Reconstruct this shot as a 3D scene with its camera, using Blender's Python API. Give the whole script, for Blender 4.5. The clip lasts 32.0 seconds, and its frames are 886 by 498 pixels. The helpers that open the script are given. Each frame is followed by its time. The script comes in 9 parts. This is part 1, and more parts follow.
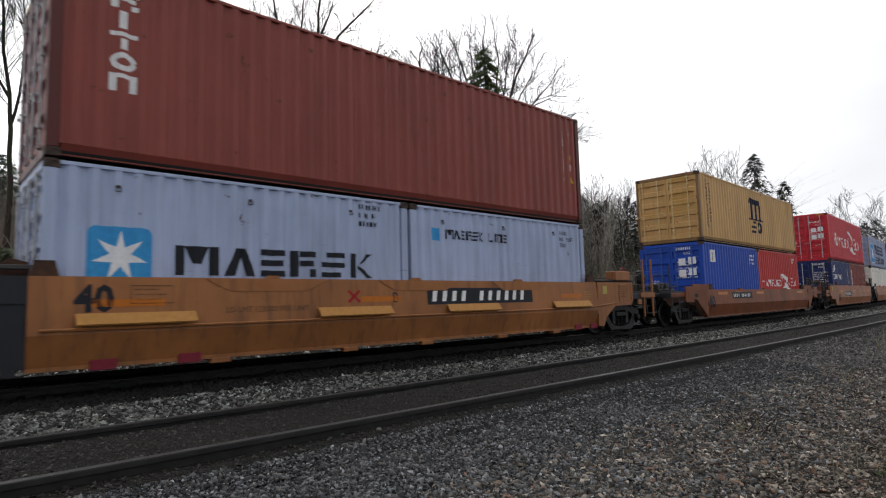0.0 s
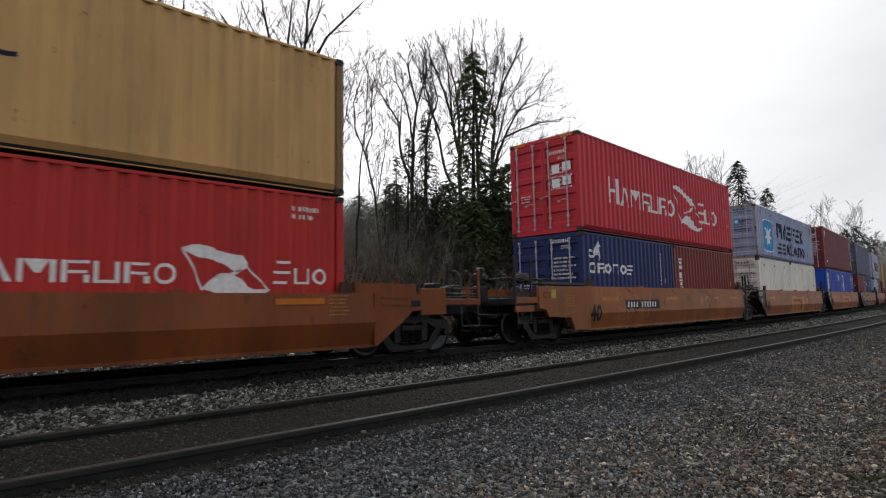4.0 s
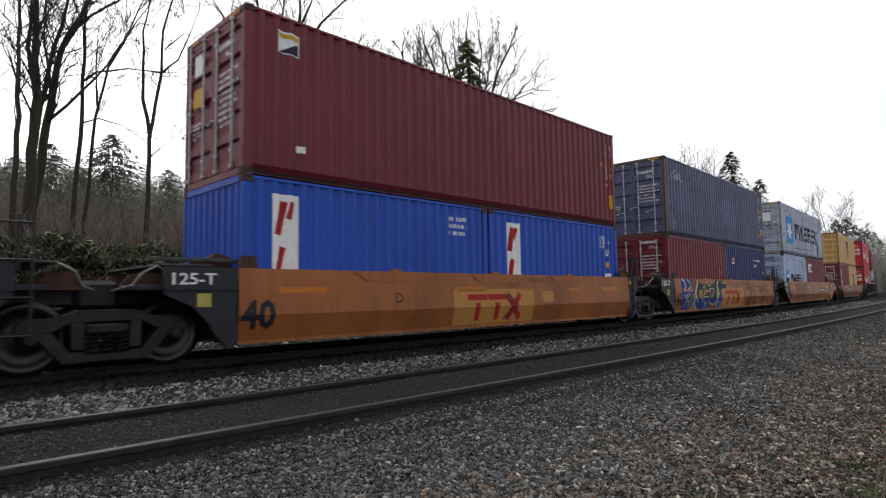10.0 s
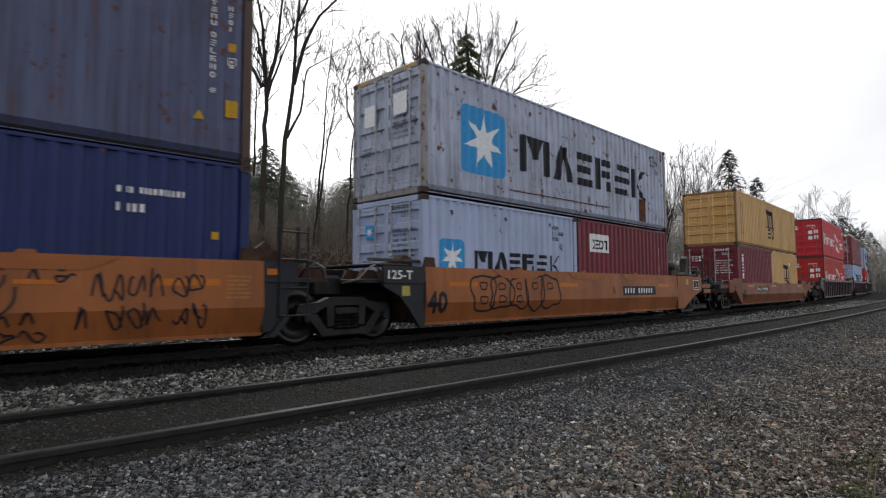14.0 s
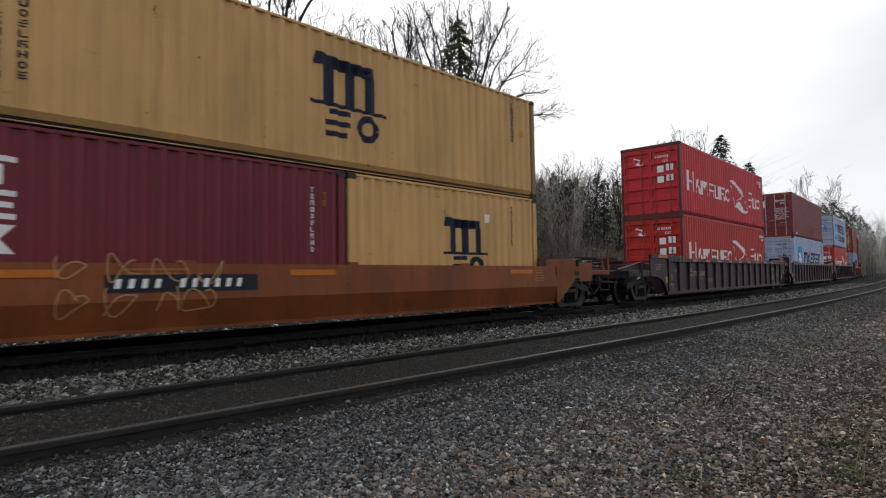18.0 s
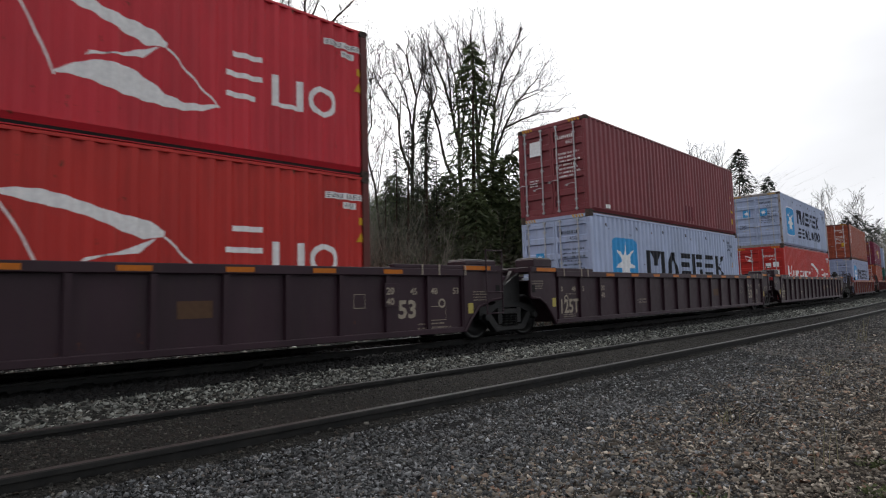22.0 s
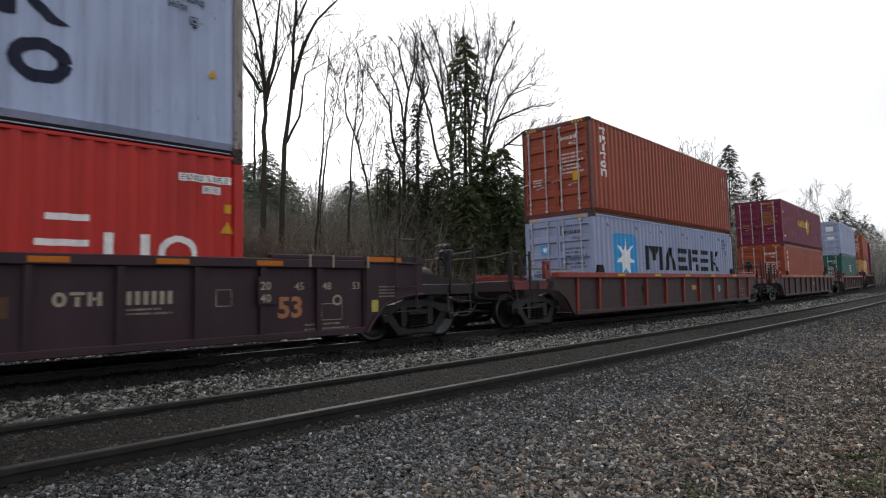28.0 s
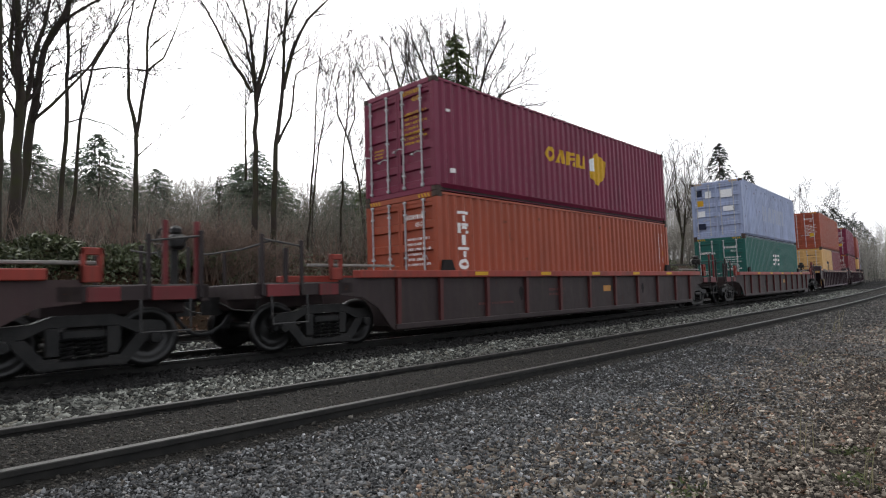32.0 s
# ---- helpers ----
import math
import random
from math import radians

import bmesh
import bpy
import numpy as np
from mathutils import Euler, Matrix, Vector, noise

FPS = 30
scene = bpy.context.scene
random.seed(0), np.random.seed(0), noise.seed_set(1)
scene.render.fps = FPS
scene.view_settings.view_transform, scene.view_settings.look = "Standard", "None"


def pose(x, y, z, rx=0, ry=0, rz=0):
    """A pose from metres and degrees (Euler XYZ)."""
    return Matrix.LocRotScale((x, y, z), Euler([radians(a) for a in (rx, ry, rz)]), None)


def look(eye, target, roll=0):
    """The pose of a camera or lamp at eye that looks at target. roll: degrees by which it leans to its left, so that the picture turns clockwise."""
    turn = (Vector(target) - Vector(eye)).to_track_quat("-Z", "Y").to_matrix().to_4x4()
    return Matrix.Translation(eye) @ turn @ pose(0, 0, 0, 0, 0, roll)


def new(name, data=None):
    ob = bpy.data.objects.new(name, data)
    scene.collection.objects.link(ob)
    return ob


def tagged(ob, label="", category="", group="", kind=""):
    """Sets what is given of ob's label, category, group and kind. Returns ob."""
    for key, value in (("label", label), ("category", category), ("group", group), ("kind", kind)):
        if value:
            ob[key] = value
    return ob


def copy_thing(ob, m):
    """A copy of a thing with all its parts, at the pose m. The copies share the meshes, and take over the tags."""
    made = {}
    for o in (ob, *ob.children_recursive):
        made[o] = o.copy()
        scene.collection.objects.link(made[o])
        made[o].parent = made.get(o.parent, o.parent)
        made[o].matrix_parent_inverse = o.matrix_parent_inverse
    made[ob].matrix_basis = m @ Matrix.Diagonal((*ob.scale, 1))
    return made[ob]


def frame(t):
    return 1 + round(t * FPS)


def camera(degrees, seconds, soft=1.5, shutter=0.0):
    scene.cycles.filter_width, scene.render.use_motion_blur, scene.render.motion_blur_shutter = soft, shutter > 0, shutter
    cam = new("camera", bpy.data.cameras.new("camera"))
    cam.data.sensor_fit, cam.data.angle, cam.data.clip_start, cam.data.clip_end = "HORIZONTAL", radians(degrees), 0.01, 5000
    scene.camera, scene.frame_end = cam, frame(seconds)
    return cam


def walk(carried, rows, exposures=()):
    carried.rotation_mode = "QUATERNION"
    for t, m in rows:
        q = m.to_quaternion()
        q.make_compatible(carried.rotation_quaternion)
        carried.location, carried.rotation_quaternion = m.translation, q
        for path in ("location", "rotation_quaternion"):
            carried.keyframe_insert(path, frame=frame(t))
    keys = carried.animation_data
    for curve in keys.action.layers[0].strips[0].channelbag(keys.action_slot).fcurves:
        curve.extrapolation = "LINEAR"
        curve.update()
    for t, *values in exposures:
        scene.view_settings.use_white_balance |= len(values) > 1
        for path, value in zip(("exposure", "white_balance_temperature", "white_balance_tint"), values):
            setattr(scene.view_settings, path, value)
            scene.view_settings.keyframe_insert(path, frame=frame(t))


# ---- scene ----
cam = camera(74.69, 32.0, soft=1.15, shutter=0.2)
EYE = (0.0, 0.0, 1.288)


def aim(yaw, pitch, roll):
    """Camera pose from its compass angle off the track normal, its tilt and its lean, in degrees."""
    a, p = radians(yaw), radians(pitch)
    way = Vector((math.sin(a) * math.cos(p), math.cos(a) * math.cos(p), math.sin(p)))
    return look(EYE, Vector(EYE) + way * 10, -roll)


walk(cam, [
    (0, aim(41.785, 3.985, 0.161)),
    (0.5, aim(41.701, 3.993, 0.080)),
    (1, aim(41.663, 3.972, 0.190)),
    (1.5, aim(41.716, 3.888, 0.354)),
    (2, aim(41.806, 3.849, 0.372)),
    (2.5, aim(41.865, 3.834, 0.222)),
    (3, aim(42.252, 4.003, -0.051)),
    (3.5, aim(42.922, 4.188, -0.154)),
    (5.5, aim(43.237, 4.307, -0.468)),
    (6, aim(43.390, 4.263, -0.528)),
    (6.5, aim(43.576, 4.036, -0.592)),
    (7, aim(43.736, 3.836, -0.662)),
    (7.5, aim(43.797, 3.770, -0.662)),
    (8, aim(43.878, 3.718, -0.641)),
    (8.5, aim(43.927, 3.634, -0.657)),
    (9, aim(43.902, 3.507, -0.761)),
    (9.5, aim(43.762, 3.329, -0.614)),
    (10, aim(43.730, 3.199, -0.502)),
    (10.5, aim(43.591, 3.078, -0.344)),
    (11, aim(43.500, 3.070, -0.395)),
    (11.5, aim(43.530, 3.094, -0.365)),
    (12, aim(43.520, 3.035, -0.428)),
    (12.5, aim(43.455, 2.961, -0.368)),
    (13, aim(43.589, 2.922, -0.684)),
    (13.5, aim(43.836, 2.859, -1.120)),
    (14, aim(44.030, 2.659, -1.183)),
    (14.5, aim(44.112, 2.372, -1.116)),
    (16.5, aim(44.141, 1.599, -0.836)),
    (17, aim(44.539, 1.527, -0.637)),
    (17.5, aim(44.708, 1.504, -0.412)),
    (18, aim(44.669, 1.480, -0.555)),
    (18.5, aim(44.699, 1.768, -0.478)),
    (19, aim(44.685, 1.929, -0.401)),
    (19.5, aim(44.684, 2.153, -0.340)),
    (20, aim(44.447, 2.395, -0.135)),
    (20.5, aim(44.504, 2.591, 0.523)),
    (21, aim(43.746, 3.084, 0.536)),
    (21.5, aim(43.295, 3.203, 0.456)),
    (22, aim(43.012, 3.419, 0.238)),
    (22.5, aim(43.283, 3.399, 0.206)),
    (23, aim(43.037, 3.383, 0.326)),
    (23.5, aim(42.481, 3.299, 0.292)),
    (24, aim(42.606, 3.229, 0.258)),
    (24.5, aim(42.596, 2.884, 0.229)),
    (25, aim(42.723, 2.769, -0.006)),
    (25.5, aim(42.742, 2.785, 0.055)),
    (27.5, aim(43.812, 3.030, 0.143)),
    (28, aim(43.865, 2.803, 0.014)),
    (28.5, aim(43.816, 2.625, -0.030)),
    (29, aim(43.960, 2.418, 0.033)),
    (29.5, aim(44.198, 2.275, 0.272)),
    (30, aim(44.339, 2.280, 0.612)),
    (30.5, aim(44.297, 2.502, 0.467)),
    (31, aim(44.304, 2.757, 0.329)),
    (31.5, aim(44.519, 2.821, 0.422)),
    (32, aim(44.598, 2.755, 0.420)),
], exposures=[(0, 0.20), (1, 0.17), (2, 0.00), (3, 0.00), (6, 0.04), (7, 0.27), (8, 0.37), (9, 0.40), (11, 0.29), (14, 0.27), (17, 0.17), (20, 0.15), (22, 0.17), (24, 0.15), (26, 0.27), (28, 0.34), (30, 0.52), (31, 0.57), (32, 0.62)])


# ---- daylight: an overcast sky and a broad, weak sun ----
world = bpy.data.worlds.new("overcast_sky")
scene.world = world
world.use_nodes = True
wn, wl = world.node_tree.nodes, world.node_tree.links
wn.clear()
w_out = wn.new("ShaderNodeOutputWorld")
w_bg = wn.new("ShaderNodeBackground")
w_sky = wn.new("ShaderNodeTexSky")
w_sky.sky_type = "NISHITA"
w_sky.sun_disc = False
w_sky.sun_elevation = radians(42)
w_sky.sun_rotation = radians(22)
w_sky.air_density, w_sky.dust_density = 1.0, 4.0
w_tint = wn.new("ShaderNodeMix")
w_tint.data_type = "RGBA"
w_tint.inputs["Factor"].default_value = 0.95
SUN_WAY = Vector((math.sin(radians(22)) * math.cos(radians(42)), math.cos(radians(22)) * math.cos(radians(42)), math.sin(radians(42))))
w_co = wn.new("ShaderNodeTexCoord")
w_dot = wn.new("ShaderNodeVectorMath")
w_dot.operation = "DOT_PRODUCT"
w_dot.inputs[1].default_value = SUN_WAY
w_half = wn.new("ShaderNodeMapRange")
w_half.inputs["From Min"].default_value = -1.0
# cloud layer: brightest round the veiled sun, falling off evenly to the other side
w_ramp = wn.new("ShaderNodeValToRGB")
for _ in range(3):
    w_ramp.color_ramp.elements.new(0.5)
for e, (p, v) in zip(w_ramp.color_ramp.elements, ((0.0, 5.1), (0.3, 5.6), (0.55, 6.2), (0.76, 7.6), (1.0, 16.0))):
    e.position, e.color = p, (v * (0.955 + 0.045 * p), v, v * (1.1 - 0.08 * p), 1)
w_map = wn.new("ShaderNodeMapping")
w_map.inputs["Scale"].default_value = (1.0, 1.0, 3.2)
w_noise = wn.new("ShaderNodeTexNoise")
w_noise.inputs["Scale"].default_value = 1.7
w_noise.inputs["Detail"].default_value = 5.0
w_cloud = wn.new("ShaderNodeMapRange")
w_cloud.inputs["From Min"].default_value, w_cloud.inputs["From Max"].default_value = 0.3, 0.7
w_cloud.inputs["To Min"].default_value, w_cloud.inputs["To Max"].default_value = 0.88, 1.08
w_mul = wn.new("ShaderNodeVectorMath")
w_mul.operation = "SCALE"
wl.new(w_co.outputs["Generated"], w_dot.inputs[0])
wl.new(w_dot.outputs["Value"], w_half.inputs["Value"])
wl.new(w_half.outputs["Result"], w_ramp.inputs["Fac"])
wl.new(w_co.outputs["Generated"], w_map.inputs["Vector"])
wl.new(w_map.outputs["Vector"], w_noise.inputs["Vector"])
wl.new(w_noise.outputs["Fac"], w_cloud.inputs["Value"])
wl.new(w_ramp.outputs["Color"], w_mul.inputs[0])
wl.new(w_cloud.outputs["Result"], w_mul.inputs["Scale"])
wl.new(w_sky.outputs["Color"], w_tint.inputs["A"])
wl.new(w_mul.outputs["Vector"], w_tint.inputs["B"])
wl.new(w_tint.outputs["Result"], w_bg.inputs["Color"])
w_bg.inputs["Strength"].default_value = 0.11
wl.new(w_bg.outputs["Background"], w_out.inputs["Surface"])

sun = new("sun", bpy.data.lights.new("sun", "SUN"))
sun.data.energy = 0.6
sun.data.angle = radians(25)
sun.data.color = (1.0, 0.97, 0.93)
sun.matrix_world = look(SUN_WAY * 80, (0, 0, 0))
scene.view_settings.exposure = 0.0


# ---- materials ----
def lin(r, g, b, k=0.8):
    """Base colour from 8-bit picture colour values."""
    def one(v):
        v /= 255
        return v / 12.92 if v <= 0.04045 else ((v + 0.055) / 1.055) ** 2.4
    return (min(0.9, one(r) * k), min(0.9, one(g) * k), min(0.9, one(b) * k), 1.0)


class Mat:
    """A node material under construction."""

    def __init__(self, name, rough=0.6, metal=0.0):
        self.m = bpy.data.materials.new(name)
        self.m.use_nodes = True
        self.t = self.m.node_tree
        self.b = self.t.nodes["Principled BSDF"]
        self.b.inputs["Roughness"].default_value = rough
        self.b.inputs["Metallic"].default_value = metal
        self.co = self.node("ShaderNodeTexCoord")

    def node(self, kind, **values):
        n = self.t.nodes.new(kind)
        for key, v in values.items():
            n.inputs[key.replace("_", " ")].default_value = v
        return n

    def link(self, a, b):
        self.t.links.new(a, b)

    def noise(self, scale, detail=4.0, stretch=(1, 1, 1), space="Object", rough=0.55):
        mp = self.node("ShaderNodeMapping")
        mp.inputs["Scale"].default_value = stretch
        self.link(self.co.outputs[space], mp.inputs["Vector"])
        n = self.node("ShaderNodeTexNoise", Scale=scale, Detail=detail, Roughness=rough)
        self.link(mp.outputs["Vector"], n.inputs["Vector"])
        return n.outputs["Fac"]

    def ramp(self, fac, *stops):
        r = self.node("ShaderNodeValToRGB")
        e = r.color_ramp.elements
        while len(e) < len(stops):
            e.new(0.5)
        for s, (p, c) in zip(e, stops):
            s.position, s.color = p, c if len(c) == 4 else (*c, 1)
        self.link(fac, r.inputs["Fac"])
        return r.outputs["Color"]

    def mix(self, fac, a, b, mode="MIX"):
        n = self.node("ShaderNodeMix")
        n.data_type, n.blend_type = "RGBA", mode
        for key, v in (("Factor", fac), ("A", a), ("B", b)):
            if isinstance(v, (int, float, tuple)):
                n.inputs[key].default_value = v
            else:
                self.link(v, n.inputs[key])
        return n.outputs["Result"]

    def math(self, op, a, b=0.5):
        n = self.node("ShaderNodeMath")
        n.operation = op
        for i, v in enumerate((a, b)):
            if isinstance(v, (int, float)):
                n.inputs[i].default_value = v
            else:
                self.link(v, n.inputs[i])
        return n.outputs["Value"]

    def bump(self, height, strength=0.2, distance=0.01):
        n = self.node("ShaderNodeBump", Strength=strength, Distance=distance)
        self.link(height, n.inputs["Height"])
        self.link(n.outputs["Normal"], self.b.inputs["Normal"])

    def color(self, c):
        if isinstance(c, tuple):
            self.b.inputs["Base Color"].default_value = c
        else:
            self.link(c, self.b.inputs["Base Color"])

    def rough(self, r):
        self.link(r, self.b.inputs["Roughness"])


def shade(c, k):
    return (c[0] * k, c[1] * k, c[2] * k, 1.0)


def paint(name, c, rust=0.5, dirt=0.5, rough=0.55, fade=0.25, worn=0.2):
    """Weathered painted steel: faded panels, run-down dirt, rust spots and chips."""
    m = Mat(name, rough)
    m.b.inputs["Specular IOR Level"].default_value = 0.34
    big = m.noise(0.9, 3, (1, 1, 0.35))
    col = m.mix(m.ramp(big, (0.35, (0, 0, 0)), (0.7, (1, 1, 1))), shade(c, 1 - fade * 0.6), shade(c, 1 + fade * 0.6))
    streak = m.noise(9, 5, (1, 1, 0.06))
    grime = lin(64, 55, 48)
    blotch = m.noise(0.55, 7, (1, 1, 1.6), rough=0.65)
    col = m.mix(m.math("MULTIPLY", m.ramp(blotch, (0.46, (0, 0, 0)), (0.68, (1, 1, 1))), 0.5 * dirt), col, shade(c, 0.5))
    col = m.mix(m.math("MULTIPLY", m.ramp(streak, (0.5, (0, 0, 0)), (0.72, (1, 1, 1))), 0.5 * dirt), col, grime)
    scuff = m.noise(3.2, 9, (0.5, 1, 2.5), rough=0.72)
    col = m.mix(m.math("MULTIPLY", m.ramp(scuff, (0.64, (0, 0, 0)), (0.7, (1, 1, 1))), 0.3), col, shade(c, 1.4))
    chalk = m.noise(5.0, 6, (1, 1, 0.1), rough=0.6)
    col = m.mix(m.math("MULTIPLY", m.ramp(chalk, (0.5, (0, 0, 0)), (0.66, (1, 1, 1))), worn), col, shade(c, 1.32))
    scrape = m.noise(2.0, 8, (0.35, 1, 5.0), rough=0.7)
    col = m.mix(m.math("MULTIPLY", m.ramp(scrape, (0.67, (0, 0, 0)), (0.7, (1, 1, 1))), 0.55 * min(1.0, rust * 1.5)), col, lin(74, 44, 32))
    spots = m.noise(5.5, 8, (1, 1, 0.6), rough=0.7)
    drips = m.noise(6.5, 6, (1, 1, 0.16), rough=0.65)
    rusty = m.mix(m.noise(40, 3), lin(72, 36, 20), lin(120, 66, 34))
    edge = 0.70 - 0.08 * rust
    col = m.mix(m.math("MULTIPLY", m.ramp(drips, (edge - 0.04, (0, 0, 0)), (edge + 0.08, (1, 1, 1))), 0.5 * min(1.0, rust * 1.3)), col, rusty)
    col = m.mix(m.ramp(spots, (edge, (0, 0, 0)), (edge + 0.03, (1, 1, 1))), col, rusty)
    m.color(col)
    m.rough(m.math("ADD", m.math("MULTIPLY", spots, 0.35), rough - 0.25))
    m.bump(m.noise(1.7, 4), 0.4, 0.03)
    return m.m


def flat_paint(name, c, rough=0.6):
    """Lettering paint and small painted parts, slightly worn."""
    m = Mat(name, rough)
    m.b.inputs["Specular IOR Level"].default_value = 0.25
    n = m.noise(14, 5)
    m.color(m.mix(m.ramp(n, (0.35, (0, 0, 0)), (0.75, (1, 1, 1))), shade(c, 0.86), shade(c, 1.06)))
    m.bump(m.noise(60, 2), 0.08, 0.003)
    return m.m


def dull_metal(name, c, c2, rough=0.75, metal=0.3, scale=6, gloss=0.5):
    m = Mat(name, rough, metal)
    m.b.inputs["Specular IOR Level"].default_value = gloss
    m.color(m.mix(m.ramp(m.noise(scale, 6), (0.35, (0, 0, 0)), (0.68, (1, 1, 1))), c, c2))
    m.bump(m.noise(scale * 7, 4), 0.3, 0.006)
    return m.m


PAL = {
    "rust_red": lin(156, 76, 64), "rust_orange": lin(160, 73, 46), "lavender_grey": lin(177, 190, 219, 0.88),
    "tan": lin(212, 168, 106, 0.9), "blue": lin(26, 76, 178, 0.9), "red": lin(208, 47, 60, 0.87), "vermilion": lin(213, 52, 44, 0.7),
    "navy": lin(31, 47, 103), "cream": lin(226, 222, 210, 1.0), "maroon": lin(122, 40, 52), "slate": lin(92, 98, 130),
    "purple": lin(116, 28, 60, 0.9), "green": lin(30, 98, 90), "pale_grey": lin(160, 172, 203, 0.92), "worn_grey": lin(176, 183, 202, 1.0), "dull_grey": lin(152, 162, 192, 0.9), "brown_red": lin(128, 46, 34), "dusky_red": lin(138, 62, 68),
}
PAINT = {k: paint("paint_" + k, c, rust={"worn_grey": 1.2, "pale_grey": 0.7, "rust_red": 0.6, "rust_orange": 0.6, "slate": 1.1, "maroon": 0.55}.get(k, 0.4), dirt={"worn_grey": 0.9, "pale_grey": 0.6, "slate": 1.0, "lavender_grey": 0.4, "cream": 0.35, "maroon": 0.4, "tan": 0.3}.get(k, 0.22), fade=0.2, worn=0.5 if k == "slate" else 0.2) for k, c in PAL.items()}
STEEL_WHITE = flat_paint("white_lettering", lin(236, 234, 232, 1.0))
INK = flat_paint("black_lettering", lin(34, 36, 44))
INK_BLUE = flat_paint("dark_blue_lettering", lin(30, 38, 62))
SKY_BLUE = flat_paint("light_blue_panel", lin(62, 158, 218, 0.95))
YELLOW = flat_paint("yellow_marking", lin(222, 172, 40))
ORANGE_MARK = flat_paint("orange_reflector", lin(206, 116, 24), 0.4)
RED_MARK = flat_paint("red_lettering", lin(176, 34, 36))
FADED = flat_paint("faded_patch", lin(110, 119, 152))
SLATE_DARK = flat_paint("dark_slate_patch", lin(76, 80, 106))
FADED_PALE = flat_paint("worn_pale_lettering", lin(186, 194, 214))
CAST_DARK = dull_metal("grimy_corner_casting", lin(52, 42, 38), lin(92, 74, 64), 0.8, 0.1, 9)
ZINC = dull_metal("galvanised_steel", lin(176, 176, 178), lin(212, 212, 214), 0.5, 0.3, 12)
RUSTY = dull_metal("rusty_steel", lin(80, 46, 30), lin(124, 78, 50), 0.85, 0.1, 5)
OCHRE_TAN = paint("wagon_ochre_paint", lin(168, 108, 60), 0.3, 0.9, 0.6, 0.35)
OCHRE_ORANGE = paint("wagon_orange_paint", lin(162, 95, 47), 0.5, 0.6, 0.6, 0.4)
OCHRE_DARK = paint("wagon_dark_orange_paint", lin(136, 71, 27), 0.9, 0.7, 0.65, 0.45)
OCHRE_PATCH = flat_paint("pale_ochre_patch", lin(198, 142, 74))
BROWN_CAR = paint("wagon_brown_paint", lin(54, 32, 42), 0.3, 0.35, 0.6, 0.3)
GREY_CAR = paint("wagon_dull_brown_paint", lin(54, 42, 43), 0.4, 1.0, 0.7, 0.3)
WINE_CAR = paint("wagon_faded_wine_paint", lin(66, 47, 48), 0.4, 0.8, 0.7, 0.35)
DULL_RED = paint("wagon_dull_red_paint", lin(118, 44, 48), 0.6, 1.0, 0.65, 0.4)
RUSTY_DARK = dull_metal("dark_rusty_casting", lin(52, 36, 28), lin(92, 60, 40), 0.85, 0.1, 6)
GREY_DARK = dull_metal("dark_grey_walkway", lin(58, 58, 60), lin(84, 82, 80), 0.7, 0.2, 8)
RED_CAR = paint("wagon_red_orange_paint", lin(150, 56, 44), 0.5, 0.9, 0.6, 0.35)
BLACK_CAR = paint("wagon_black_paint", lin(36, 38, 44), 0.2, 0.8, 0.6, 0.2)
TRUCK_IRON = dull_metal("grimy_cast_iron", lin(20, 20, 21), lin(40, 39, 38), 0.5, 0.0, 5, 0.3)
WHEEL_IRON = dull_metal("dark_wheel_steel", lin(16, 16, 16), lin(32, 31, 30), 0.34, 0.0, 4, 0.5)
TREAD = dull_metal("worn_wheel_tread", lin(130, 130, 132), lin(175, 175, 178), 0.35, 0.9, 8)
RAIL_TOP = dull_metal("rail_head_steel", lin(46, 46, 46), lin(70, 69, 67), 0.5, 0.6, 10)
RAIL_SIDE = dull_metal("dark_rusty_rail", lin(27, 27, 26), lin(44, 43, 40), 0.9, 0.0, 8)
HOSE = dull_metal("black_rubber_hose", lin(26, 26, 28), lin(40, 40, 42), 0.7, 0.0, 20)
GREY_POLE = dull_metal("dull_grey_pipe", lin(120, 118, 116), lin(150, 146, 140), 0.6, 0.3, 9)
GRAF_BLUE = flat_paint("spray_blue", lin(36, 56, 158))
GRAF_DARK = flat_paint("spray_black", lin(34, 40, 56))
GRAF_PALE = flat_paint("spray_pale_yellow", lin(196, 210, 150))
PINK_RED = flat_paint("dark_red_placard", lin(136, 40, 56))


def island_stone(name, dark, light, warm):
    """Broken stone: every piece has its own grey, some warmer, with fine grain."""
    m = Mat(name, 0.7)
    m.b.inputs["Specular IOR Level"].default_value = 0.22
    g = m.node("ShaderNodeNewGeometry").outputs["Random Per Island"]
    a = m.ramp(g, (0.0, shade(dark, 0.6)), (0.4, shade(dark, 1.5)), (0.75, shade(light, 0.5)), (0.87, shade(light, 0.75)), (0.9, warm), (0.955, shade(warm, 0.8)), (0.965, light), (1.0, shade(light, 1.35)))
    m.color(m.mix(m.math("MULTIPLY", m.noise(60, 4), 0.5), a, shade(dark, 0.7)))
    m.bump(m.noise(120, 3), 0.5, 0.004)
    return m.m


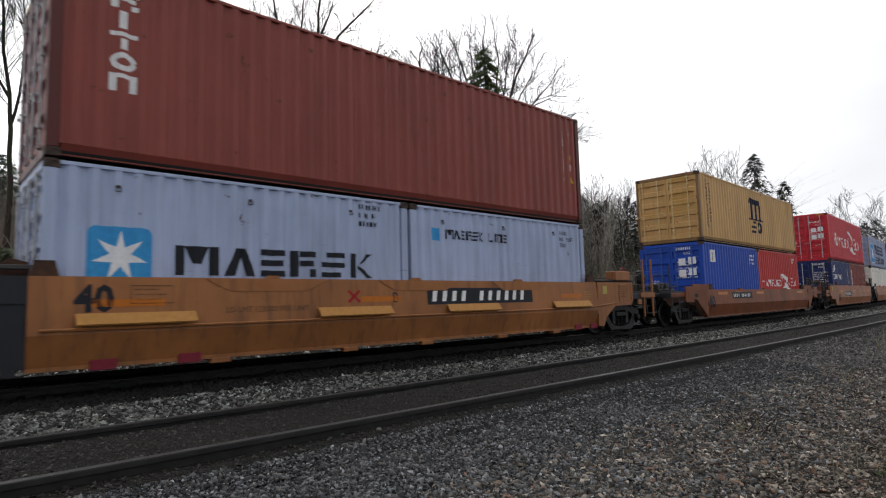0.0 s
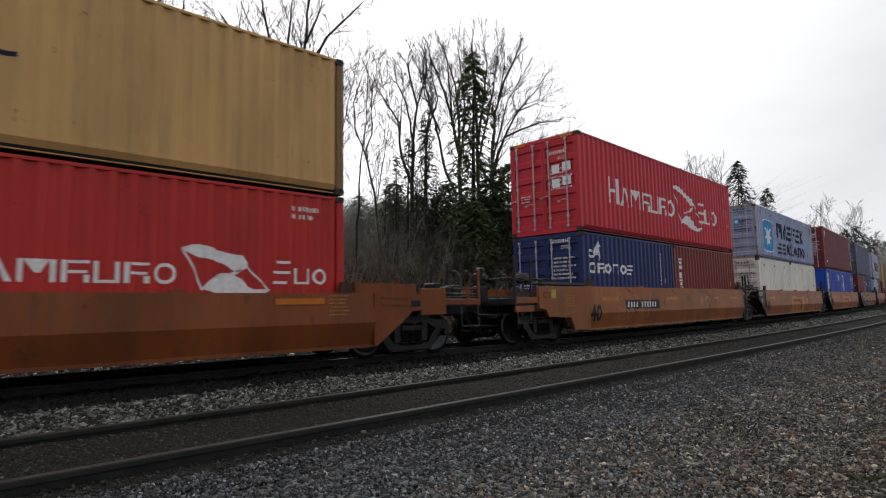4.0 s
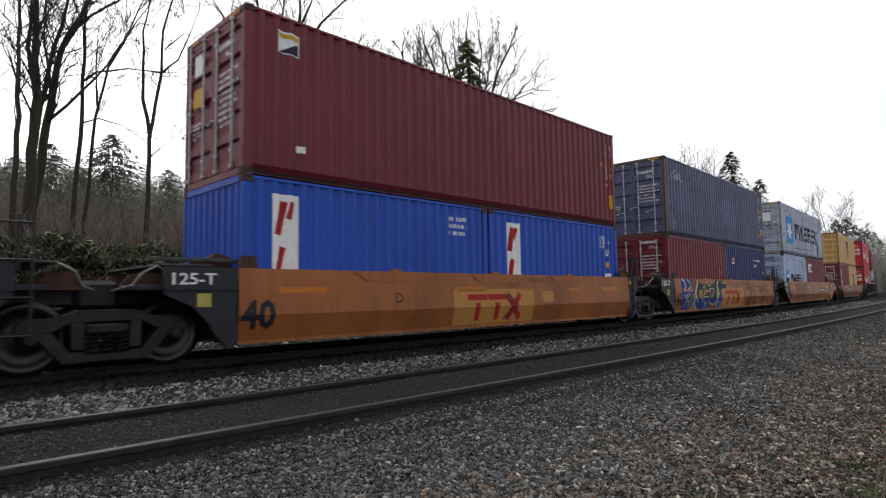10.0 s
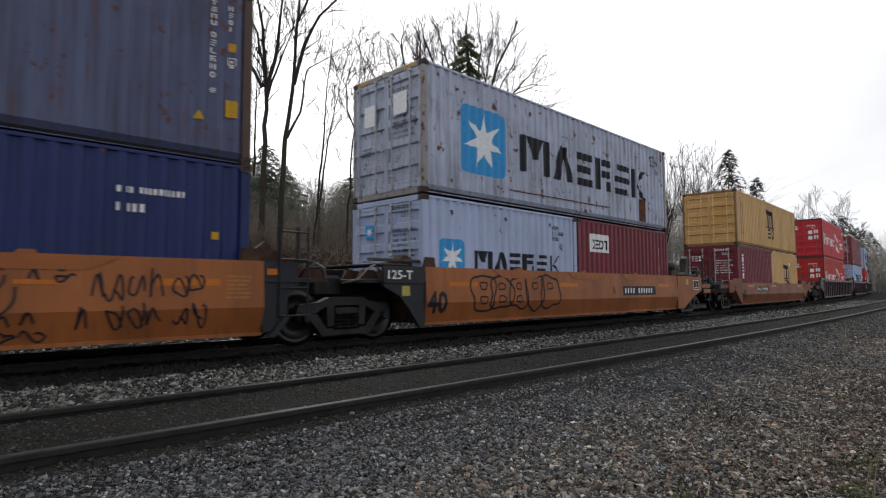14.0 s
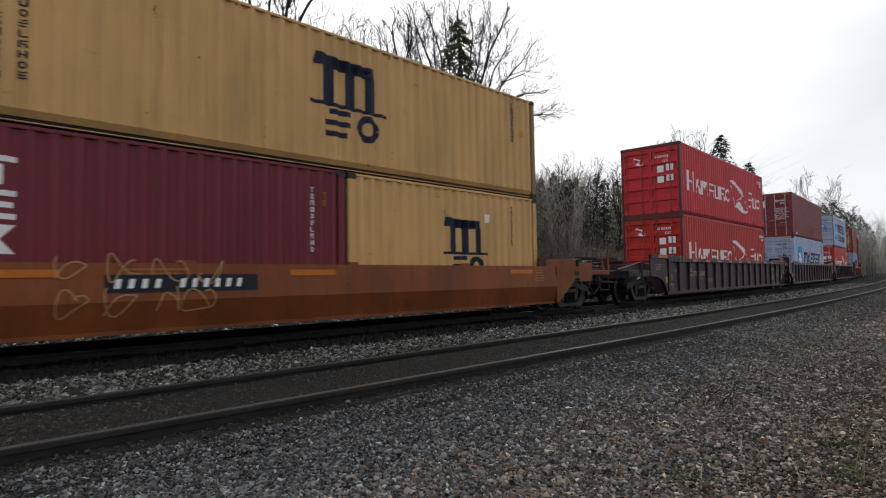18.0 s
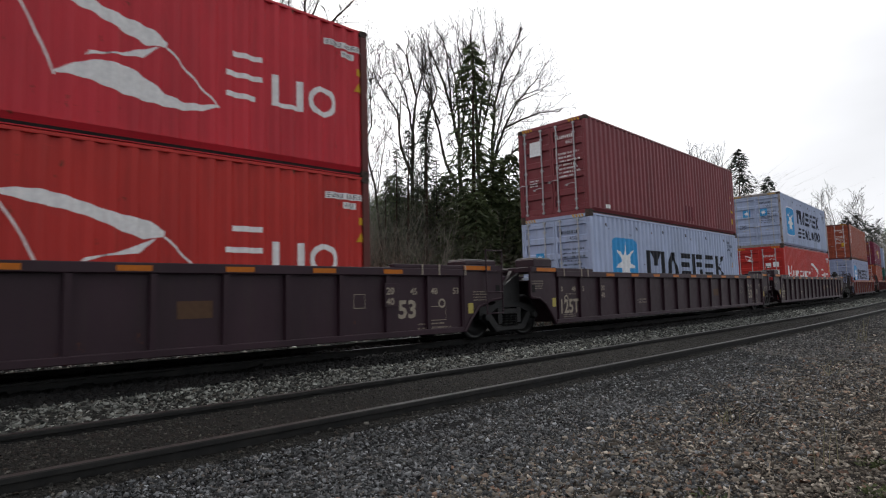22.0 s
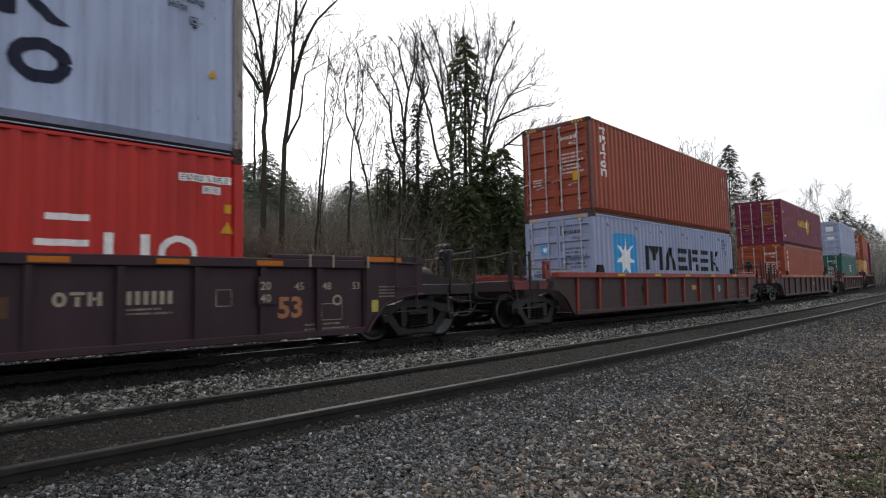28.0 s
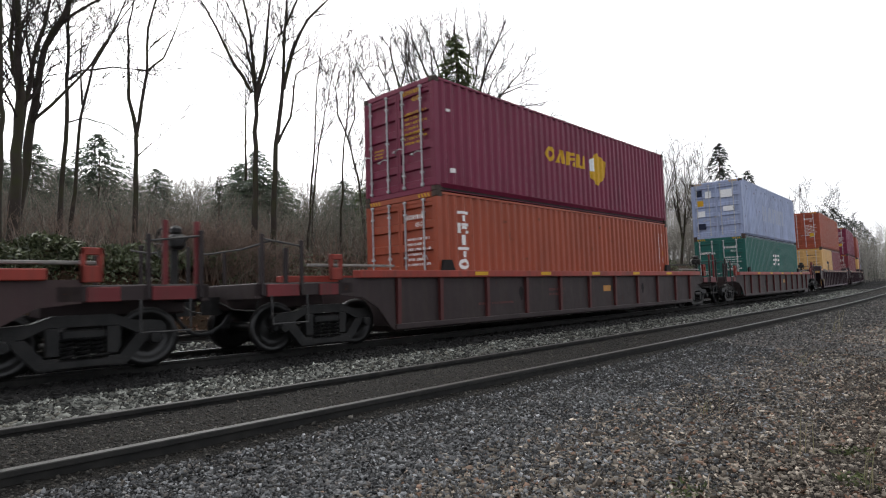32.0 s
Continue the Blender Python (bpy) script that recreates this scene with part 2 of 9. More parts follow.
# near-black stone: the train's shade is put into its colour
SHADED_BALLAST = island_stone("shade_darkened_ballast", lin(7, 7, 7), lin(24, 23, 22), lin(20, 18, 17))
BALLAST = island_stone("pale_broken_ballast", lin(38, 39, 36), lin(186, 189, 180), lin(118, 115, 104))
GRAVEL = island_stone("dark_grey_gravel", lin(58, 59, 60), lin(168, 170, 172), lin(122, 116, 111))
GRAVEL_FAR = island_stone("dusty_grey_gravel", lin(50, 49, 48), lin(144, 141, 137), lin(118, 107, 99))
GRIT = island_stone("dark_dirty_grit", lin(36, 35, 32), lin(100, 97, 90), lin(74, 65, 56))
COBBLE = island_stone("brown_grey_pebbles", lin(72, 65, 57), lin(205, 193, 176), lin(152, 121, 101))


def ground_material():
    """Gravel, dark dirt between the rails, ballast and leaf-strewn earth, by the lateral attribute; shade between
    stones is painted in.
    """
    m = Mat("ground_gravel_and_earth", 0.95)
    m.b.inputs["Specular IOR Level"].default_value = 0.2
    at = m.node("ShaderNodeAttribute")
    at.attribute_name = "zone"
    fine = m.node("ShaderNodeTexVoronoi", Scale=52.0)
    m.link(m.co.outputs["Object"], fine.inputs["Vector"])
    # each cell darkens to its rim, painting the shade between pebbles
    pebble_shade = m.ramp(fine.outputs["Distance"], (0.0, (1, 1, 1)), (0.6, (0.35, 0.35, 0.35)))
    cell = m.node("ShaderNodeSeparateColor")
    m.link(fine.outputs["Color"], cell.inputs["Color"])
    tone = cell.outputs["Red"]
    # grey, brown and pale are kept dark as painted shade under the loose stones
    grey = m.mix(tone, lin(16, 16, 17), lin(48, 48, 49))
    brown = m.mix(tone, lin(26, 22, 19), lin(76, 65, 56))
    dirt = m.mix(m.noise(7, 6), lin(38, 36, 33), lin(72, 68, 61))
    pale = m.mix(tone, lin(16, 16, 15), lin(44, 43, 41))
    earth = m.mix(m.noise(3, 6), lin(54, 46, 34), lin(104, 78, 54))
    patch = m.ramp(m.noise(0.7, 5), (0.42, (0, 0, 0)), (0.6, (1, 1, 1)))
    sep = m.node("ShaderNodeSeparateColor")
    m.link(at.outputs["Color"], sep.inputs["Color"])
    base = m.mix(sep.outputs["Red"], grey, brown)
    base = m.mix(m.math("MULTIPLY", patch, sep.outputs["Red"]), base, brown)
    base = m.mix(sep.outputs["Green"], base, pale)
    bl = m.node("ShaderNodeSeparateColor")
    m.link(at.outputs["Color"], bl.inputs["Color"])
    base = m.mix(bl.outputs["Blue"], base, dirt)
    base = m.mix(at.outputs["Alpha"], base, earth)
    # strip under the train blackened to stand for its shadow
    train_shade = m.node("ShaderNodeAttribute")
    train_shade.attribute_name = "train_shade"
    base = m.mix(train_shade.outputs["Fac"], base, lin(12, 12, 11))
    base = m.mix(0.55, base, m.ramp(m.noise(1.6, 6), (0.3, (0.45, 0.45, 0.45)), (0.7, (1.3, 1.3, 1.3))), "MULTIPLY")
    m.color(m.mix(1.0, base, pebble_shade, "MULTIPLY"))
    m.bump(m.math("SUBTRACT", 1.0, fine.outputs["Distance"]), 0.9, 0.02)
    return m.m


def bark(name, a, b, moss=None):
    m = Mat(name, 0.95)
    col = m.mix(m.noise(6, 5, (1, 1, 0.2)), a, b)
    if moss:
        col = m.mix(m.ramp(m.noise(1.2, 4), (0.45, (0, 0, 0)), (0.62, (1, 1, 1))), col, moss)
    m.color(col)
    m.bump(m.noise(18, 5, (1, 1, 0.25)), 0.7, 0.02)
    return m.m


def leafy(name, a, b, rough=0.7, thin=0.0):
    """Foliage: each piece its own shade; thin lets light through, as needles and leaves do."""
    m = Mat(name, rough)
    g = m.node("ShaderNodeNewGeometry").outputs["Random Per Island"]
    col = m.mix(g, a, b)
    m.color(col)
    if thin:
        tr = m.node("ShaderNodeBsdfTranslucent")
        m.link(col, tr.inputs["Color"])
        mx = m.node("ShaderNodeMixShader")
        mx.inputs["Fac"].default_value = thin
        m.link(m.b.outputs["BSDF"], mx.inputs[1])
        m.link(tr.outputs["BSDF"], mx.inputs[2])
        m.link(mx.outputs["Shader"], m.t.nodes["Material Output"].inputs["Surface"])
    return m.m


BARK = bark("grey_brown_bark", lin(44, 38, 34), lin(74, 65, 58), lin(60, 62, 36))
TWIG = bark("dark_twigs", lin(38, 32, 29), lin(60, 51, 46))
FIR_BARK = bark("fir_bark", lin(54, 42, 34), lin(84, 66, 54))
FIR_GREEN = leafy("fir_needles", lin(62, 74, 50), lin(112, 124, 82), 0.7, 0.4)
# back firs: lighter, greyer green, with distance haze put into the colour
FIR_BACK = leafy("haze_greyed_fir_needles", lin(66, 78, 66), lin(112, 128, 104), 0.7, 0.4)
FIR_FAR = leafy("distant_fir_needles", lin(40, 49, 43), lin(68, 80, 68), 0.7, 0.35)
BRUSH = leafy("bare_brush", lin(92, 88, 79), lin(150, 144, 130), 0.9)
# paler than BRUSH: the haze of distance is mixed into this colour
BRUSH_FAR = leafy("haze_paled_bare_woods", lin(122, 119, 111), lin(180, 174, 163), 0.9)
DEAD_STRAW = leafy("dead_straw", lin(84, 72, 60), lin(142, 126, 108), 0.9)
IVY = leafy("ivy_leaves", lin(50, 59, 36), lin(112, 120, 88), 0.5, 0.2)
BRUSH_RED = leafy("reddish_bare_shoots", lin(92, 78, 69), lin(146, 124, 110), 0.9)
LITTER = leafy("fallen_leaves", lin(76, 54, 42), lin(132, 100, 80), 0.85)
GRASS = leafy("dry_grass", lin(110, 108, 76), lin(160, 150, 118), 0.8)
MOSS = leafy("green_moss", lin(54, 62, 32), lin(80, 88, 48), 0.9)
IVY_DARK = leafy("dark_climbing_ivy", lin(34, 42, 28), lin(72, 82, 56), 0.6, 0.2)
WOOD = bark("creosoted_timber", lin(40, 34, 30), lin(66, 56, 48))


# ---- mesh tools ----
class MB:
    """Collects vertices and faces of one part."""

    def __init__(self):
        self.v, self.f = [], []

    def add(self, verts, faces):
        n = len(self.v)
        self.v += [tuple(p) for p in verts]
        self.f += [tuple(i + n for i in q) for q in faces]
        return self

    def box(self, x0, y0, z0, x1, y1, z1, c=0.0):
        if c <= 0:
            v = [(x, y, z) for z in (z0, z1) for y in (y0, y1) for x in (x0, x1)]
            return self.add(v, [(0, 2, 3, 1), (4, 5, 7, 6), (0, 1, 5, 4), (2, 6, 7, 3), (0, 4, 6, 2), (1, 3, 7, 5)])
        c = min(c, (x1 - x0) * 0.45, (y1 - y0) * 0.45, (z1 - z0) * 0.45)
        v, idx = [], {}
        for i, sx in enumerate((0, 1)):
            for j, sy in enumerate((0, 1)):
                for k, sz in enumerate((0, 1)):
                    for a in range(3):
                        p = [(x0, x1)[sx], (y0, y1)[sy], (z0, z1)[sz]]
                        for q, (s, lo, hi) in enumerate(((sx, x0, x1), (sy, y0, y1), (sz, z0, z1))):
                            if q != a:
                                p[q] = hi - c if s else lo + c
                        idx[i, j, k, a] = len(v)
                        v.append(p)
        f = []
        for s in (0, 1):
            f.append([idx[s, 0, 0, 0], idx[s, 0, 1, 0], idx[s, 1, 1, 0], idx[s, 1, 0, 0]][:: 1 if not s else -1])
            f.append([idx[0, s, 0, 1], idx[1, s, 0, 1], idx[1, s, 1, 1], idx[0, s, 1, 1]][:: 1 if not s else -1])
            f.append([idx[0, 0, s, 2], idx[0, 1, s, 2], idx[1, 1, s, 2], idx[1, 0, s, 2]][:: 1 if not s else -1])
        for a in (0, 1):
            for b in (0, 1):
                for q in ([idx[a, b, 0, 0], idx[a, b, 1, 0], idx[a, b, 1, 1], idx[a, b, 0, 1]],
                          [idx[a, 0, b, 0], idx[a, 1, b, 0], idx[a, 1, b, 2], idx[a, 0, b, 2]],
                          [idx[0, a, b, 1], idx[1, a, b, 1], idx[1, a, b, 2], idx[0, a, b, 2]]):
                    f.append(q)
        for i in (0, 1):
            for j in (0, 1):
                for k in (0, 1):
                    f.append([idx[i, j, k, a] for a in range(3)])
        return self.add(v, f)

    def prism(self, poly, a, b, axis="y"):
        """A polygon extruded from a to b along an axis; poly holds the other two coordinates in x, y, z order."""
        def put(p, t):
            return {"x": (t, p[0], p[1]), "y": (p[0], t, p[1]), "z": (p[0], p[1], t)}[axis]
        n = len(poly)
        v = [put(p, a) for p in poly] + [put(p, b) for p in poly]
        f = [tuple(range(n)), tuple(range(2 * n - 1, n - 1, -1))]
        f += [(i, i + n, (i + 1) % n + n, (i + 1) % n) for i in range(n)]
        return self.add(v, f)

    def tube(self, pts, radii, n=6, caps=True):
        pts = [Vector(p) for p in pts]
        if not hasattr(radii, "__len__"):
            radii = [radii] * len(pts)
        rings, side = [], None
        for i, p in enumerate(pts):
            d = (pts[min(i + 1, len(pts) - 1)] - pts[max(i - 1, 0)]).normalized()
            if side is None:
                side = d.orthogonal().normalized()
            side = (side - d * side.dot(d))
            side = side.normalized() if side.length > 1e-6 else d.orthogonal().normalized()
            up = d.cross(side)
            rings.append([p + (side * math.cos(a) + up * math.sin(a)) * radii[i] for a in (k * math.tau / n for k in range(n))])
        v = [q for r in rings for q in r]
        f = [(i * n + k, i * n + (k + 1) % n, (i + 1) * n + (k + 1) % n, (i + 1) * n + k) for i in range(len(pts) - 1) for k in range(n)]
        if caps:
            f += [tuple(range(n - 1, -1, -1)), tuple(range((len(pts) - 1) * n, len(pts) * n))]
        return self.add(v, f)

    def rod(self, p0, p1, r, n=8):
        return self.tube([p0, p1], r, n)

    def lathe(self, prof, centre, n=28):
        """Profile of (radius, y) turned about the y axis through centre."""
        cx, cy, cz = centre
        v = [(cx + r * math.cos(k * math.tau / n), cy + y, cz + r * math.sin(k * math.tau / n)) for r, y in prof for k in range(n)]
        f = [(i * n + k, i * n + (k + 1) % n, (i + 1) * n + (k + 1) % n, (i + 1) * n + k) for i in range(len(prof) - 1) for k in range(n)]
        return self.add(v, f)

    def mesh(self, name, mat=None, smooth=False):
        me = bpy.data.meshes.new(name)
        me.from_pydata(self.v, [], self.f)
        me.update()
        if smooth:
            me.polygons.foreach_set("use_smooth", [True] * len(me.polygons))
        if mat:
            me.materials.append(mat)
        return me


CACHE = {}


def part(name, shape, material, parent, label="", smooth=False, at=None):
    """Links one mesh object under a thing or a part; shape is an MB or a shared mesh."""
    if isinstance(shape, MB):
        me = shape.mesh(name, material, smooth)
        ob = new(name, me)
    else:
        ob = new(name, shape)
        if not shape.materials:
            shape.materials.append(None)
        ob.material_slots[0].link = "OBJECT"
        ob.material_slots[0].material = material
    ob.parent = parent
    if at is not None:
        ob.matrix_local = at
    return tagged(ob, label)


def shared(key, make, smooth=False):
    if key not in CACHE:
        CACHE[key] = make().mesh(key if isinstance(key, str) else str(key[0]), None, smooth)
    return CACHE[key]


def thing(name, label, category, group="", kind=""):
    return tagged(new(name), label, category, group, kind)


class Glyph(list):
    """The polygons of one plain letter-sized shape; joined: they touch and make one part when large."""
    joined = True


def glyphs(text, size, x=0.0, z=0.0, align="LEFT", squeeze=1.0, bold=0.0):
    """The letters of a line of text in the built-in font, one Glyph of triangles each; size is the capital height."""
    cu = bpy.data.curves.new("text", "FONT")
    cu.body, cu.align_x, cu.resolution_u, cu.offset = text, align, 2, bold
    ob = bpy.data.objects.new("text", cu)
    me = ob.to_mesh()
    k = size / 0.69
    owner = list(range(len(me.vertices)))

    def root(i):
        while owner[i] != i:
            owner[i] = owner[owner[i]]
            i = owner[i]
        return i
    for p in me.polygons:
        for i in p.vertices[1:]:
            owner[root(i)] = root(p.vertices[0])
    groups = {}
    for p in me.polygons:
        groups.setdefault(root(p.vertices[0]), Glyph()).append([(x + me.vertices[i].co.x * k * squeeze, z + me.vertices[i].co.y * k) for i in p.vertices])
    ob.to_mesh_clear()
    bpy.data.objects.remove(ob)
    bpy.data.curves.remove(cu)
    return list(groups.values())


MARK_WIDTH = {"m": 1.25, "i": 0.4, " ": 0.6, "e": 0.88, "l": 0.85}


def plain_mark(kind, a, b, z, h, t, k):
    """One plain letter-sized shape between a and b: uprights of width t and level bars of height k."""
    m, top, mid = (a + b) / 2, z + h, z + h / 2
    left, right = rect(a, z, a + t, top), rect(b - t, z, b, top)
    g = Glyph()
    g.joined = kind in "mnuo"
    if kind == "m":
        g += [left, right, [(a + t, top), (b - t, top), (m + t * 0.45, z + h * 0.4), (m - t * 0.45, z + h * 0.4)]]
    elif kind == "n":
        g += [left, right, rect(a + t, top - k, b - t, top)]
    elif kind == "h":
        g += [left, right, rect(a + t * 1.25, mid - k / 2, b - t * 1.25, mid + k / 2)]
    elif kind == "u":
        g += [left, right, rect(a + t, z, b - t, z + k)]
    elif kind == "v":
        g += [[(a, z), (a + t * 1.1, z), (m + t * 0.55, top), (m - t * 0.55, top)], [(b - t * 1.1, z), (b, z), (m + t * 0.55, top), (m - t * 0.1, top)]]
    elif kind == "e":
        g += [rect(a, z, b, z + k), rect(a, mid - k / 2, b - t * 0.3, mid + k / 2), rect(a, top - k, b, top)]
    elif kind == "s":
        d = (b - a) * 0.18
        g += [rect(a, z, b - d, z + k * 0.9), rect(a, mid - k * 0.45, b, mid + k * 0.45), rect(a + d, top - k * 0.9, b, top)]
    elif kind == "p":
        q = z + h * 0.42
        g += [left, rect(a + t * 1.2, top - k, b, top), rect(a + t * 1.2, q, b - t * 0.4, q + k), rect(b - t, z, b, q - k * 0.5)]
    elif kind == "k":
        g += [left, [(a + t * 1.3, mid), (b, top), (b - t * 1.1, top)], [(a + t * 1.3, mid), (b, z), (b - t * 1.1, z), (a + t * 1.2, mid - k * 0.5)]]
    elif kind == "o":
        ring = [(m + (b - a - t) / 2 * math.cos(q), mid + (h - k) / 2 * math.sin(q)) for q in np.linspace(0, math.tau, 15)]
        g += ribbon(ring, (t + k) / 2)
    elif kind == "t":
        g += [rect(a, top - k, b, top), rect(m - t / 2, z, m + t / 2, top - k * 1.5)]
    elif kind == "x":
        g += [[(a, top), (m, mid - k * 0.4), (b, top)], [(a, z), (b, z), (m, mid + k * 0.4)]]
    elif kind == "l":
        g += [left, rect(a + t * 1.25, z, b, z + k)]
    elif kind == "i":
        g += [left]
    return g


def mark_row(kinds, x, z, w, h, stem=0.22, gap=0.16, bar=None):
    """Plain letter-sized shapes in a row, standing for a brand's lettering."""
    total = sum(MARK_WIDTH.get(c, 1.0) for c in kinds)
    p = w / total
    out, a = [], x
    for c in kinds:
        q = MARK_WIDTH.get(c, 1.0) * p
        if c != " ":
            g = plain_mark(c, a, a + q - p * gap, z, h, p * stem, min(bar or p * stem, h * 0.22))
            out.append(g)
        a += q
    return out


def mark_stack(kinds, x, z, w, h, gap=0.16):
    """The same shapes one above the other."""
    out, p = [], h / len(kinds)
    for i, c in enumerate(kinds):
        b = z + h - (i + 1) * p + p * gap
        q = w * (0.4 if c == "i" else 1)
        out.append(plain_mark(c, x + (w - q) / 2, x + (w + q) / 2, b, p * (1 - gap), w * (0.26 if c != "i" else 0.3), w * 0.18))
    return out


def slanted(polys, z, lean=0.22):
    """Leans shapes to the right, as sloping figures do."""
    out = []
    for g in polys:
        if isinstance(g, Glyph):
            k = Glyph([[(a + (b - z) * lean, b) for a, b in q] for q in g])
            k.joined = g.joined
            out.append(k)
        else:
            out.append([(a + (b - z) * lean, b) for a, b in g])
    return out


def sorted_marks(polys):
    """Large letters singly; everything else together."""
    big, rest = [], []
    for q in polys:
        if isinstance(q, Glyph):
            zs = [p[1] for poly in q for p in poly]
            if max(zs) - min(zs) > 0.095:
                big += [list(q)] if q.joined else [[p] for p in q]
            else:
                rest += list(q)
        else:
            rest.append(q)
    return big, rest


def bars(x, z, w, n, pitch, t):
    """Unreadable small print: level rows of short bars of uneven length."""
    rnd = random.Random(int(x * 97 + z * 31))
    out = []
    for i in range(n):
        a, end = x, x + w * rnd.uniform(0.7, 1.0)
        while a < end:
            b = min(end, a + t * rnd.choice((0.3, 0.4, 0.5)))
            out.append(rect(a, z - i * pitch, b, z - i * pitch + t))
            a = b + t * rnd.choice((0.3, 0.3, 0.35, 0.9))
    return out


def rect(x0, z0, x1, z1):
    return [(x0, z0), (x1, z0), (x1, z1), (x0, z1)]


def star(cx, cz, r, r2, n=7, turn=90):
    pts = []
    for i in range(2 * n):
        a = radians(turn) + i * math.pi / n
        q = r if i % 2 == 0 else r2
        pts.append((cx + q * math.cos(a), cz + q * math.sin(a)))
    return pts


def ribbon(pts, width):
    """Quads along a polyline, for brush strokes; width may vary from end to end."""
    out = []
    n = len(pts)
    w = [width] * n if not hasattr(width, "__len__") else width
    nor = []
    for i in range(n):
        a, b = pts[max(i - 1, 0)], pts[min(i + 1, n - 1)]
        dx, dz = b[0] - a[0], b[1] - a[1]
        d = math.hypot(dx, dz) or 1
        nor.append((-dz / d, dx / d))
    for i in range(n - 1):
        (ax, az), (bx, bz), (m, k), (p, q) = pts[i], pts[i + 1], nor[i], nor[i + 1]
        out.append([(ax - m * w[i] / 2, az - k * w[i] / 2), (bx - p * w[i + 1] / 2, bz - q * w[i + 1] / 2),
                    (bx + p * w[i + 1] / 2, bz + q * w[i + 1] / 2), (ax + m * w[i] / 2, az + k * w[i] / 2)])
    return out


def clip(poly, a, keep_greater):
    out = []
    for i, p in enumerate(poly):
        q = poly[(i + 1) % len(poly)]
        pin, qin = (p[0] >= a, q[0] >= a) if keep_greater else (p[0] <= a, q[0] <= a)
        if pin:
            out.append(p)
        if pin != qin:
            t = (a - p[0]) / (q[0] - p[0])
            out.append((a, p[1] + t * (q[1] - p[1])))
    return out


# ---- the tracks: a gentle curve, banked to the far side ----
D_TRAIN, BANK = 10.104, radians(2.0)
S0, DS = -80.0, 0.5
S_AXIS = np.arange(S0, 520.0, DS)
K_AXIS = 0.00203 + (0.001315 - 0.00203) * np.clip((S_AXIS - 11.7) / 30, 0, 1)
K_AXIS = K_AXIS * (1 - np.clip((S_AXIS - 140) / 40, 0, 1))
TH = np.concatenate([[0], np.cumsum((K_AXIS[1:] + K_AXIS[:-1]) / 2 * DS)])
I0 = int(round(-S0 / DS))
TH -= TH[I0]
TX = np.concatenate([[0], np.cumsum(np.cos((TH[1:] + TH[:-1]) / 2) * DS)])
TY = np.concatenate([[0], np.cumsum(np.sin((TH[1:] + TH[:-1]) / 2) * DS)])
TX, TY = TX - TX[I0], TY - TY[I0] + D_TRAIN


def on_track(s, side=0.0):
    """Plan position beside the train's track, side metres to its far side, and the heading."""
    x, y, a = (float(np.interp(s, S_AXIS, q)) for q in (TX, TY, TH))
    return x - math.sin(a) * side, y + math.cos(a) * side, a


def travel(t):
    """How far the train has moved along the track at t seconds; it comes from the far end."""
    q = (t - 16) / 16
    return -6.95 * t - 0.652 * q * q + 0.75 * q ** 3 - 0.936 * q


def unit_pose(offset, t):
    """The frame of a wagon: origin at its container's near end on the rail plane, x along the train."""
    s = offset + travel(t)
    x0, y0, _ = on_track(s)
    x1, y1, _ = on_track(s + 12.192)
    a = math.atan2(y1 - y0, x1 - x0)
    mid = Vector(((x0 + x1) / 2, (y0 + y1) / 2, 0))
    m = Matrix.Translation(mid) @ Matrix.Rotation(a, 4, "Z") @ Matrix.Rotation(-BANK, 4, "X")
    return m @ Matrix.Translation((-6.096, 0, 0))


MOVERS = []      # things that ride with the train: object, offset of the wagon, place in the wagon
ROLLERS = []     # wheelsets: object, place on the truck, radius


# ---- shipping containers ----
HALF = 1.219
CREST, VALLEY = 0.006, 0.05     # depth of the ribs' crests and valleys behind the corner castings
COIL = 0.278


def rib_breaks(length, margin=0.15):
    """Breakpoints (x, depth) of the trapezoid ribs of a side wall."""
    span = length - 2 * margin
    n = round(span / COIL)
    p = span / n
    pts = []
    for i in range(n):
        a = margin + i * p
        pts += [(a, VALLEY), (a + p * 0.24, VALLEY), (a + p * 0.5, CREST), (a + p * 0.76, CREST)]
    return pts + [(margin + span, VALLEY)]


def side_wall(length, height):
    mb = MB()
    pts = rib_breaks(length)
    z0, z1 = 0.19, height - 0.06
    v = [(x, -HALF + d, z) for x, d in pts for z in (z0, z1)]
    mb.add(v, [(2 * i, 2 * i + 2, 2 * i + 3, 2 * i + 1) for i in range(len(pts) - 1)])
    return mb


def side_paint(polys, length, lift=0.004):
    """Polygons painted on the ribbed side wall: cut at the ribs' edges and laid just over the steel."""
    mb = MB()
    pts = rib_breaks(length)
    xs = [p[0] for p in pts]
    for poly in polys:
        lo, hi = min(p[0] for p in poly), max(p[0] for p in poly)
        for (xa, da), (xb, db) in zip(pts, pts[1:]):
            if xb < lo or xa > hi:
                continue
            q = clip(clip(poly, xa, True), xb, False)
            if len(q) < 3:
                continue
            n = len(mb.v)
            mb.v += [(x, -HALF + da + (db - da) * (x - xa) / (xb - xa) - lift, z) for x, z in q]
            mb.f.append(tuple(range(n, n + len(q))))
    return mb


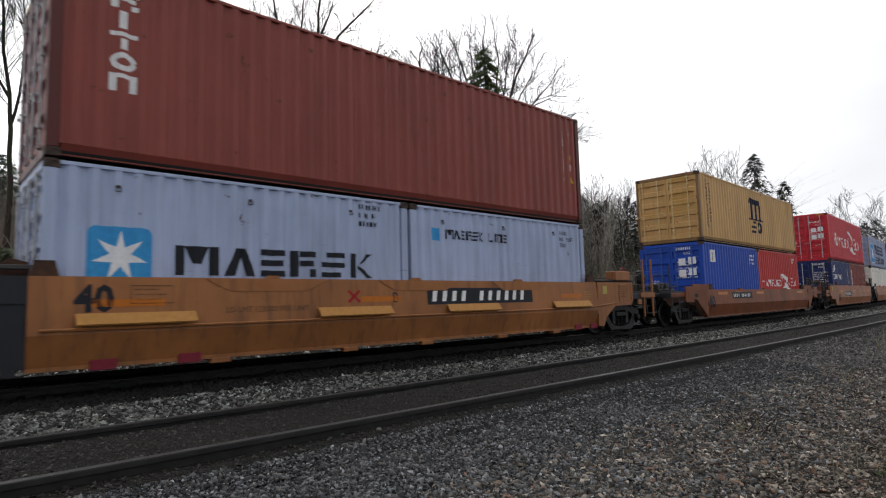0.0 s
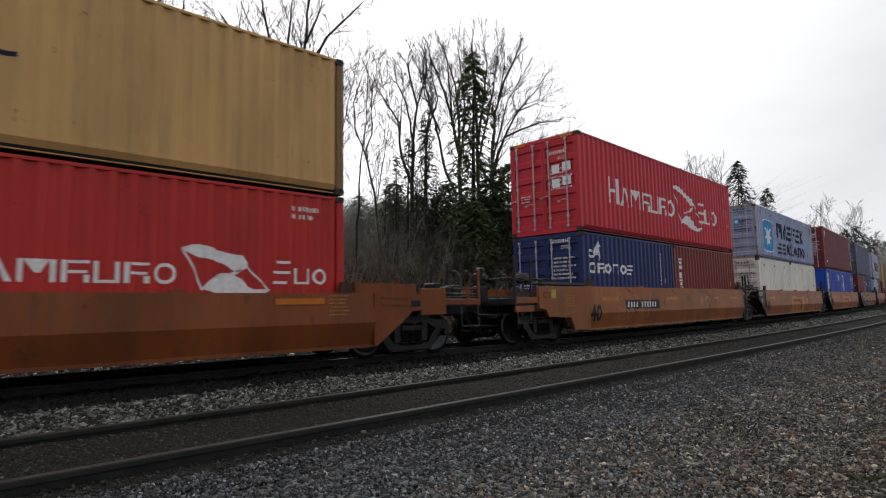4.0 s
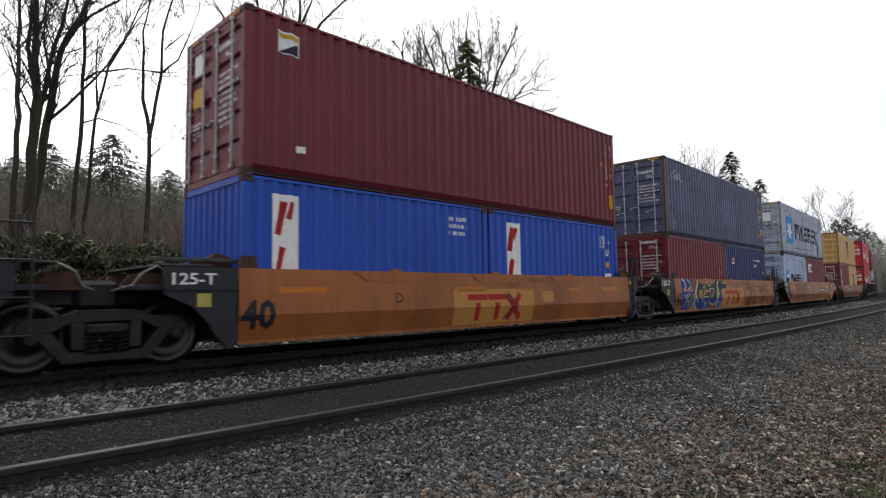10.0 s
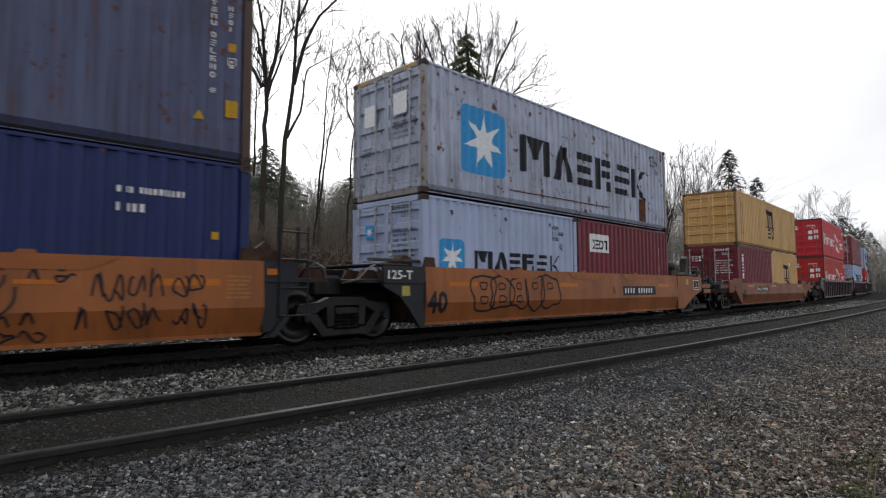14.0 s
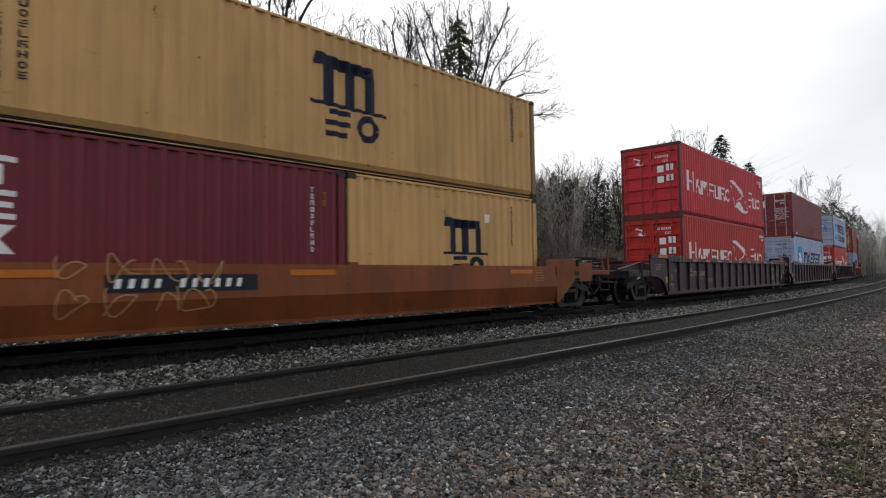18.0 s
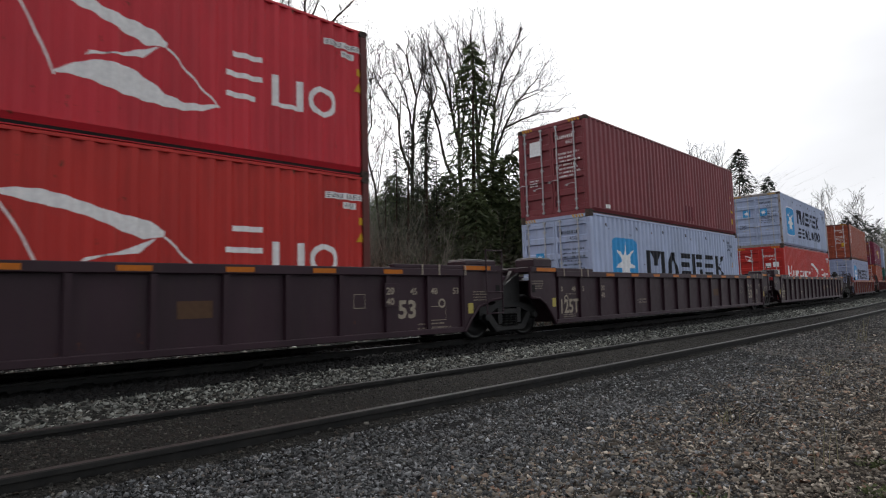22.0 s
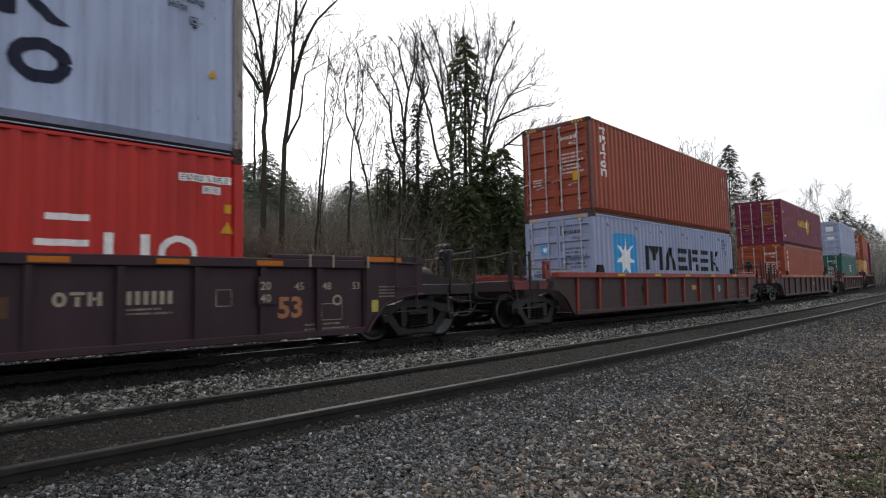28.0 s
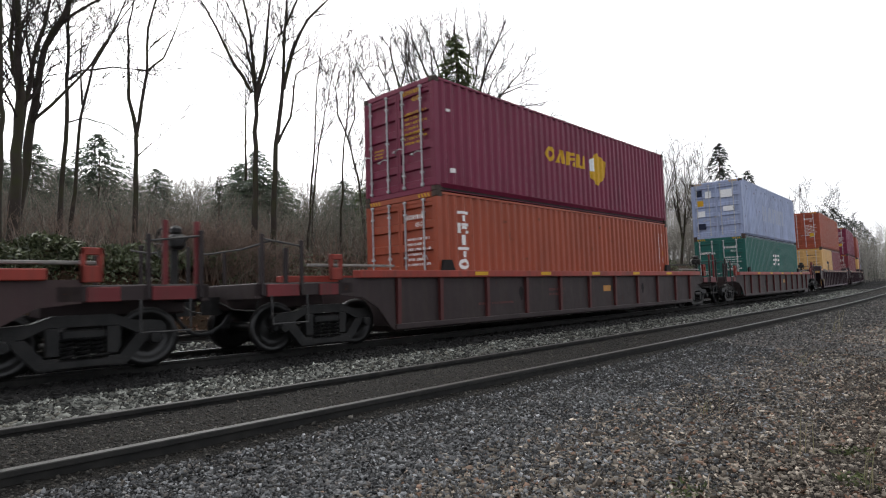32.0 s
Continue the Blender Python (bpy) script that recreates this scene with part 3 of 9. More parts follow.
def door_leaf(width, height):
    """One leaf of the end doors, with pressed horizontal ribs; lies in the y-z plane, facing -x."""
    mb = MB()
    mb.box(0.0, 0, 0, 0.05, 0.07, height, 0.008).box(0.0, width - 0.07, 0, 0.05, width, height, 0.008)
    mb.box(0.0, 0.07, 0, 0.05, width - 0.07, 0.09, 0.008).box(0.0, 0.07, height - 0.09, 0.05, width - 0.07, height, 0.008)
    n = 5
    p = (height - 0.18) / n
    prof = [(0.09, 0.006)]
    for i in range(n):
        a = 0.09 + i * p
        prof += [(a + 0.08, 0.006), (a + 0.105, 0.06), (a + p - 0.105, 0.06), (a + p - 0.08, 0.006)]
    prof.append((height - 0.09, 0.006))
    v = [(x, y, z) for z, x in prof for y in (0.07, width - 0.07)]
    mb.add(v, [(2 * i, 2 * i + 2, 2 * i + 3, 2 * i + 1) for i in range(len(prof) - 1)])
    return mb


def casting():
    """Corner casting with its oval hole in the outer face."""
    mb = MB()
    mb.box(0, 0.012, 0, 0.178, 0.162, 0.118, 0.008)
    n = 12
    hole = [(0.089 + 0.045 * math.cos(k * math.tau / n), 0.059 + 0.03 * math.sin(k * math.tau / n)) for k in range(n)]
    rim = []
    for x, z in hole:
        dx, dz = (x - 0.089) / 0.089, (z - 0.059) / 0.059
        k = 1 / max(abs(dx), abs(dz))
        rim.append((0.089 + dx * k * 0.089, 0.059 + dz * k * 0.059))
    v = [(x, 0, z) for x, z in rim] + [(x, 0, z) for x, z in hole] + [(x, 0.011, z) for x, z in hole] + [(x, 0.012, z) for x, z in rim]
    f = []
    for k in range(n):
        j = (k + 1) % n
        f += [(k, j, n + j, n + k), (n + k, n + j, 2 * n + j, 2 * n + k), (3 * n + k, 3 * n + j, j, k)]
    f.append(tuple(range(2 * n, 3 * n)))
    return mb.add(v, f)


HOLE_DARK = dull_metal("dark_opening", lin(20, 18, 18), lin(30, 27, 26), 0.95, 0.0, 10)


def container(label, colour, length, height, group="", marks=(), door_marks=(), back=False, post=None, bar=None):
    """An ISO container; x from its door end, near wall at -y. marks: (part name, material, polygons, label)."""
    c = thing("shipping_container", label, "shipping container", group)
    body, cast = PAINT[colour], post or PAINT[colour]
    wall = shared(("side_wall", length, height), lambda: side_wall(length, height))
    part("side_wall", wall, body, c)
    part("side_wall", wall, body, c, at=pose(length, 0, 0, 0, 0, 180))
    for flip in (False, True):
        at = pose(length, 0, 0, 0, 0, 180) if flip else None
        part("bottom_rail", shared(("bottom_rail", length), lambda: MB().prism([(-HALF + 0.006, 0.196), (-HALF + 0.006, 0.186), (-HALF + 0.085, 0.05), (-HALF + 0.06, 0.045), (-HALF + 0.06, 0.03), (-HALF + 0.12, 0.03), (-HALF + 0.12, 0.196)], 0.178, length - 0.178, "x")), body, c, at=at)
        part("top_rail", shared(("top_rail", length, height), lambda: MB().box(0.17, -HALF + 0.002, height - 0.066, length - 0.17, -HALF + 0.1, height - 0.012, 0.006)), body, c, at=at)
        for x, key in ((0, "a"), (1, "b")):
            z0 = 0.118

            def post_shape(x=x):
                mb = MB()
                if x == 0:
                    return mb.box(0.0, -HALF, z0, 0.155, -HALF + 0.09, height - z0, 0.012)
                return mb.box(length - 0.155, -HALF, z0, length, -HALF + 0.09, height - z0, 0.012)
            part("corner_post", shared(("corner_post", length, height, x), post_shape), cast, c, at=at)
            for z in (0, height - 0.118):
                part("corner_casting", shared("corner_casting", casting), CAST_DARK, c,
                     at=pose(x * (length - 0.178), -HALF - 0.004, z) if not flip else pose(length - x * (length - 0.178), HALF + 0.004, z, 0, 0, 180))
    part("roof", shared(("roof", length, height), lambda: MB().box(0.02, -HALF + 0.09, height - 0.09, length - 0.02, HALF - 0.09, height - 0.066)), body, c)
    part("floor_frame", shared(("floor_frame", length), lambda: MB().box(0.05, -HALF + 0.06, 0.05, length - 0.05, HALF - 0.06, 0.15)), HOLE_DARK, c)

    def front():
        mb = MB()
        n, y0, y1 = 9, -HALF + 0.09, HALF - 0.09
        p = (y1 - y0) / n
        pts = []
        for i in range(n):
            a = y0 + i * p
            pts += [(a, 0.05), (a + 0.24 * p, 0.05), (a + 0.5 * p, 0.01), (a + 0.76 * p, 0.01)]
        pts.append((y1, 0.05))
        v = [(length - d, y, z) for y, d in pts for z in (0.118, height - 0.118)]
        mb.add(v, [(2 * i, 2 * i + 2, 2 * i + 3, 2 * i + 1) for i in range(len(pts) - 1)])
        mb.box(length - 0.08, -HALF + 0.17, 0.0, length - 0.005, HALF - 0.17, 0.118).box(length - 0.08, -HALF + 0.17, height - 0.118, length - 0.005, HALF - 0.17, height)
        return mb
    part("end_wall", shared(("end_wall", length, height), front), body, c)
    if colour in ("cream", "pale_grey", "lavender_grey", "dull_grey"):
        for k in range(round(length / 2.0)):
            x = rib_breaks(length)[2 + 4 * round((0.55 + k * 1.95) / COIL)][0] + 0.035
            part("lashing_ring", shared("lashing_ring", lambda: MB().box(-0.035, -0.012, 0.05, 0.035, 0.006, 0.09, 0.006).tube([(-0.03, -0.012, 0.05), (-0.03, -0.02, 0.0), (0.03, -0.02, 0.0), (0.03, -0.012, 0.05)], 0.009, 5)), CAST_DARK, c, at=Matrix.Translation((x, -HALF + CREST, height - 0.36)))
    part("door_sill", shared("door_sill", lambda: MB().box(0.0, -HALF + 0.165, 0.0, 0.1, HALF - 0.165, 0.125, 0.01)), cast, c)
    head = part("door_header", shared(("door_header", height), lambda: MB().box(0.0, -HALF + 0.165, height - 0.125, 0.1, HALF - 0.165, height, 0.01)), cast, c)
    if height > 2.7 and not back and not bar:
        for y0 in (-1.02, 0.66):
            mb = MB()
            for k in range(4):
                y = y0 + k * 0.1
                mb.add([(-0.004, y, height - 0.11), (-0.004, y + 0.05, height - 0.11), (-0.004, y + 0.09, height - 0.02), (-0.004, y + 0.04, height - 0.02)], [(0, 1, 2, 3)])
            tagged(part("hazard_stripes", mb, YELLOW, head, "yellow warning stripes"), kind="stuff")
    if back:      # the blank end faces the front of the train
        part("end_wall", shared(("blank_end", height), lambda: blank_end(height)), body, c)
    else:
        w, hh = HALF - 0.09 - 0.006, height - 0.26
        for k, y in ((0, -HALF + 0.09), (1, 0.006)):
            leaf = part("door", shared(("door", height), lambda: door_leaf(w, hh)), body, c, at=Matrix.Translation((0.012, y, 0.13)))
            for q in (0.28, 0.82) if k == 0 else (0.3, 0.84):
                part("locking_bar", shared(("locking_bar", height), lambda: locking_bar(hh)), bar or ZINC, leaf, "upright locking bar", at=Matrix.Translation((-0.03, w * q, 0)))
                part("handle", shared("door_handle", door_handle), bar or ZINC, leaf, at=Matrix.Translation((-0.045, w * q, 0.78 + 0.16 * (q > 0.5))))
            for i in range(4):
                part("hinge", shared("hinge", lambda: MB().box(-0.02, 0, 0, 0.03, 0.06, 0.12, 0.008)), cast, leaf,
                     at=Matrix.Translation((0, -0.035 if k == 0 else w - 0.025, 0.2 + i * (hh - 0.5) / 3)))
            for j, (dk, mat, polys) in enumerate(door_marks):
                if dk == k:
                    flat = [q for item in polys for q in (item if isinstance(item, Glyph) else [item])]
                    groups = [[q] for q in flat] if len(flat) < 9 and all(len(q) == 4 for q in flat) else [flat]
                    for group in groups:
                        mb = MB()
                        for poly in group:
                            n = len(mb.v)
                            # door text reads from the far edge to the near edge
                            mb.v += [(-0.004 - 0.002 * j, w - yy, zz) for yy, zz in poly]
                            mb.f.append(tuple(range(n, n + len(poly))))
                        tagged(part("door_marking", mb, mat, leaf), kind="stuff" if len(group) > 3 else "")
    for order, (nm, mat, polys, lab) in enumerate(marks):
        lift = 0.004 + 0.003 * order
        big, rest = sorted_marks(polys)
        for q in big:
            part("letter", side_paint(q, length, lift), mat, c)
        if rest:
            ob = part(nm if nm != "lettering" or not big else "logo", side_paint(rest, length, lift), mat, c, lab)
            if nm == "code_marking" or len(rest) > 7:
                tagged(ob, kind="stuff")
    return c


def blank_end(height):
    mb = MB()
    n, y0, y1 = 9, -HALF + 0.09, HALF - 0.09
    p = (y1 - y0) / n
    pts = []
    for i in range(n):
        a = y0 + i * p
        pts += [(a, 0.05), (a + 0.24 * p, 0.05), (a + 0.5 * p, 0.01), (a + 0.76 * p, 0.01)]
    pts.append((y1, 0.05))
    v = [(d, y, z) for y, d in pts for z in (0.125, height - 0.125)]
    return mb.add(v, [(2 * i, 2 * i + 1, 2 * i + 3, 2 * i + 2) for i in range(len(pts) - 1)])


def locking_bar(hh):
    mb = MB().rod((0, 0, 0.0), (0, 0, hh), 0.021, 8)
    for z in (0.02, 0.3, hh * 0.5, hh - 0.34, hh - 0.06):
        mb.box(-0.026, -0.045, z, 0.03, 0.045, z + 0.05, 0.006)
    return mb


def door_handle():
    mb = MB().tube([(0, 0, 0.02), (-0.012, 0.12, 0.045), (-0.012, 0.3, 0.0), (-0.005, 0.36, 0.0)], 0.011, 6)
    return mb.box(-0.02, 0.26, -0.03, 0.02, 0.31, 0.03, 0.005)


# brand panels and lettering, in metres from the door end and the container's foot
def star_panel(x, z, w, h, border=0.0):
    t = w / 2

    def rounded(g):
        q = w * 0.12 + g
        return [(cx + q * math.cos(a), cz + q * math.sin(a)) for cx, cz, a0 in ((x + w + g - q, z + h + g - q, 0), (x - g + q, z + h + g - q, 90), (x - g + q, z - g + q, 180), (x + w + g - q, z - g + q, 270)) for a in np.radians((a0, a0 + 30, a0 + 60, a0 + 90))]
    edge = [("logo_border", STEEL_WHITE_2, [rounded(border)], "white border")] if border else []
    return edge + [("logo_panel", SKY_BLUE, [rounded(0.0)], "light blue square panel with rounded corners"),
                   ("logo_star", STEEL_WHITE_2, fan(star(x + t, z + h / 2, w * 0.44, w * 0.17)), "white seven-pointed star")]


def fan(poly):
    """Splits a star-shaped outline into triangles round its middle."""
    cx, cz = sum(p[0] for p in poly) / len(poly), sum(p[1] for p in poly) / len(poly)
    return [[(cx, cz), p, poly[(i + 1) % len(poly)]] for i, p in enumerate(poly)]


STEEL_WHITE_2 = flat_paint("white_star_paint", lin(238, 239, 240, 1.0))


def flag(x, z, w, h):
    """A waving flag of plain white shapes: thin outline and two broad waves."""
    top = [(x + w * t, z + h * (1 - 0.42 * t + 0.05 * math.sin(t * 7))) for t in np.linspace(0, 0.72, 9)]
    low = [(x + w * (0.22 + 0.78 * t), z + h * (0.06 + 0.1 * math.sin(t * 6.3) - 0.02 * t)) for t in np.linspace(0, 1, 9)]
    out = ribbon(top, [0.04, 0.14, 0.2, 0.19, 0.17, 0.18, 0.24, 0.28, 0.08])
    out += ribbon(low, [0.03, 0.2, 0.36, 0.42, 0.34, 0.2, 0.13, 0.1, 0.03])
    out += ribbon([(x, z + h), (x + w * 0.12, z + h * 0.55), (x + w * 0.22, z + 0.02 * h)], 0.03)
    out += ribbon([(x + w * 0.72, z + h * 0.62), (x + w * 0.86, z + h * 0.3), (x + w, z + 0.02 * h)], 0.03)
    out += fan([(x + w * 0.36, z + h * 0.36), (x + w * 0.6, z + h * 0.42), (x + w * 0.68, z + h * 0.6), (x + w * 0.52, z + h * 0.44), (x + w * 0.34, z + h * 0.3)])
    return out


def brand_red(length, h, low=False):
    """White letter bars of two words with a flag between them."""
    k = length / 12.192
    z = h
    out = mark_row("h", 0.78 * k, z, 0.85 * k, 0.82 * k, 0.17, 0.12, 0.08 * k) + mark_row("vmpupo", 1.66 * k, z - 0.02, 4.75 * k, 0.6 * k, 0.17, 0.14, 0.08 * k)
    out += flag(6.45 * k, z - 0.25 * k, 2.85 * k, 1.28 * k)
    out += mark_row("s", 9.4 * k, z, 0.7 * k, 0.78 * k, 0.17, 0.12, 0.1 * k) + mark_row("uo", 10.2 * k, z, 1.4 * k, 0.55 * k, 0.16, 0.16, 0.08 * k)
    return [("lettering", STEEL_WHITE, out, "white brand lettering and flag")]


def code_right(length, height, mat):
    """Owner code and size lines at the far upper corner of the side wall."""
    z, x = height - 0.42, length - 1.18
    return [("code_marking", mat, tiny(mark_row("pion", x, z, 0.3, 0.1, 0.2, 0.22), mark_row("lxn", x, z - 0.15, 0.22, 0.1, 0.2, 0.22), mark_row("iupo", x + 0.28, z - 0.15, 0.28, 0.1, 0.2, 0.22), mark_row("hsoi", x, z - 0.3, 0.29, 0.1, 0.2, 0.22))
             + frame_mark(x + 0.32, z - 0.5, 0.12), "")]


def tiny(*groups):
    """Small painted characters as loose plain strokes of one marking."""
    return [q for g in groups for mark in g for q in mark]


def frame_mark(x, z, w):
    """Small framed sign with a line under it."""
    return ribbon([(x, z), (x + w, z), (x + w, z + w), (x, z + w), (x, z)], w * 0.16) + [rect(x + w * 0.3, z + w * 0.3, x + w * 0.7, z + w * 0.65), rect(x + w * 0.25, z - w * 0.45, x + w * 0.8, z - w * 0.15)]


def end_column(mat, x=11.42, top=2.45, low=1.08, tri=True, plate=None):
    """Marks at the far end of a side wall: owner code running down, size code, small yellow sign, framed sign and warning plates."""
    k = top - 2.45
    out = [("code_marking", mat, tiny(mark_stack("tenu", x, top - 0.44, 0.085, 0.44, 0.3), mark_stack("oslpho", x, low + 0.22, 0.085, top - 0.48 - low - 0.26, 0.3), mark_stack("s", x, low, 0.09, 0.09), mark_stack("hsoi", x + 0.28, 1.98 + k, 0.075, 0.46, 0.3))
             + frame_mark(x + 0.29, 1.46 + k, 0.11), ""),
           ("label_panel", YELLOW, [rect(x + 0.29, 1.68 + k, x + 0.4, 1.82 + k)], "")]
    if tri:
        out += yellow_triangle(x + 0.27, 1.07 + k, 0.2)
    if plate:
        a, z, w, h = plate
        out += [("warning_plate", YELLOW, [rect(a, z, a + w, z + h)], "yellow warning plate"), ("small_print", INK, bars(a + w * 0.15, z + h * 0.75, w * 0.7, 3, h * 0.27, h * 0.07), "")]
    return out


def code_down(x, z, h, mat, n=10):
    """Owner code painted downwards in small bars."""
    p = h / n
    kinds = ("tenuoslphoexnit" * 2)[:n]
    return [("code_marking", mat, tiny(mark_stack(kinds, x, z + p - h, 0.1, h, 0.3)), "")]


def red_tag(x=11.24, z=2.42, w=0.8):
    """White code strips with dark print, a small yellow sign and a warning triangle."""
    return [("label_panel", STEEL_WHITE, [rect(x, z, x + w, z + 0.12), rect(x + 0.36, z - 0.17, x + 0.64, z - 0.05)], "white code strips"),
            ("code_marking", INK, tiny(mark_row("suou lops", x + 0.03, z + 0.02, w - 0.06, 0.08, 0.16, 0.3), mark_row("hsoi", x + 0.39, z - 0.15, 0.22, 0.08, 0.16, 0.3)), ""),
            ("label_panel", YELLOW, [rect(x + w - 0.11, z - 0.46, x + w, z - 0.32)], "")] + yellow_triangle(x + w - 0.17, z - 0.78, 0.21)


def letters_down(x, z, h, mat, n=6):
    return [("lettering", mat, mark_stack("tpiton"[:n], x, z, 0.36, h), "white brand letters one above the other")]


def cargo_logo(x, z, mat=INK_BLUE, s=1.0):
    """Round-shouldered three-legged mark over a two-letter bar."""
    out = []
    for i in range(3):
        out.append(rect(x + (0.08 + i * 0.5) * s, z + 0.62 * s, x + (0.32 + i * 0.5) * s, z + 1.3 * s))
    out.append([(x - 0.12 * s, z + 1.3 * s), (x + 0.95 * s, z + 1.3 * s), (x + 1.25 * s, z + 1.42 * s), (x - 0.05 * s, z + 1.55 * s)])
    out.append(rect(x + 0.3 * s, z + 1.26 * s, x + 1.3 * s, z + 1.5 * s))
    out.append(rect(x - 0.2 * s, z + 0.56 * s, x + 1.62 * s, z + 0.63 * s))
    out += mark_row("so", x + 0.14 * s, z, 1.4 * s, 0.52 * s, 0.24, 0.16)
    return [("logo", mat, out, "dark blue brand mark")]


def door_text(n=6, mat=STEEL_WHITE, code="45G1"):
    """Owner code over the size code on the near leaf, weights below, and a small notice on the far leaf."""
    out = [(0, mat, bars(0.22, 2.2, 0.85, 1, 0.1, 0.1)), (0, mat, glyphs(code, 0.1, 0.5, 2.02))]
    out.append((0, mat, bars(0.25, 1.72, 0.75, n, 0.115, 0.055)))
    if n:
        out.append((1, mat, bars(0.3, 1.06, 0.4, 3, 0.08, 0.04)))
    return out


def door_star(k, y, z, w=0.3):
    """Small blue panel with a white star on a door leaf."""
    return [(k, SKY_BLUE, [rect(y, z, y + w, z + w * 1.05)]), (k, STEEL_WHITE_2, fan(star(y + w / 2, z + w * 0.52, w * 0.42, w * 0.16)))]


# ---- trucks and wagons ----
def wheel_profile(r):
    return [(0.05, -0.08), (0.12, -0.08), (0.13, -0.045), (0.2, -0.035), (r - 0.1, -0.02), (r - 0.075, -0.062), (r, -0.068),
            (r + 0.004, 0.03), (r + 0.03, 0.045), (r + 0.03, 0.066), (r - 0.07, 0.07), (r - 0.1, 0.03), (0.2, 0.02), (0.13, 0.06), (0.05, 0.06)]


def side_frame(wb, r):
    """Cast side frame of a three-piece truck: deep top member, arms down to the spring seat, round bearing ends."""
    h = wb / 2
    mb = MB()
    y0, y1 = -1.1, -0.93
    top = r + 0.36
    mb.prism([(-h - 0.16, r + 0.16), (-h - 0.1, r + 0.24), (-h + 0.3, r + 0.27), (-0.36, top), (0.36, top), (h - 0.3, r + 0.27), (h + 0.1, r + 0.24), (h + 0.16, r + 0.16),
              (h + 0.16, r + 0.04), (h - 0.24, r + 0.09), (0.42, top - 0.15), (-0.42, top - 0.15), (-h + 0.24, r + 0.09), (-h - 0.16, r + 0.04)], y0, y1)
    for s in (-1, 1):
        mb.prism([(s * (h - 0.02), r + 0.08), (s * (h - 0.13), r - 0.06), (s * 0.52, r - 0.34), (s * 0.3, r - 0.34), (s * 0.3, r - 0.2), (s * 0.44, r - 0.2), (s * (h - 0.24), r + 0.07)], y0 - 0.01, y1)
        mb.prism([(s * 0.28, r - 0.16), (s * 0.42, r - 0.16), (s * 0.44, top - 0.16), (s * 0.28, top - 0.16)], y0 - 0.012, y1)
        mb.box(s * h - 0.13, y0 - 0.005, r - 0.08, s * h + 0.13, y1, r + 0.16, 0.04)
        mb.lathe([(0.0, -0.13), (0.07, -0.125), (0.085, -0.09), (0.085, 0.0)], (s * h, y0 + 0.02, r), 14)
    mb.box(-0.54, y0 - 0.015, r - 0.35, 0.54, y1, r - 0.22, 0.025)
    mb.box(-0.4, y0 + 0.02, r + 0.06, 0.4, y1, r + 0.12, 0.01)
    return mb


def spring():
    pts = [(0.075 * math.cos(a), 0.075 * math.sin(a), 0.3 * a / (5 * math.tau)) for a in np.linspace(0, 5 * math.tau, 40)]
    return MB().tube(pts, 0.021, 4, False)


def truck(parent, x, r=0.42, wb=1.78, roll=True, motor=False):
    """A three-piece freight truck as a part of its wagon."""
    t = part("truck", shared(("bolster", r), lambda: MB().box(-0.2, -1.0, r + 0.02, 0.2, 1.0, r + 0.2, 0.03)
                             .box(-0.26, -1.14, r + 0.04, 0.26, -0.9, r + 0.17, 0.02).box(-0.26, 0.9, r + 0.04, 0.26, 1.14, r + 0.17, 0.02)
                             .box(-0.1, -0.3, r + 0.2, 0.1, 0.3, r + 0.3)), TRUCK_IRON, parent, "grimy three-piece freight truck", at=Matrix.Translation((x, 0, 0)))
    sf = shared(("side_frame", r, wb), lambda: side_frame(wb, r))
    for at in (None, pose(0, 0, 0, 0, 0, 180)):
        part("side_frame", sf, TRUCK_IRON, t, at=at)
    for y in (-1.07, 1.07):
        for x in (-0.18, 0.0, 0.18):
            part("spring", shared("spring", spring), TRUCK_IRON, t, at=Matrix.Translation((x, y, r - 0.23)))
    part("brake_beam", shared(("brake_beam", r), lambda: MB().rod((-0.36, -0.72, r - 0.06), (-0.36, 0.72, r - 0.06), 0.04)
                              .rod((0.36, -0.72, r - 0.06), (0.36, 0.72, r - 0.06), 0.04)), TRUCK_IRON, t)

    def wheelset():
        mb = MB()
        for s in (-1, 1):
            prof = [(q, s * y) for q, y in wheel_profile(r)]
            mb.lathe(prof, (0, s * 0.75, 0), 32)
        mb.lathe([(0.075, -1.0), (0.085, -0.8), (0.08, 0.8), (0.075, 1.0)], (0, 0, 0), 12)
        for k in range(6):     # bolts in the hubs show the turning
            a = k * math.tau / 6
            for s in (-1, 1):
                mb.box(0.1 * math.cos(a) - 0.015, s * 0.83 - 0.012, 0.1 * math.sin(a) - 0.015, 0.1 * math.cos(a) + 0.015, s * 0.83 + 0.012, 0.1 * math.sin(a) + 0.015)
        return mb
    ws = shared(("wheelset", r), wheelset, True)
    for s in (-1, 1):
        w = part("wheelset", ws, WHEEL_IRON, t, "steel wheels on their axle", at=Matrix.Translation((s * wb / 2, 0, r)))
        if roll:
            ROLLERS.append((w, s * wb / 2, r))
    return t


def flat_marks(parent, polys, mat, y, name="lettering", label="", slope=None):
    """Painted polygons on a wagon's flat near side at y; slope maps a height to its y."""
    big, rest = sorted_marks(polys)
    for group, nm, lb in [(q, "letter", "") for q in big] + ([(rest, name, label)] if rest else []):
        mb = MB()
        for poly in split_at(group, KINK) if slope else group:
            n = len(mb.v)
            mb.v += [(x, (slope(z) if slope else y) - 0.004, z) for x, z in poly]
            mb.f.append(tuple(range(n, n + len(poly))))
        ob = part(nm, mb, mat, parent, lb)
        if nm in ("small_print", "number_marking") or (nm == "lettering" and len(group) > 7):
            tagged(ob, kind="stuff")
    return ob


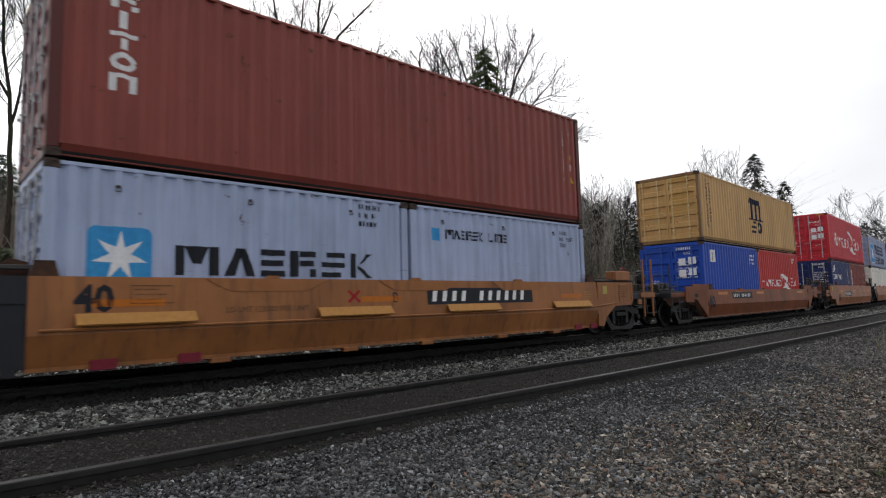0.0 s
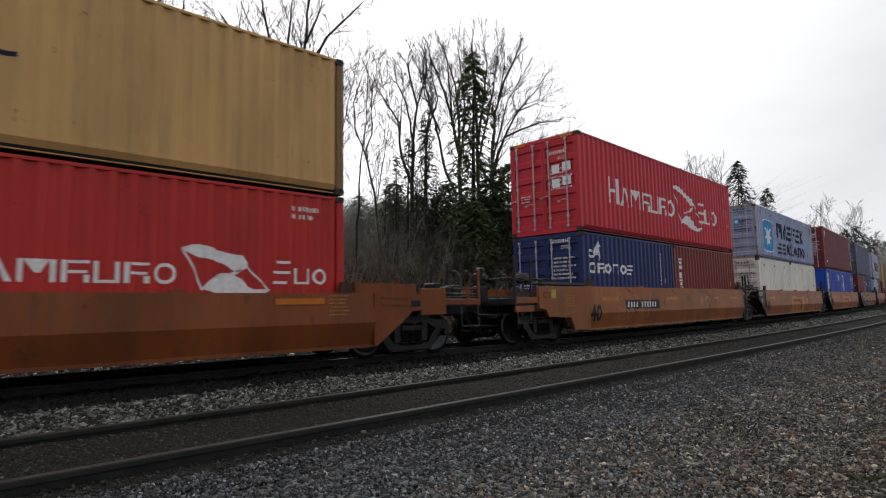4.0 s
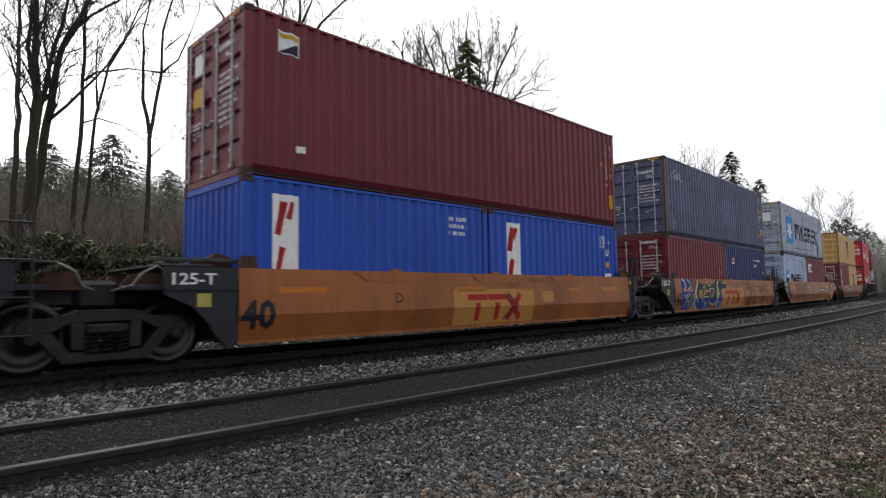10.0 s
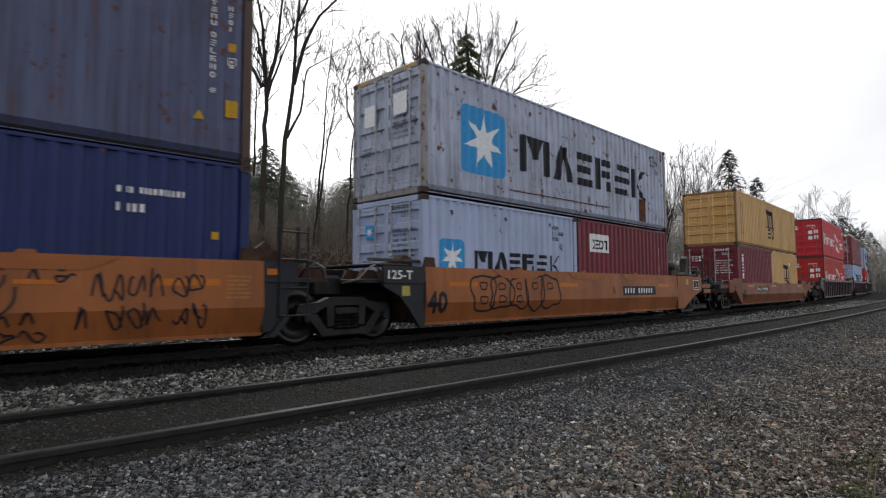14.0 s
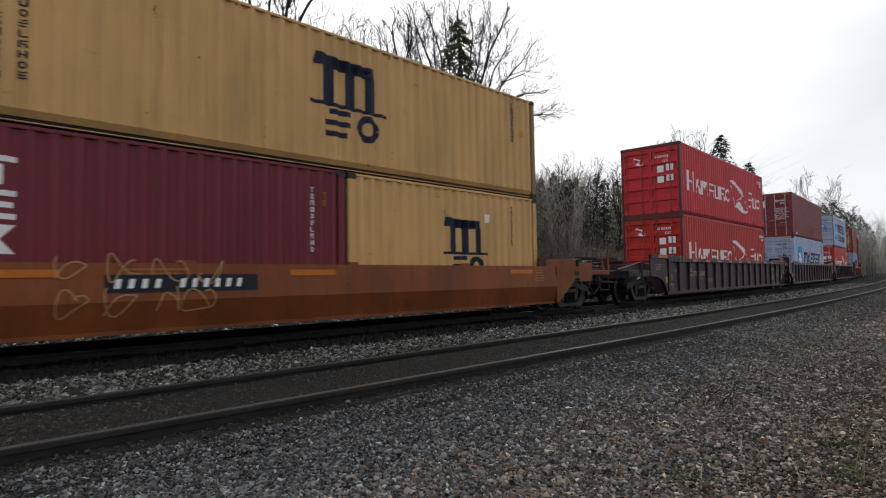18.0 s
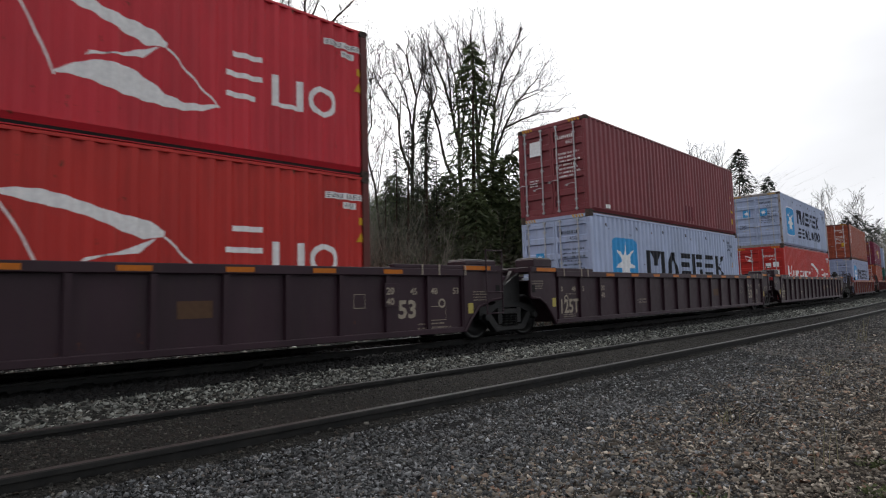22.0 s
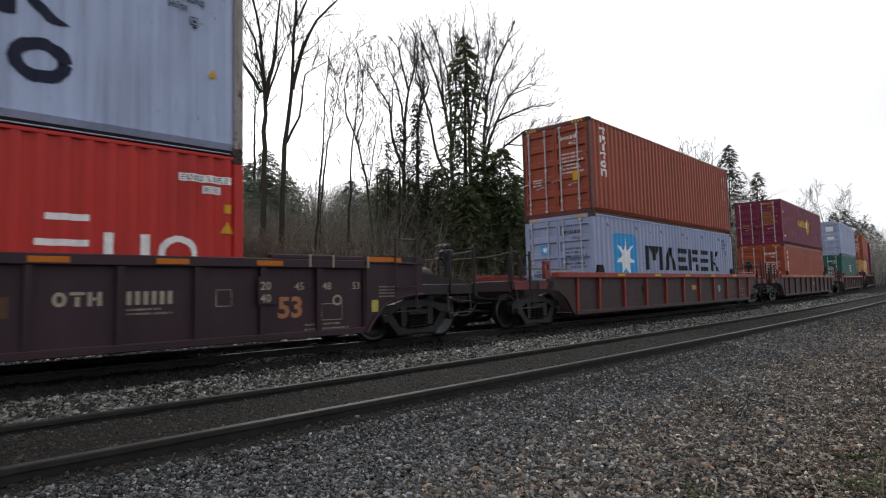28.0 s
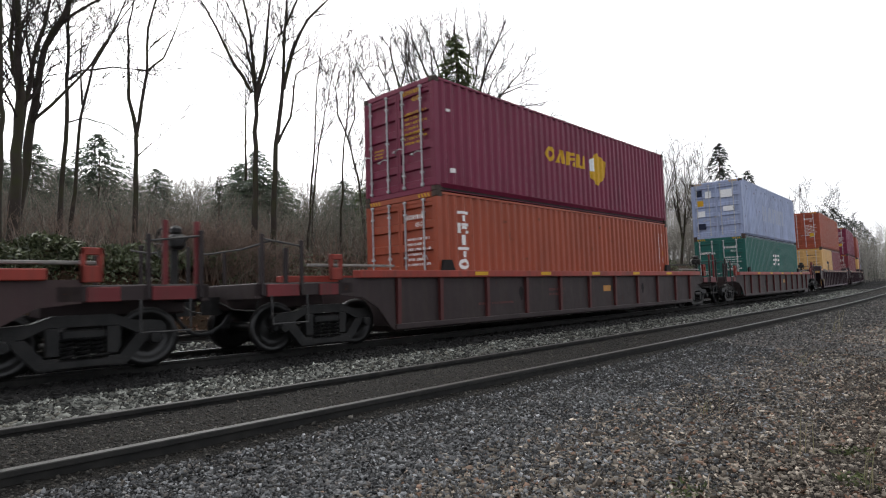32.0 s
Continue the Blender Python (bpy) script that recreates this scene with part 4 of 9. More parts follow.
def both_sides(name, poly, y0, y1, mat, parent, label=""):
    """The same plate on the near and on the far side, each a part of its own."""
    part(name, MB().prism(poly, -y1, -y0), mat, parent, label)
    part(name, MB().prism(poly, y0, y1), mat, parent, label)


def split_at(polys, z):
    """Cuts polygons at height z, so that paint can follow the bend of a plate."""
    out = []
    for poly in polys:
        sw = [(q[1], q[0]) for q in poly]
        for keep in (True, False):
            c = clip(sw, z, keep)
            if len(c) > 2:
                out.append([(q[1], q[0]) for q in c])
    return out


def grab_ladder(x0, x1, z0, z1, y, rungs=4, r=0.018):
    mb = MB()
    mb.rod((x0, y, z0), (x0, y, z1), r).rod((x1, y, z0), (x1, y, z1), r)
    for i in range(rungs):
        z = z0 + 0.03 + i * (min(z1, z0 + 1.45) - z0 - 0.06) / (rungs - 1)
        mb.rod((x0, y - 0.02, z), (x1, y - 0.02, z), r * 0.8)
    return mb


KINK, TOP, FOOT = 0.68, 1.42, 0.23


def plate_y(z):
    """Lateral place of the side plate of the ochre well cars: bowed out at the bend."""
    if z >= KINK:
        return -1.49 + 0.05 * (z - KINK) / (TOP - KINK)
    return -1.49 + 0.13 * (KINK - z) / (KINK - FOOT)


def well_floor(c, x0, x1, z, mat):
    mb = MB()
    mb.box(x0, -1.25, z - 0.1, x1, -1.0, z, 0.01).box(x0, 1.0, z - 0.1, x1, 1.25, z, 0.01)
    n = 7
    for i in range(n):
        x = x0 + 0.1 + (x1 - x0 - 0.5) * i / (n - 1)
        mb.box(x, -1.0, z - 0.14, x + 0.3, 1.0, z, 0.01)
    part("well_floor", mb, mat, c)


def ochre_side(x0, x1, TOP=1.42):
    """Bent side plate with a flat top chord and a bottom flange."""
    mb = MB()
    outer = [(TOP, -1.44), (KINK, -1.49), (FOOT + 0.05, -1.375), (FOOT + 0.05, -1.40), (FOOT, -1.40), (FOOT, -1.28), (FOOT + 0.05, -1.28), (KINK, -1.42), (TOP - 0.05, -1.38), (TOP - 0.05, -1.27), (TOP, -1.27)]

    n = len(outer)
    v = [(x0, y, z) for z, y in outer] + [(x1, y, z) for z, y in outer]
    f = [tuple(range(n)), tuple(range(2 * n - 1, n - 1, -1))]
    f += [(i, i + n, (i + 1) % n + n, (i + 1) % n) for i in range(n)]
    return mb.add(v, f)


def coupler(c, x, sgn):
    """Knuckle coupler with its shank, uncoupling lever and air hose."""
    mb = MB()
    mb.box(min(x, x - sgn * 0.7), -0.09, 0.72, max(x, x - sgn * 0.7), 0.09, 0.9, 0.02)
    mb.prism([(x - sgn * 0.05, -0.17), (x + sgn * 0.16, -0.19), (x + sgn * 0.3, -0.1), (x + sgn * 0.26, 0.02), (x + sgn * 0.1, 0.04), (x + sgn * 0.12, 0.2), (x - sgn * 0.05, 0.17)], 0.66, 0.96, "z")
    k = part("coupler", mb, TRUCK_IRON, c)
    part("air_hose", MB().tube([(x - sgn * 0.15, -0.3, 0.72), (x + sgn * 0.02, -0.32, 0.5), (x + sgn * 0.2, -0.28, 0.36), (x + sgn * 0.42, -0.22, 0.34), (x + sgn * 0.55, -0.2, 0.4)], 0.03, 8), HOSE, k, "black rubber brake hose", smooth=True)
    part("uncoupling_lever", MB().tube([(x - sgn * 0.1, -1.35, 0.95), (x - sgn * 0.06, -1.3, 0.72), (x, -0.7, 0.74), (x + sgn * 0.02, -0.2, 0.86)], 0.014, 6), TRUCK_IRON, k)


def end_platform(c, x_in, x_out, mat, deck_z=1.18, z_low=0.92, brake=False, posts=True, rail_mat=None):
    """Platform over an end truck: deck, side sills, grab posts, sometimes a hand-brake wheel."""
    s = 1 if x_out > x_in else -1
    a, b = min(x_in, x_out), max(x_in, x_out)
    mb = MB()
    mb.box(a, -1.40, deck_z - 0.22, b, -1.28, deck_z, 0.015).box(a, 1.28, deck_z - 0.22, b, 1.40, deck_z, 0.015)
    mb.box(x_out - 0.12 if s > 0 else x_out, -1.40, deck_z - 0.26, x_out if s > 0 else x_out + 0.12, 1.40, deck_z, 0.015)
    mb.box(a, -0.45, z_low - 0.2, b, 0.45, deck_z - 0.04, 0.03)
    plat = part("end_platform", mb, mat, c)
    n = 7
    for i in range(n):
        y = -1.24 + i * 0.36
        part("deck_slat", shared(("deck_slat", round(b - a, 2)), lambda: MB().box(0, 0, 0, b - a - 0.14, 0.3, 0.03, 0.006)), GREY_DARK, plat, at=Matrix.Translation((a + (0.0 if s > 0 else 0.14), y, deck_z - 0.02)))
    if posts:
        for q, up in ((0.12, 0.8), (0.85, 0.72)):
            x = x_out - s * q
            part("grab_post", MB().box(x - 0.03, -1.44, deck_z - 0.2, x + 0.03, -1.39, deck_z + up, 0.008), rail_mat or mat, plat)
            part("grab_post", MB().box(x - 0.03, 1.39, deck_z - 0.2, x + 0.03, 1.44, deck_z + up, 0.008), rail_mat or mat, plat)
        part("handrail", MB().tube([(x_out - s * 0.3, -1.4, deck_z + 0.7), (x_out - s * 0.16, -0.7, deck_z + 0.6), (x_out - s * 0.16, 0.7, deck_z + 0.6), (x_out - s * 0.3, 1.4, deck_z + 0.7)], 0.016, 6), GREY_DARK, plat)
        part("side_handrail", MB().rod((x_out - s * 0.12, -1.415, deck_z + 0.72), (x_out - s * 0.85, -1.415, deck_z + 0.62), 0.016), GREY_DARK, plat)
        part("sill_step", MB().tube([(x_out - s * 0.28, -1.42, deck_z - 0.2), (x_out - s * 0.28, -1.45, 0.5), (x_out - s * 0.95, -1.45, 0.5), (x_out - s * 0.95, -1.42, deck_z - 0.2)], 0.016, 6), GREY_DARK, plat)
    if brake:
        x = x_out - s * 0.25
        st = part("brake_stand", MB().box(x - 0.05, -0.72, deck_z, x + 0.05, -0.63, deck_z + 0.62, 0.02).box(x - 0.1, -0.84, deck_z + 0.56, x + 0.14, -0.5, deck_z + 0.8, 0.05).box(x - 0.06, -0.78, deck_z + 0.78, x + 0.1, -0.56, deck_z + 0.94, 0.05), TRUCK_IRON, plat)
        mb = MB()
        ring = [(x - s * 0.2, -0.68 + 0.22 * math.cos(q), deck_z + 0.66 + 0.22 * math.sin(q)) for q in np.linspace(0, math.tau, 19)]
        mb.tube(ring, 0.014, 6, False)
        for k in range(5):
            q = k * math.tau / 5
            mb.rod((x - s * 0.2, -0.68, deck_z + 0.66), (x - s * 0.2, -0.68 + 0.22 * math.cos(q), deck_z + 0.66 + 0.22 * math.sin(q)), 0.011, 5)
        part("brake_wheel", mb, TRUCK_IRON, st, "spoked hand-brake wheel")
    return plat


def articulated_end(c, x_in, x_out, z_top, mat):
    """Black end cheeks over a shared truck, with the rusty joint casting and pipes between them."""
    s = 1 if x_out > x_in else -1
    w = 0.62 if s > 0 else 1.1
    cheek = [(x_in, z_top), (x_in + s * w, z_top), (x_in + s * w, 1.02), (x_in + s * (w * 0.55 + 0.1), 0.84), (x_in + s * 0.42, 0.55), (x_in + s * 0.32, 0.28), (x_in, 0.28)]
    both_sides("end_cheek", cheek if s > 0 else cheek[::-1], 1.36, 1.44, mat, c)
    lip = [(x_in, z_top - 0.3), (x_in + s * w, z_top - 0.3), (x_in + s * w, z_top - 0.34), (x_in, z_top - 0.34)]
    both_sides("stiffener", lip if s > 0 else lip[::-1], 1.44, 1.47, mat, c)
    a, b = sorted((x_in + s * 0.1, x_in + s * 0.42))
    brace = [(x_in + s * 0.36, 0.52), (x_in + s * 0.46, 0.52), (x_in + s * 0.2, 0.2), (x_in + s * 0.06, 0.2)]
    both_sides("foot_brace", brace if s > 0 else brace[::-1], 1.4, 1.5, mat, c)
    a, b = sorted((x_in, x_out))
    beam = part("draft_beam", MB().box(a, -0.42, 0.86, b, 0.42, 1.14, 0.04).box(x_out - 0.28, -0.55, 0.82, x_out + 0.28, 0.55, 1.24, 0.06), TRUCK_IRON, c, "black joint casting")
    a, b = sorted((x_in + s * 0.2, x_in + s * (w + 0.35)))
    part("shear_plate", MB().box(a, -1.3, z_top - 0.34, b, 1.3, z_top - 0.26, 0.01), mat, c)
    for y in (-1.0, -0.5, 0.5, 1.0):
        part("bracket", shared("bracket", lambda: MB().prism([(-0.3, 0), (0.3, 0), (0.14, 0.24), (-0.14, 0.24)], -0.03, 0.03)), RUSTY_DARK, beam, at=Matrix.Translation((x_in + s * 1.15, y, 1.1)))
    part("walkway", MB().box(min(x_in + s * 0.3, x_in + s * 1.1), -1.25, z_top + 0.02, max(x_in + s * 0.3, x_in + s * 1.1), 1.25, z_top + 0.05, 0.006), GREY_DARK, c)
    if s < 0:
        hump = [(x_in + 0.1, z_top), (x_in + 0.06, z_top + 0.2), (x_in - 0.14, z_top + 0.26), (x_in - 0.3, z_top + 0.14), (x_in - 0.55, z_top + 0.1), (x_in - 0.75, z_top)]
        part("brake_housing", MB().prism(hump[::-1], -0.95, -0.7), RUSTY_DARK, c, "rust-brown brake housing")
        part("guide_arm", MB().box(x_in - 1.2, -1.12, z_top + 0.1, x_in + 0.25, -1.04, z_top + 0.16, 0.01), GREY_DARK, c)
    else:
        part("guide_arm", MB().prism([(x_in - 0.2, z_top + 0.1), (x_in + 0.1, z_top + 0.34), (x_in + 0.22, z_top + 0.2), (x_in + 0.55, z_top + 0.1), (x_in + 0.6, z_top), (x_in - 0.2, z_top)][::-1], -1.3, -1.18), RUSTY_DARK, c, "rust-brown guide arm")
        for q in (0.28, 0.62):
            part("grab_post", MB().box(x_in + q, -1.42, z_top - 0.1, x_in + q + 0.05, -1.36, z_top + 0.6, 0.008), BLACK_CAR, c)
    part("hose", MB().tube([(x_in + s * 0.95, -1.15, z_top - 0.1), (x_in + s * 1.12, -1.18, z_top + 0.02), (x_in + s * 1.3, -1.18, z_top - 0.08), (x_in + s * 1.4, -1.05, 1.16), (x_in + s * 1.6, -0.8, 1.08)], 0.022, 6), GREY_POLE, c, "pale brake hose", smooth=True)


def locking_pedestal(c, x, mat, z=TOP):
    mat = RUSTY_DARK
    both_sides("container_guide", [(x - 0.16, z), (x - 0.11, z + 0.2), (x + 0.11, z + 0.2), (x + 0.16, z)], 1.34, 1.42, mat, c)


def ochre_end(c, s, mat, side, top, r, gear="tank"):
    """Own end of an ochre wagon: cheek over the truck, dark platform, posts, brake gear and coupler. x is given for the rear end and mirrored for the front."""
    def X(x):
        return x if s > 0 else 12.192 - x

    def poly(pts):
        return [(X(x), z) for x, z in pts][::s]

    def span(x_a, x_b):
        return min(X(x_a), X(x_b)), max(X(x_a), X(x_b))

    if side == "single":
        both_sides("end_cheek", poly([(12.68, top), (14.3, top - 0.01), (14.3, 0.9), (13.6, 0.87), (13.4, 0.7), (12.75, 0.25), (12.68, 0.25)]), 1.425, 1.475, mat, c)
        both_sides("coaming", poly([(12.3, top - 0.02), (12.3, top + 0.19), (13.75, top + 0.19), (13.75, top - 0.02)]), 1.33, 1.4, mat, c)
        a, b = span(12.85, 13.55)
        part("inspection_frame", MB().prism([(a, 0.98), (b, 0.98), (b, 1.02), (a, 1.02)], -1.49, -1.475).prism([(a, 1.12), (b, 1.12), (b, 1.16), (a, 1.16)], -1.49, -1.475), mat, c)
        a, b = span(13.55, 13.8)
        # flat black rectangle, painted as the shaded inside of a recess
        flat_marks(c, [rect(a, 0.95, b, 1.07)], INK, -1.475, "recess")
        a, b = span(13.83, 14.51)
        part("corner_block", MB().box(a, -1.47, 0.78, b, -1.43, top + 0.1, 0.012), mat, c, "orange corner block")
        outer, pull, posts, pmat = 15.6, 16.35, ((15.55, 0.85),), GREY_DARK
        if s > 0:
            posts, pmat = ((15.55, 0.62), (15.2, 0.28)), OCHRE_DARK
    else:
        shape = {"tank": [(12.34, TOP), (14.58, TOP - 0.02), (14.58, 0.88), (14.2, 0.78), (13.69, 0.62), (13.0, 0.3), (12.9, 0.25), (12.34, 0.25)],
                 "wheel": [(12.34, TOP), (14.16, TOP), (14.16, 0.9), (14.05, 0.79), (13.2, 0.77), (12.75, 0.5), (12.6, 0.25), (12.34, 0.25)],
                 "low": [(12.34, TOP), (14.7, TOP - 0.02), (14.7, 0.86), (14.4, 0.82), (14.3, 0.64), (13.3, 0.6), (13.12, 0.28), (12.34, 0.25)]}[gear]
        both_sides("end_cheek", poly(shape), 1.40, 1.475, mat, c)
        outer, pull, posts, pmat = 15.62, 15.62, ((14.94, 1.02), (15.57, 0.98)), DARK_MAROON
        e = 0.022
        if gear == "tank":
            a, b = span(13.77, 14.3)
            flat_marks(c, [rect(a, 0.92, b, 1.27)], INK, -1.475, "data_panel", "black data panel")
            flat_marks(c, [rect(a, 0.92, b, 0.92 + e), rect(a, 1.27 - e, b, 1.27), rect(a, 0.94, a + e, 1.25), rect(b - e, 0.94, b, 1.25), rect(a + 0.24, 1.0, a + 0.26, 1.22), rect(a + 0.06, 0.99, b - 0.06, 1.01), rect(a + 0.27, 1.12, a + 0.36, 1.14)], STEEL_WHITE, -1.479, "small_print", "white panel lines")
            a, b = span(13.1, 13.3)
        elif gear == "wheel":
            a, b = span(13.41, 14.06)
            part("frame_bead", MB().tube([(a, -1.478, 0.92), (a, -1.478, 1.36), (b, -1.478, 1.36), (b, -1.478, 0.92), (a, -1.478, 0.92)], 0.012, 5), mat, c)
            flat_marks(c, bars(a + 0.06, 1.28, 0.46, 5, 0.065, 0.026), INK_BROWN, -1.475, "small_print")
            a, b = span(13.36, 14.11)
            part("tool_box", MB().box(a, -1.44, TOP + 0.06, b, -1.1, TOP + 0.32, 0.015), mat, c, "ochre steel box on the deck")
            a, b = span(12.6, 12.8)
            posts, pmat = ((14.91, 1.0), (15.43, 1.02)), OCHRE_TAN
        else:
            a, b = span(14.26, 14.53)
            part("frame_bead", MB().tube([(a, -1.478, 1.14), (a, -1.478, 1.26), (b, -1.478, 1.26), (b, -1.478, 1.14), (a, -1.478, 1.14)], 0.012, 5), mat, c)
            flat_marks(c, bars(span(12.96, 13.55)[0], 1.15, 0.55, 5, 0.065, 0.03), OCHRE_PATCH, -1.475, "small_print")
            a, b = span(13.98, 14.18)
        flat_marks(c, [rect(a, 1.1, b, 1.32)], PALE_YELLOW, -1.475, "inspection_plate")
        a, b = span(14.88, 15.59)
        if gear == "wheel":
            a, b = span(14.5, 14.72)
        part("corner_block", MB().box(a, -1.45, 0.78, b, -1.4, 0.93, 0.012), mat, c, "orange corner block")
        a, b = span(12.4, 14.4)
        part("walkway", MB().box(a, -1.36, TOP + 0.03, b, -0.9, TOP + 0.09, 0.008), GREY_DARK, c)
        if gear == "tank":
            a, b = span(13.5, 14.14)
            xs = [a, a + 0.03, a + 0.1, a + 0.2, b - 0.2, b - 0.1, b - 0.03, b]
            part("brake_reservoir", MB().tube([(x, -0.6, 1.82) for x in xs], [0.02, 0.1, 0.165, 0.2, 0.2, 0.165, 0.1, 0.02], 14), DARK_IRON, c, "dark round-ended air tank", smooth=True)
            part("tank_bracket", MB().box(a + 0.12, -0.72, TOP + 0.05, b - 0.12, -0.48, 1.66, 0.02), GREY_DARK, c)
            part("brake_housing", MB().prism(poly([(14.5, 1.3), (14.57, 1.5), (14.8, 1.62), (14.9, 1.95), (14.93, 2.16), (15.05, 2.24), (15.14, 2.18), (15.14, 1.1), (14.5, 1.1)]), -0.78, -0.55), DARK_MAROON, c, "dark maroon brake housing")
            ring = [(X(15.2), -0.66 + 0.2 * math.cos(q), 2.0 + 0.2 * math.sin(q)) for q in np.linspace(0, math.tau, 19)]
            part("brake_wheel", MB().tube(ring, 0.014, 6, False).rod((X(15.2), -0.66, 1.8), (X(15.2), -0.66, 2.2), 0.011, 5).rod((X(15.2), -0.86, 2.0), (X(15.2), -0.46, 2.0), 0.011, 5), GREY_POLE, c, "hand-brake wheel")
        elif gear == "wheel":
            x, y, z = X(14.8), -0.8, 1.58
            part("brake_stand", MB().box(x - 0.09, y + 0.04, 1.1, x + 0.09, y + 0.2, 1.75, 0.03), DULL_RED, c, "red brake housing")
            mb = MB().tube([(x + 0.29 * math.cos(q), y - 0.04, z + 0.31 * math.sin(q)) for q in np.linspace(0, math.tau, 25)], 0.017, 6, False)
            mb.lathe([(0.0, -0.06), (0.1, -0.06), (0.17, -0.02), (0.19, 0.04)], (x, y, z), 18)
            for k in range(8):
                q = k * math.tau / 8
                mb.rod((x + 0.15 * math.cos(q), y - 0.02, z + 0.15 * math.sin(q)), (x + 0.29 * math.cos(q), y - 0.04, z + 0.31 * math.sin(q)), 0.014, 5)
            part("brake_wheel", mb, BRAKE_RED, c, "red dished hand-brake wheel")
        else:
            a, b = span(14.2, 14.75)
            part("brake_reservoir", MB().tube([(x, -0.8, 1.62) for x in (a, a + 0.05, a + 0.14, b - 0.14, b - 0.05, b)], [0.02, 0.1, 0.15, 0.15, 0.1, 0.02], 12), DARK_IRON, c, "dark air tank", smooth=True)
            for q in (13.4, 13.9, 14.6, 15.0):
                part("pipe_run", MB().tube([(X(q), -1.2, TOP + 0.1), (X(q + 0.15), -0.9, TOP + 0.2), (X(q + 0.4), -0.5, TOP + 0.16)], 0.025, 6), DARK_IRON, c, smooth=True)
    a, b = span(13.9, outer)
    plat = part("end_platform", MB().box(a, -1.4, 0.94, b, 1.4, 1.12, 0.015).box(a, -0.42, 0.74, b, 0.42, 1.0, 0.03), BLACK_CAR, c, "grimy black end platform")
    for i in range(6):
        part("deck_slat", shared(("deck_slat_dark", round(b - a, 2)), lambda: MB().box(0, 0, 0, b - a - 0.1, 0.36, 0.035, 0.006)), GREY_DARK, plat, at=Matrix.Translation((a + 0.05, -1.36 + i * 0.46, 1.13)))
    for x, up in posts:
        for y in (-1.43, 1.38):
            part("grab_post", MB().box(X(x) - (0.03 if side == "end" or s > 0 else 0.014), y, 0.42 if gear == "wheel" and side == "end" else 0.95, X(x) + (0.03 if side == "end" or s > 0 else 0.014), y + 0.05, 1.12 + up, 0.008), pmat, plat, "upright grab post")
        for y in (-1.2, 1.2):
            part("grab_rod", MB().tube([(X(x) - 0.02, y, 1.1), (X(x) - 0.02, y, 1.62), (X(x) - 0.02, y + 0.12, 1.72), (X(x) - 0.02, y + 0.3, 1.72), (X(x) - 0.02, y + 0.34, 1.1)], 0.014, 6), GREY_DARK, plat)
    if side == "end":
        x = X(16.0)
        box = part("valve_box", MB().box(x - 0.13, -0.86, 1.0, x + 0.13, -0.56, 1.42, 0.03).box(x - 0.09, -0.82, 1.42, x + 0.11, -0.6, 1.86, 0.05).box(x - 0.2, -0.78, 1.5, x - 0.06, -0.62, 1.72, 0.04), TRUCK_IRON, c, "black brake valve box")
        part("valve_lid", MB().lathe([(0.0, -0.03), (0.07, -0.025), (0.09, 0.03)], (x + 0.01, -0.87, 1.62), 12), GREY_DARK, box)
        part("draft_arm", MB().box(min(X(15.5), X(16.2)), -0.4, 0.78, max(X(15.5), X(16.2)), 0.4, 1.06, 0.03), TRUCK_IRON, c)
        a, b = span(14.7, 15.55)
        part("front_sill", MB().box(a, -1.44, 0.98, b, -1.38, 1.13, 0.012), mat, plat, "weathered orange platform edge")
    else:
        a, b = span(14.5, 15.55)
        part("front_sill", MB().box(a, -1.43, 0.97, b, -1.38, 1.1, 0.012), mat, plat, "grimy orange platform edge")
        for q, h in ((14.75, 0.34), (15.1, 0.26), (15.35, 0.3)):
            part("valve_gear", MB().box(X(q) - 0.1, -0.95, 1.12, X(q) + 0.1, -0.6, 1.12 + h, 0.03).rod((X(q) - 0.25, -1.05, 1.2), (X(q) + 0.25, -1.05, 1.24), 0.025), TRUCK_IRON, c, "black brake gear")
    for z in (1.2, 1.32):
        part("cross_rod", MB().rod((X(outer - 0.75), -1.3, z), (X(outer - 0.05), -1.3, z), 0.02), GREY_DARK, plat)
    part("sill_step", MB().tube([(X(outer - 0.1), -1.42, 0.95), (X(outer - 0.1), -1.45, 0.52), (X(outer - 0.62), -1.45, 0.52), (X(outer - 0.62), -1.42, 0.95)], 0.016, 6), GREY_DARK, plat)
    if pull > outer:
        a, b = span(outer, pull - 0.1)
        part("draft_sill", MB().box(a, -0.38, 0.74, b, 0.38, 1.14, 0.03).box(a, -1.1, 1.0, (a + b) / 2 if s > 0 else b, 1.1, 1.1, 0.02), BLACK_CAR, c)
    coupler(c, X(pull), s)
    truck(c, X(14.05 if side == "end" else 13.86), r)


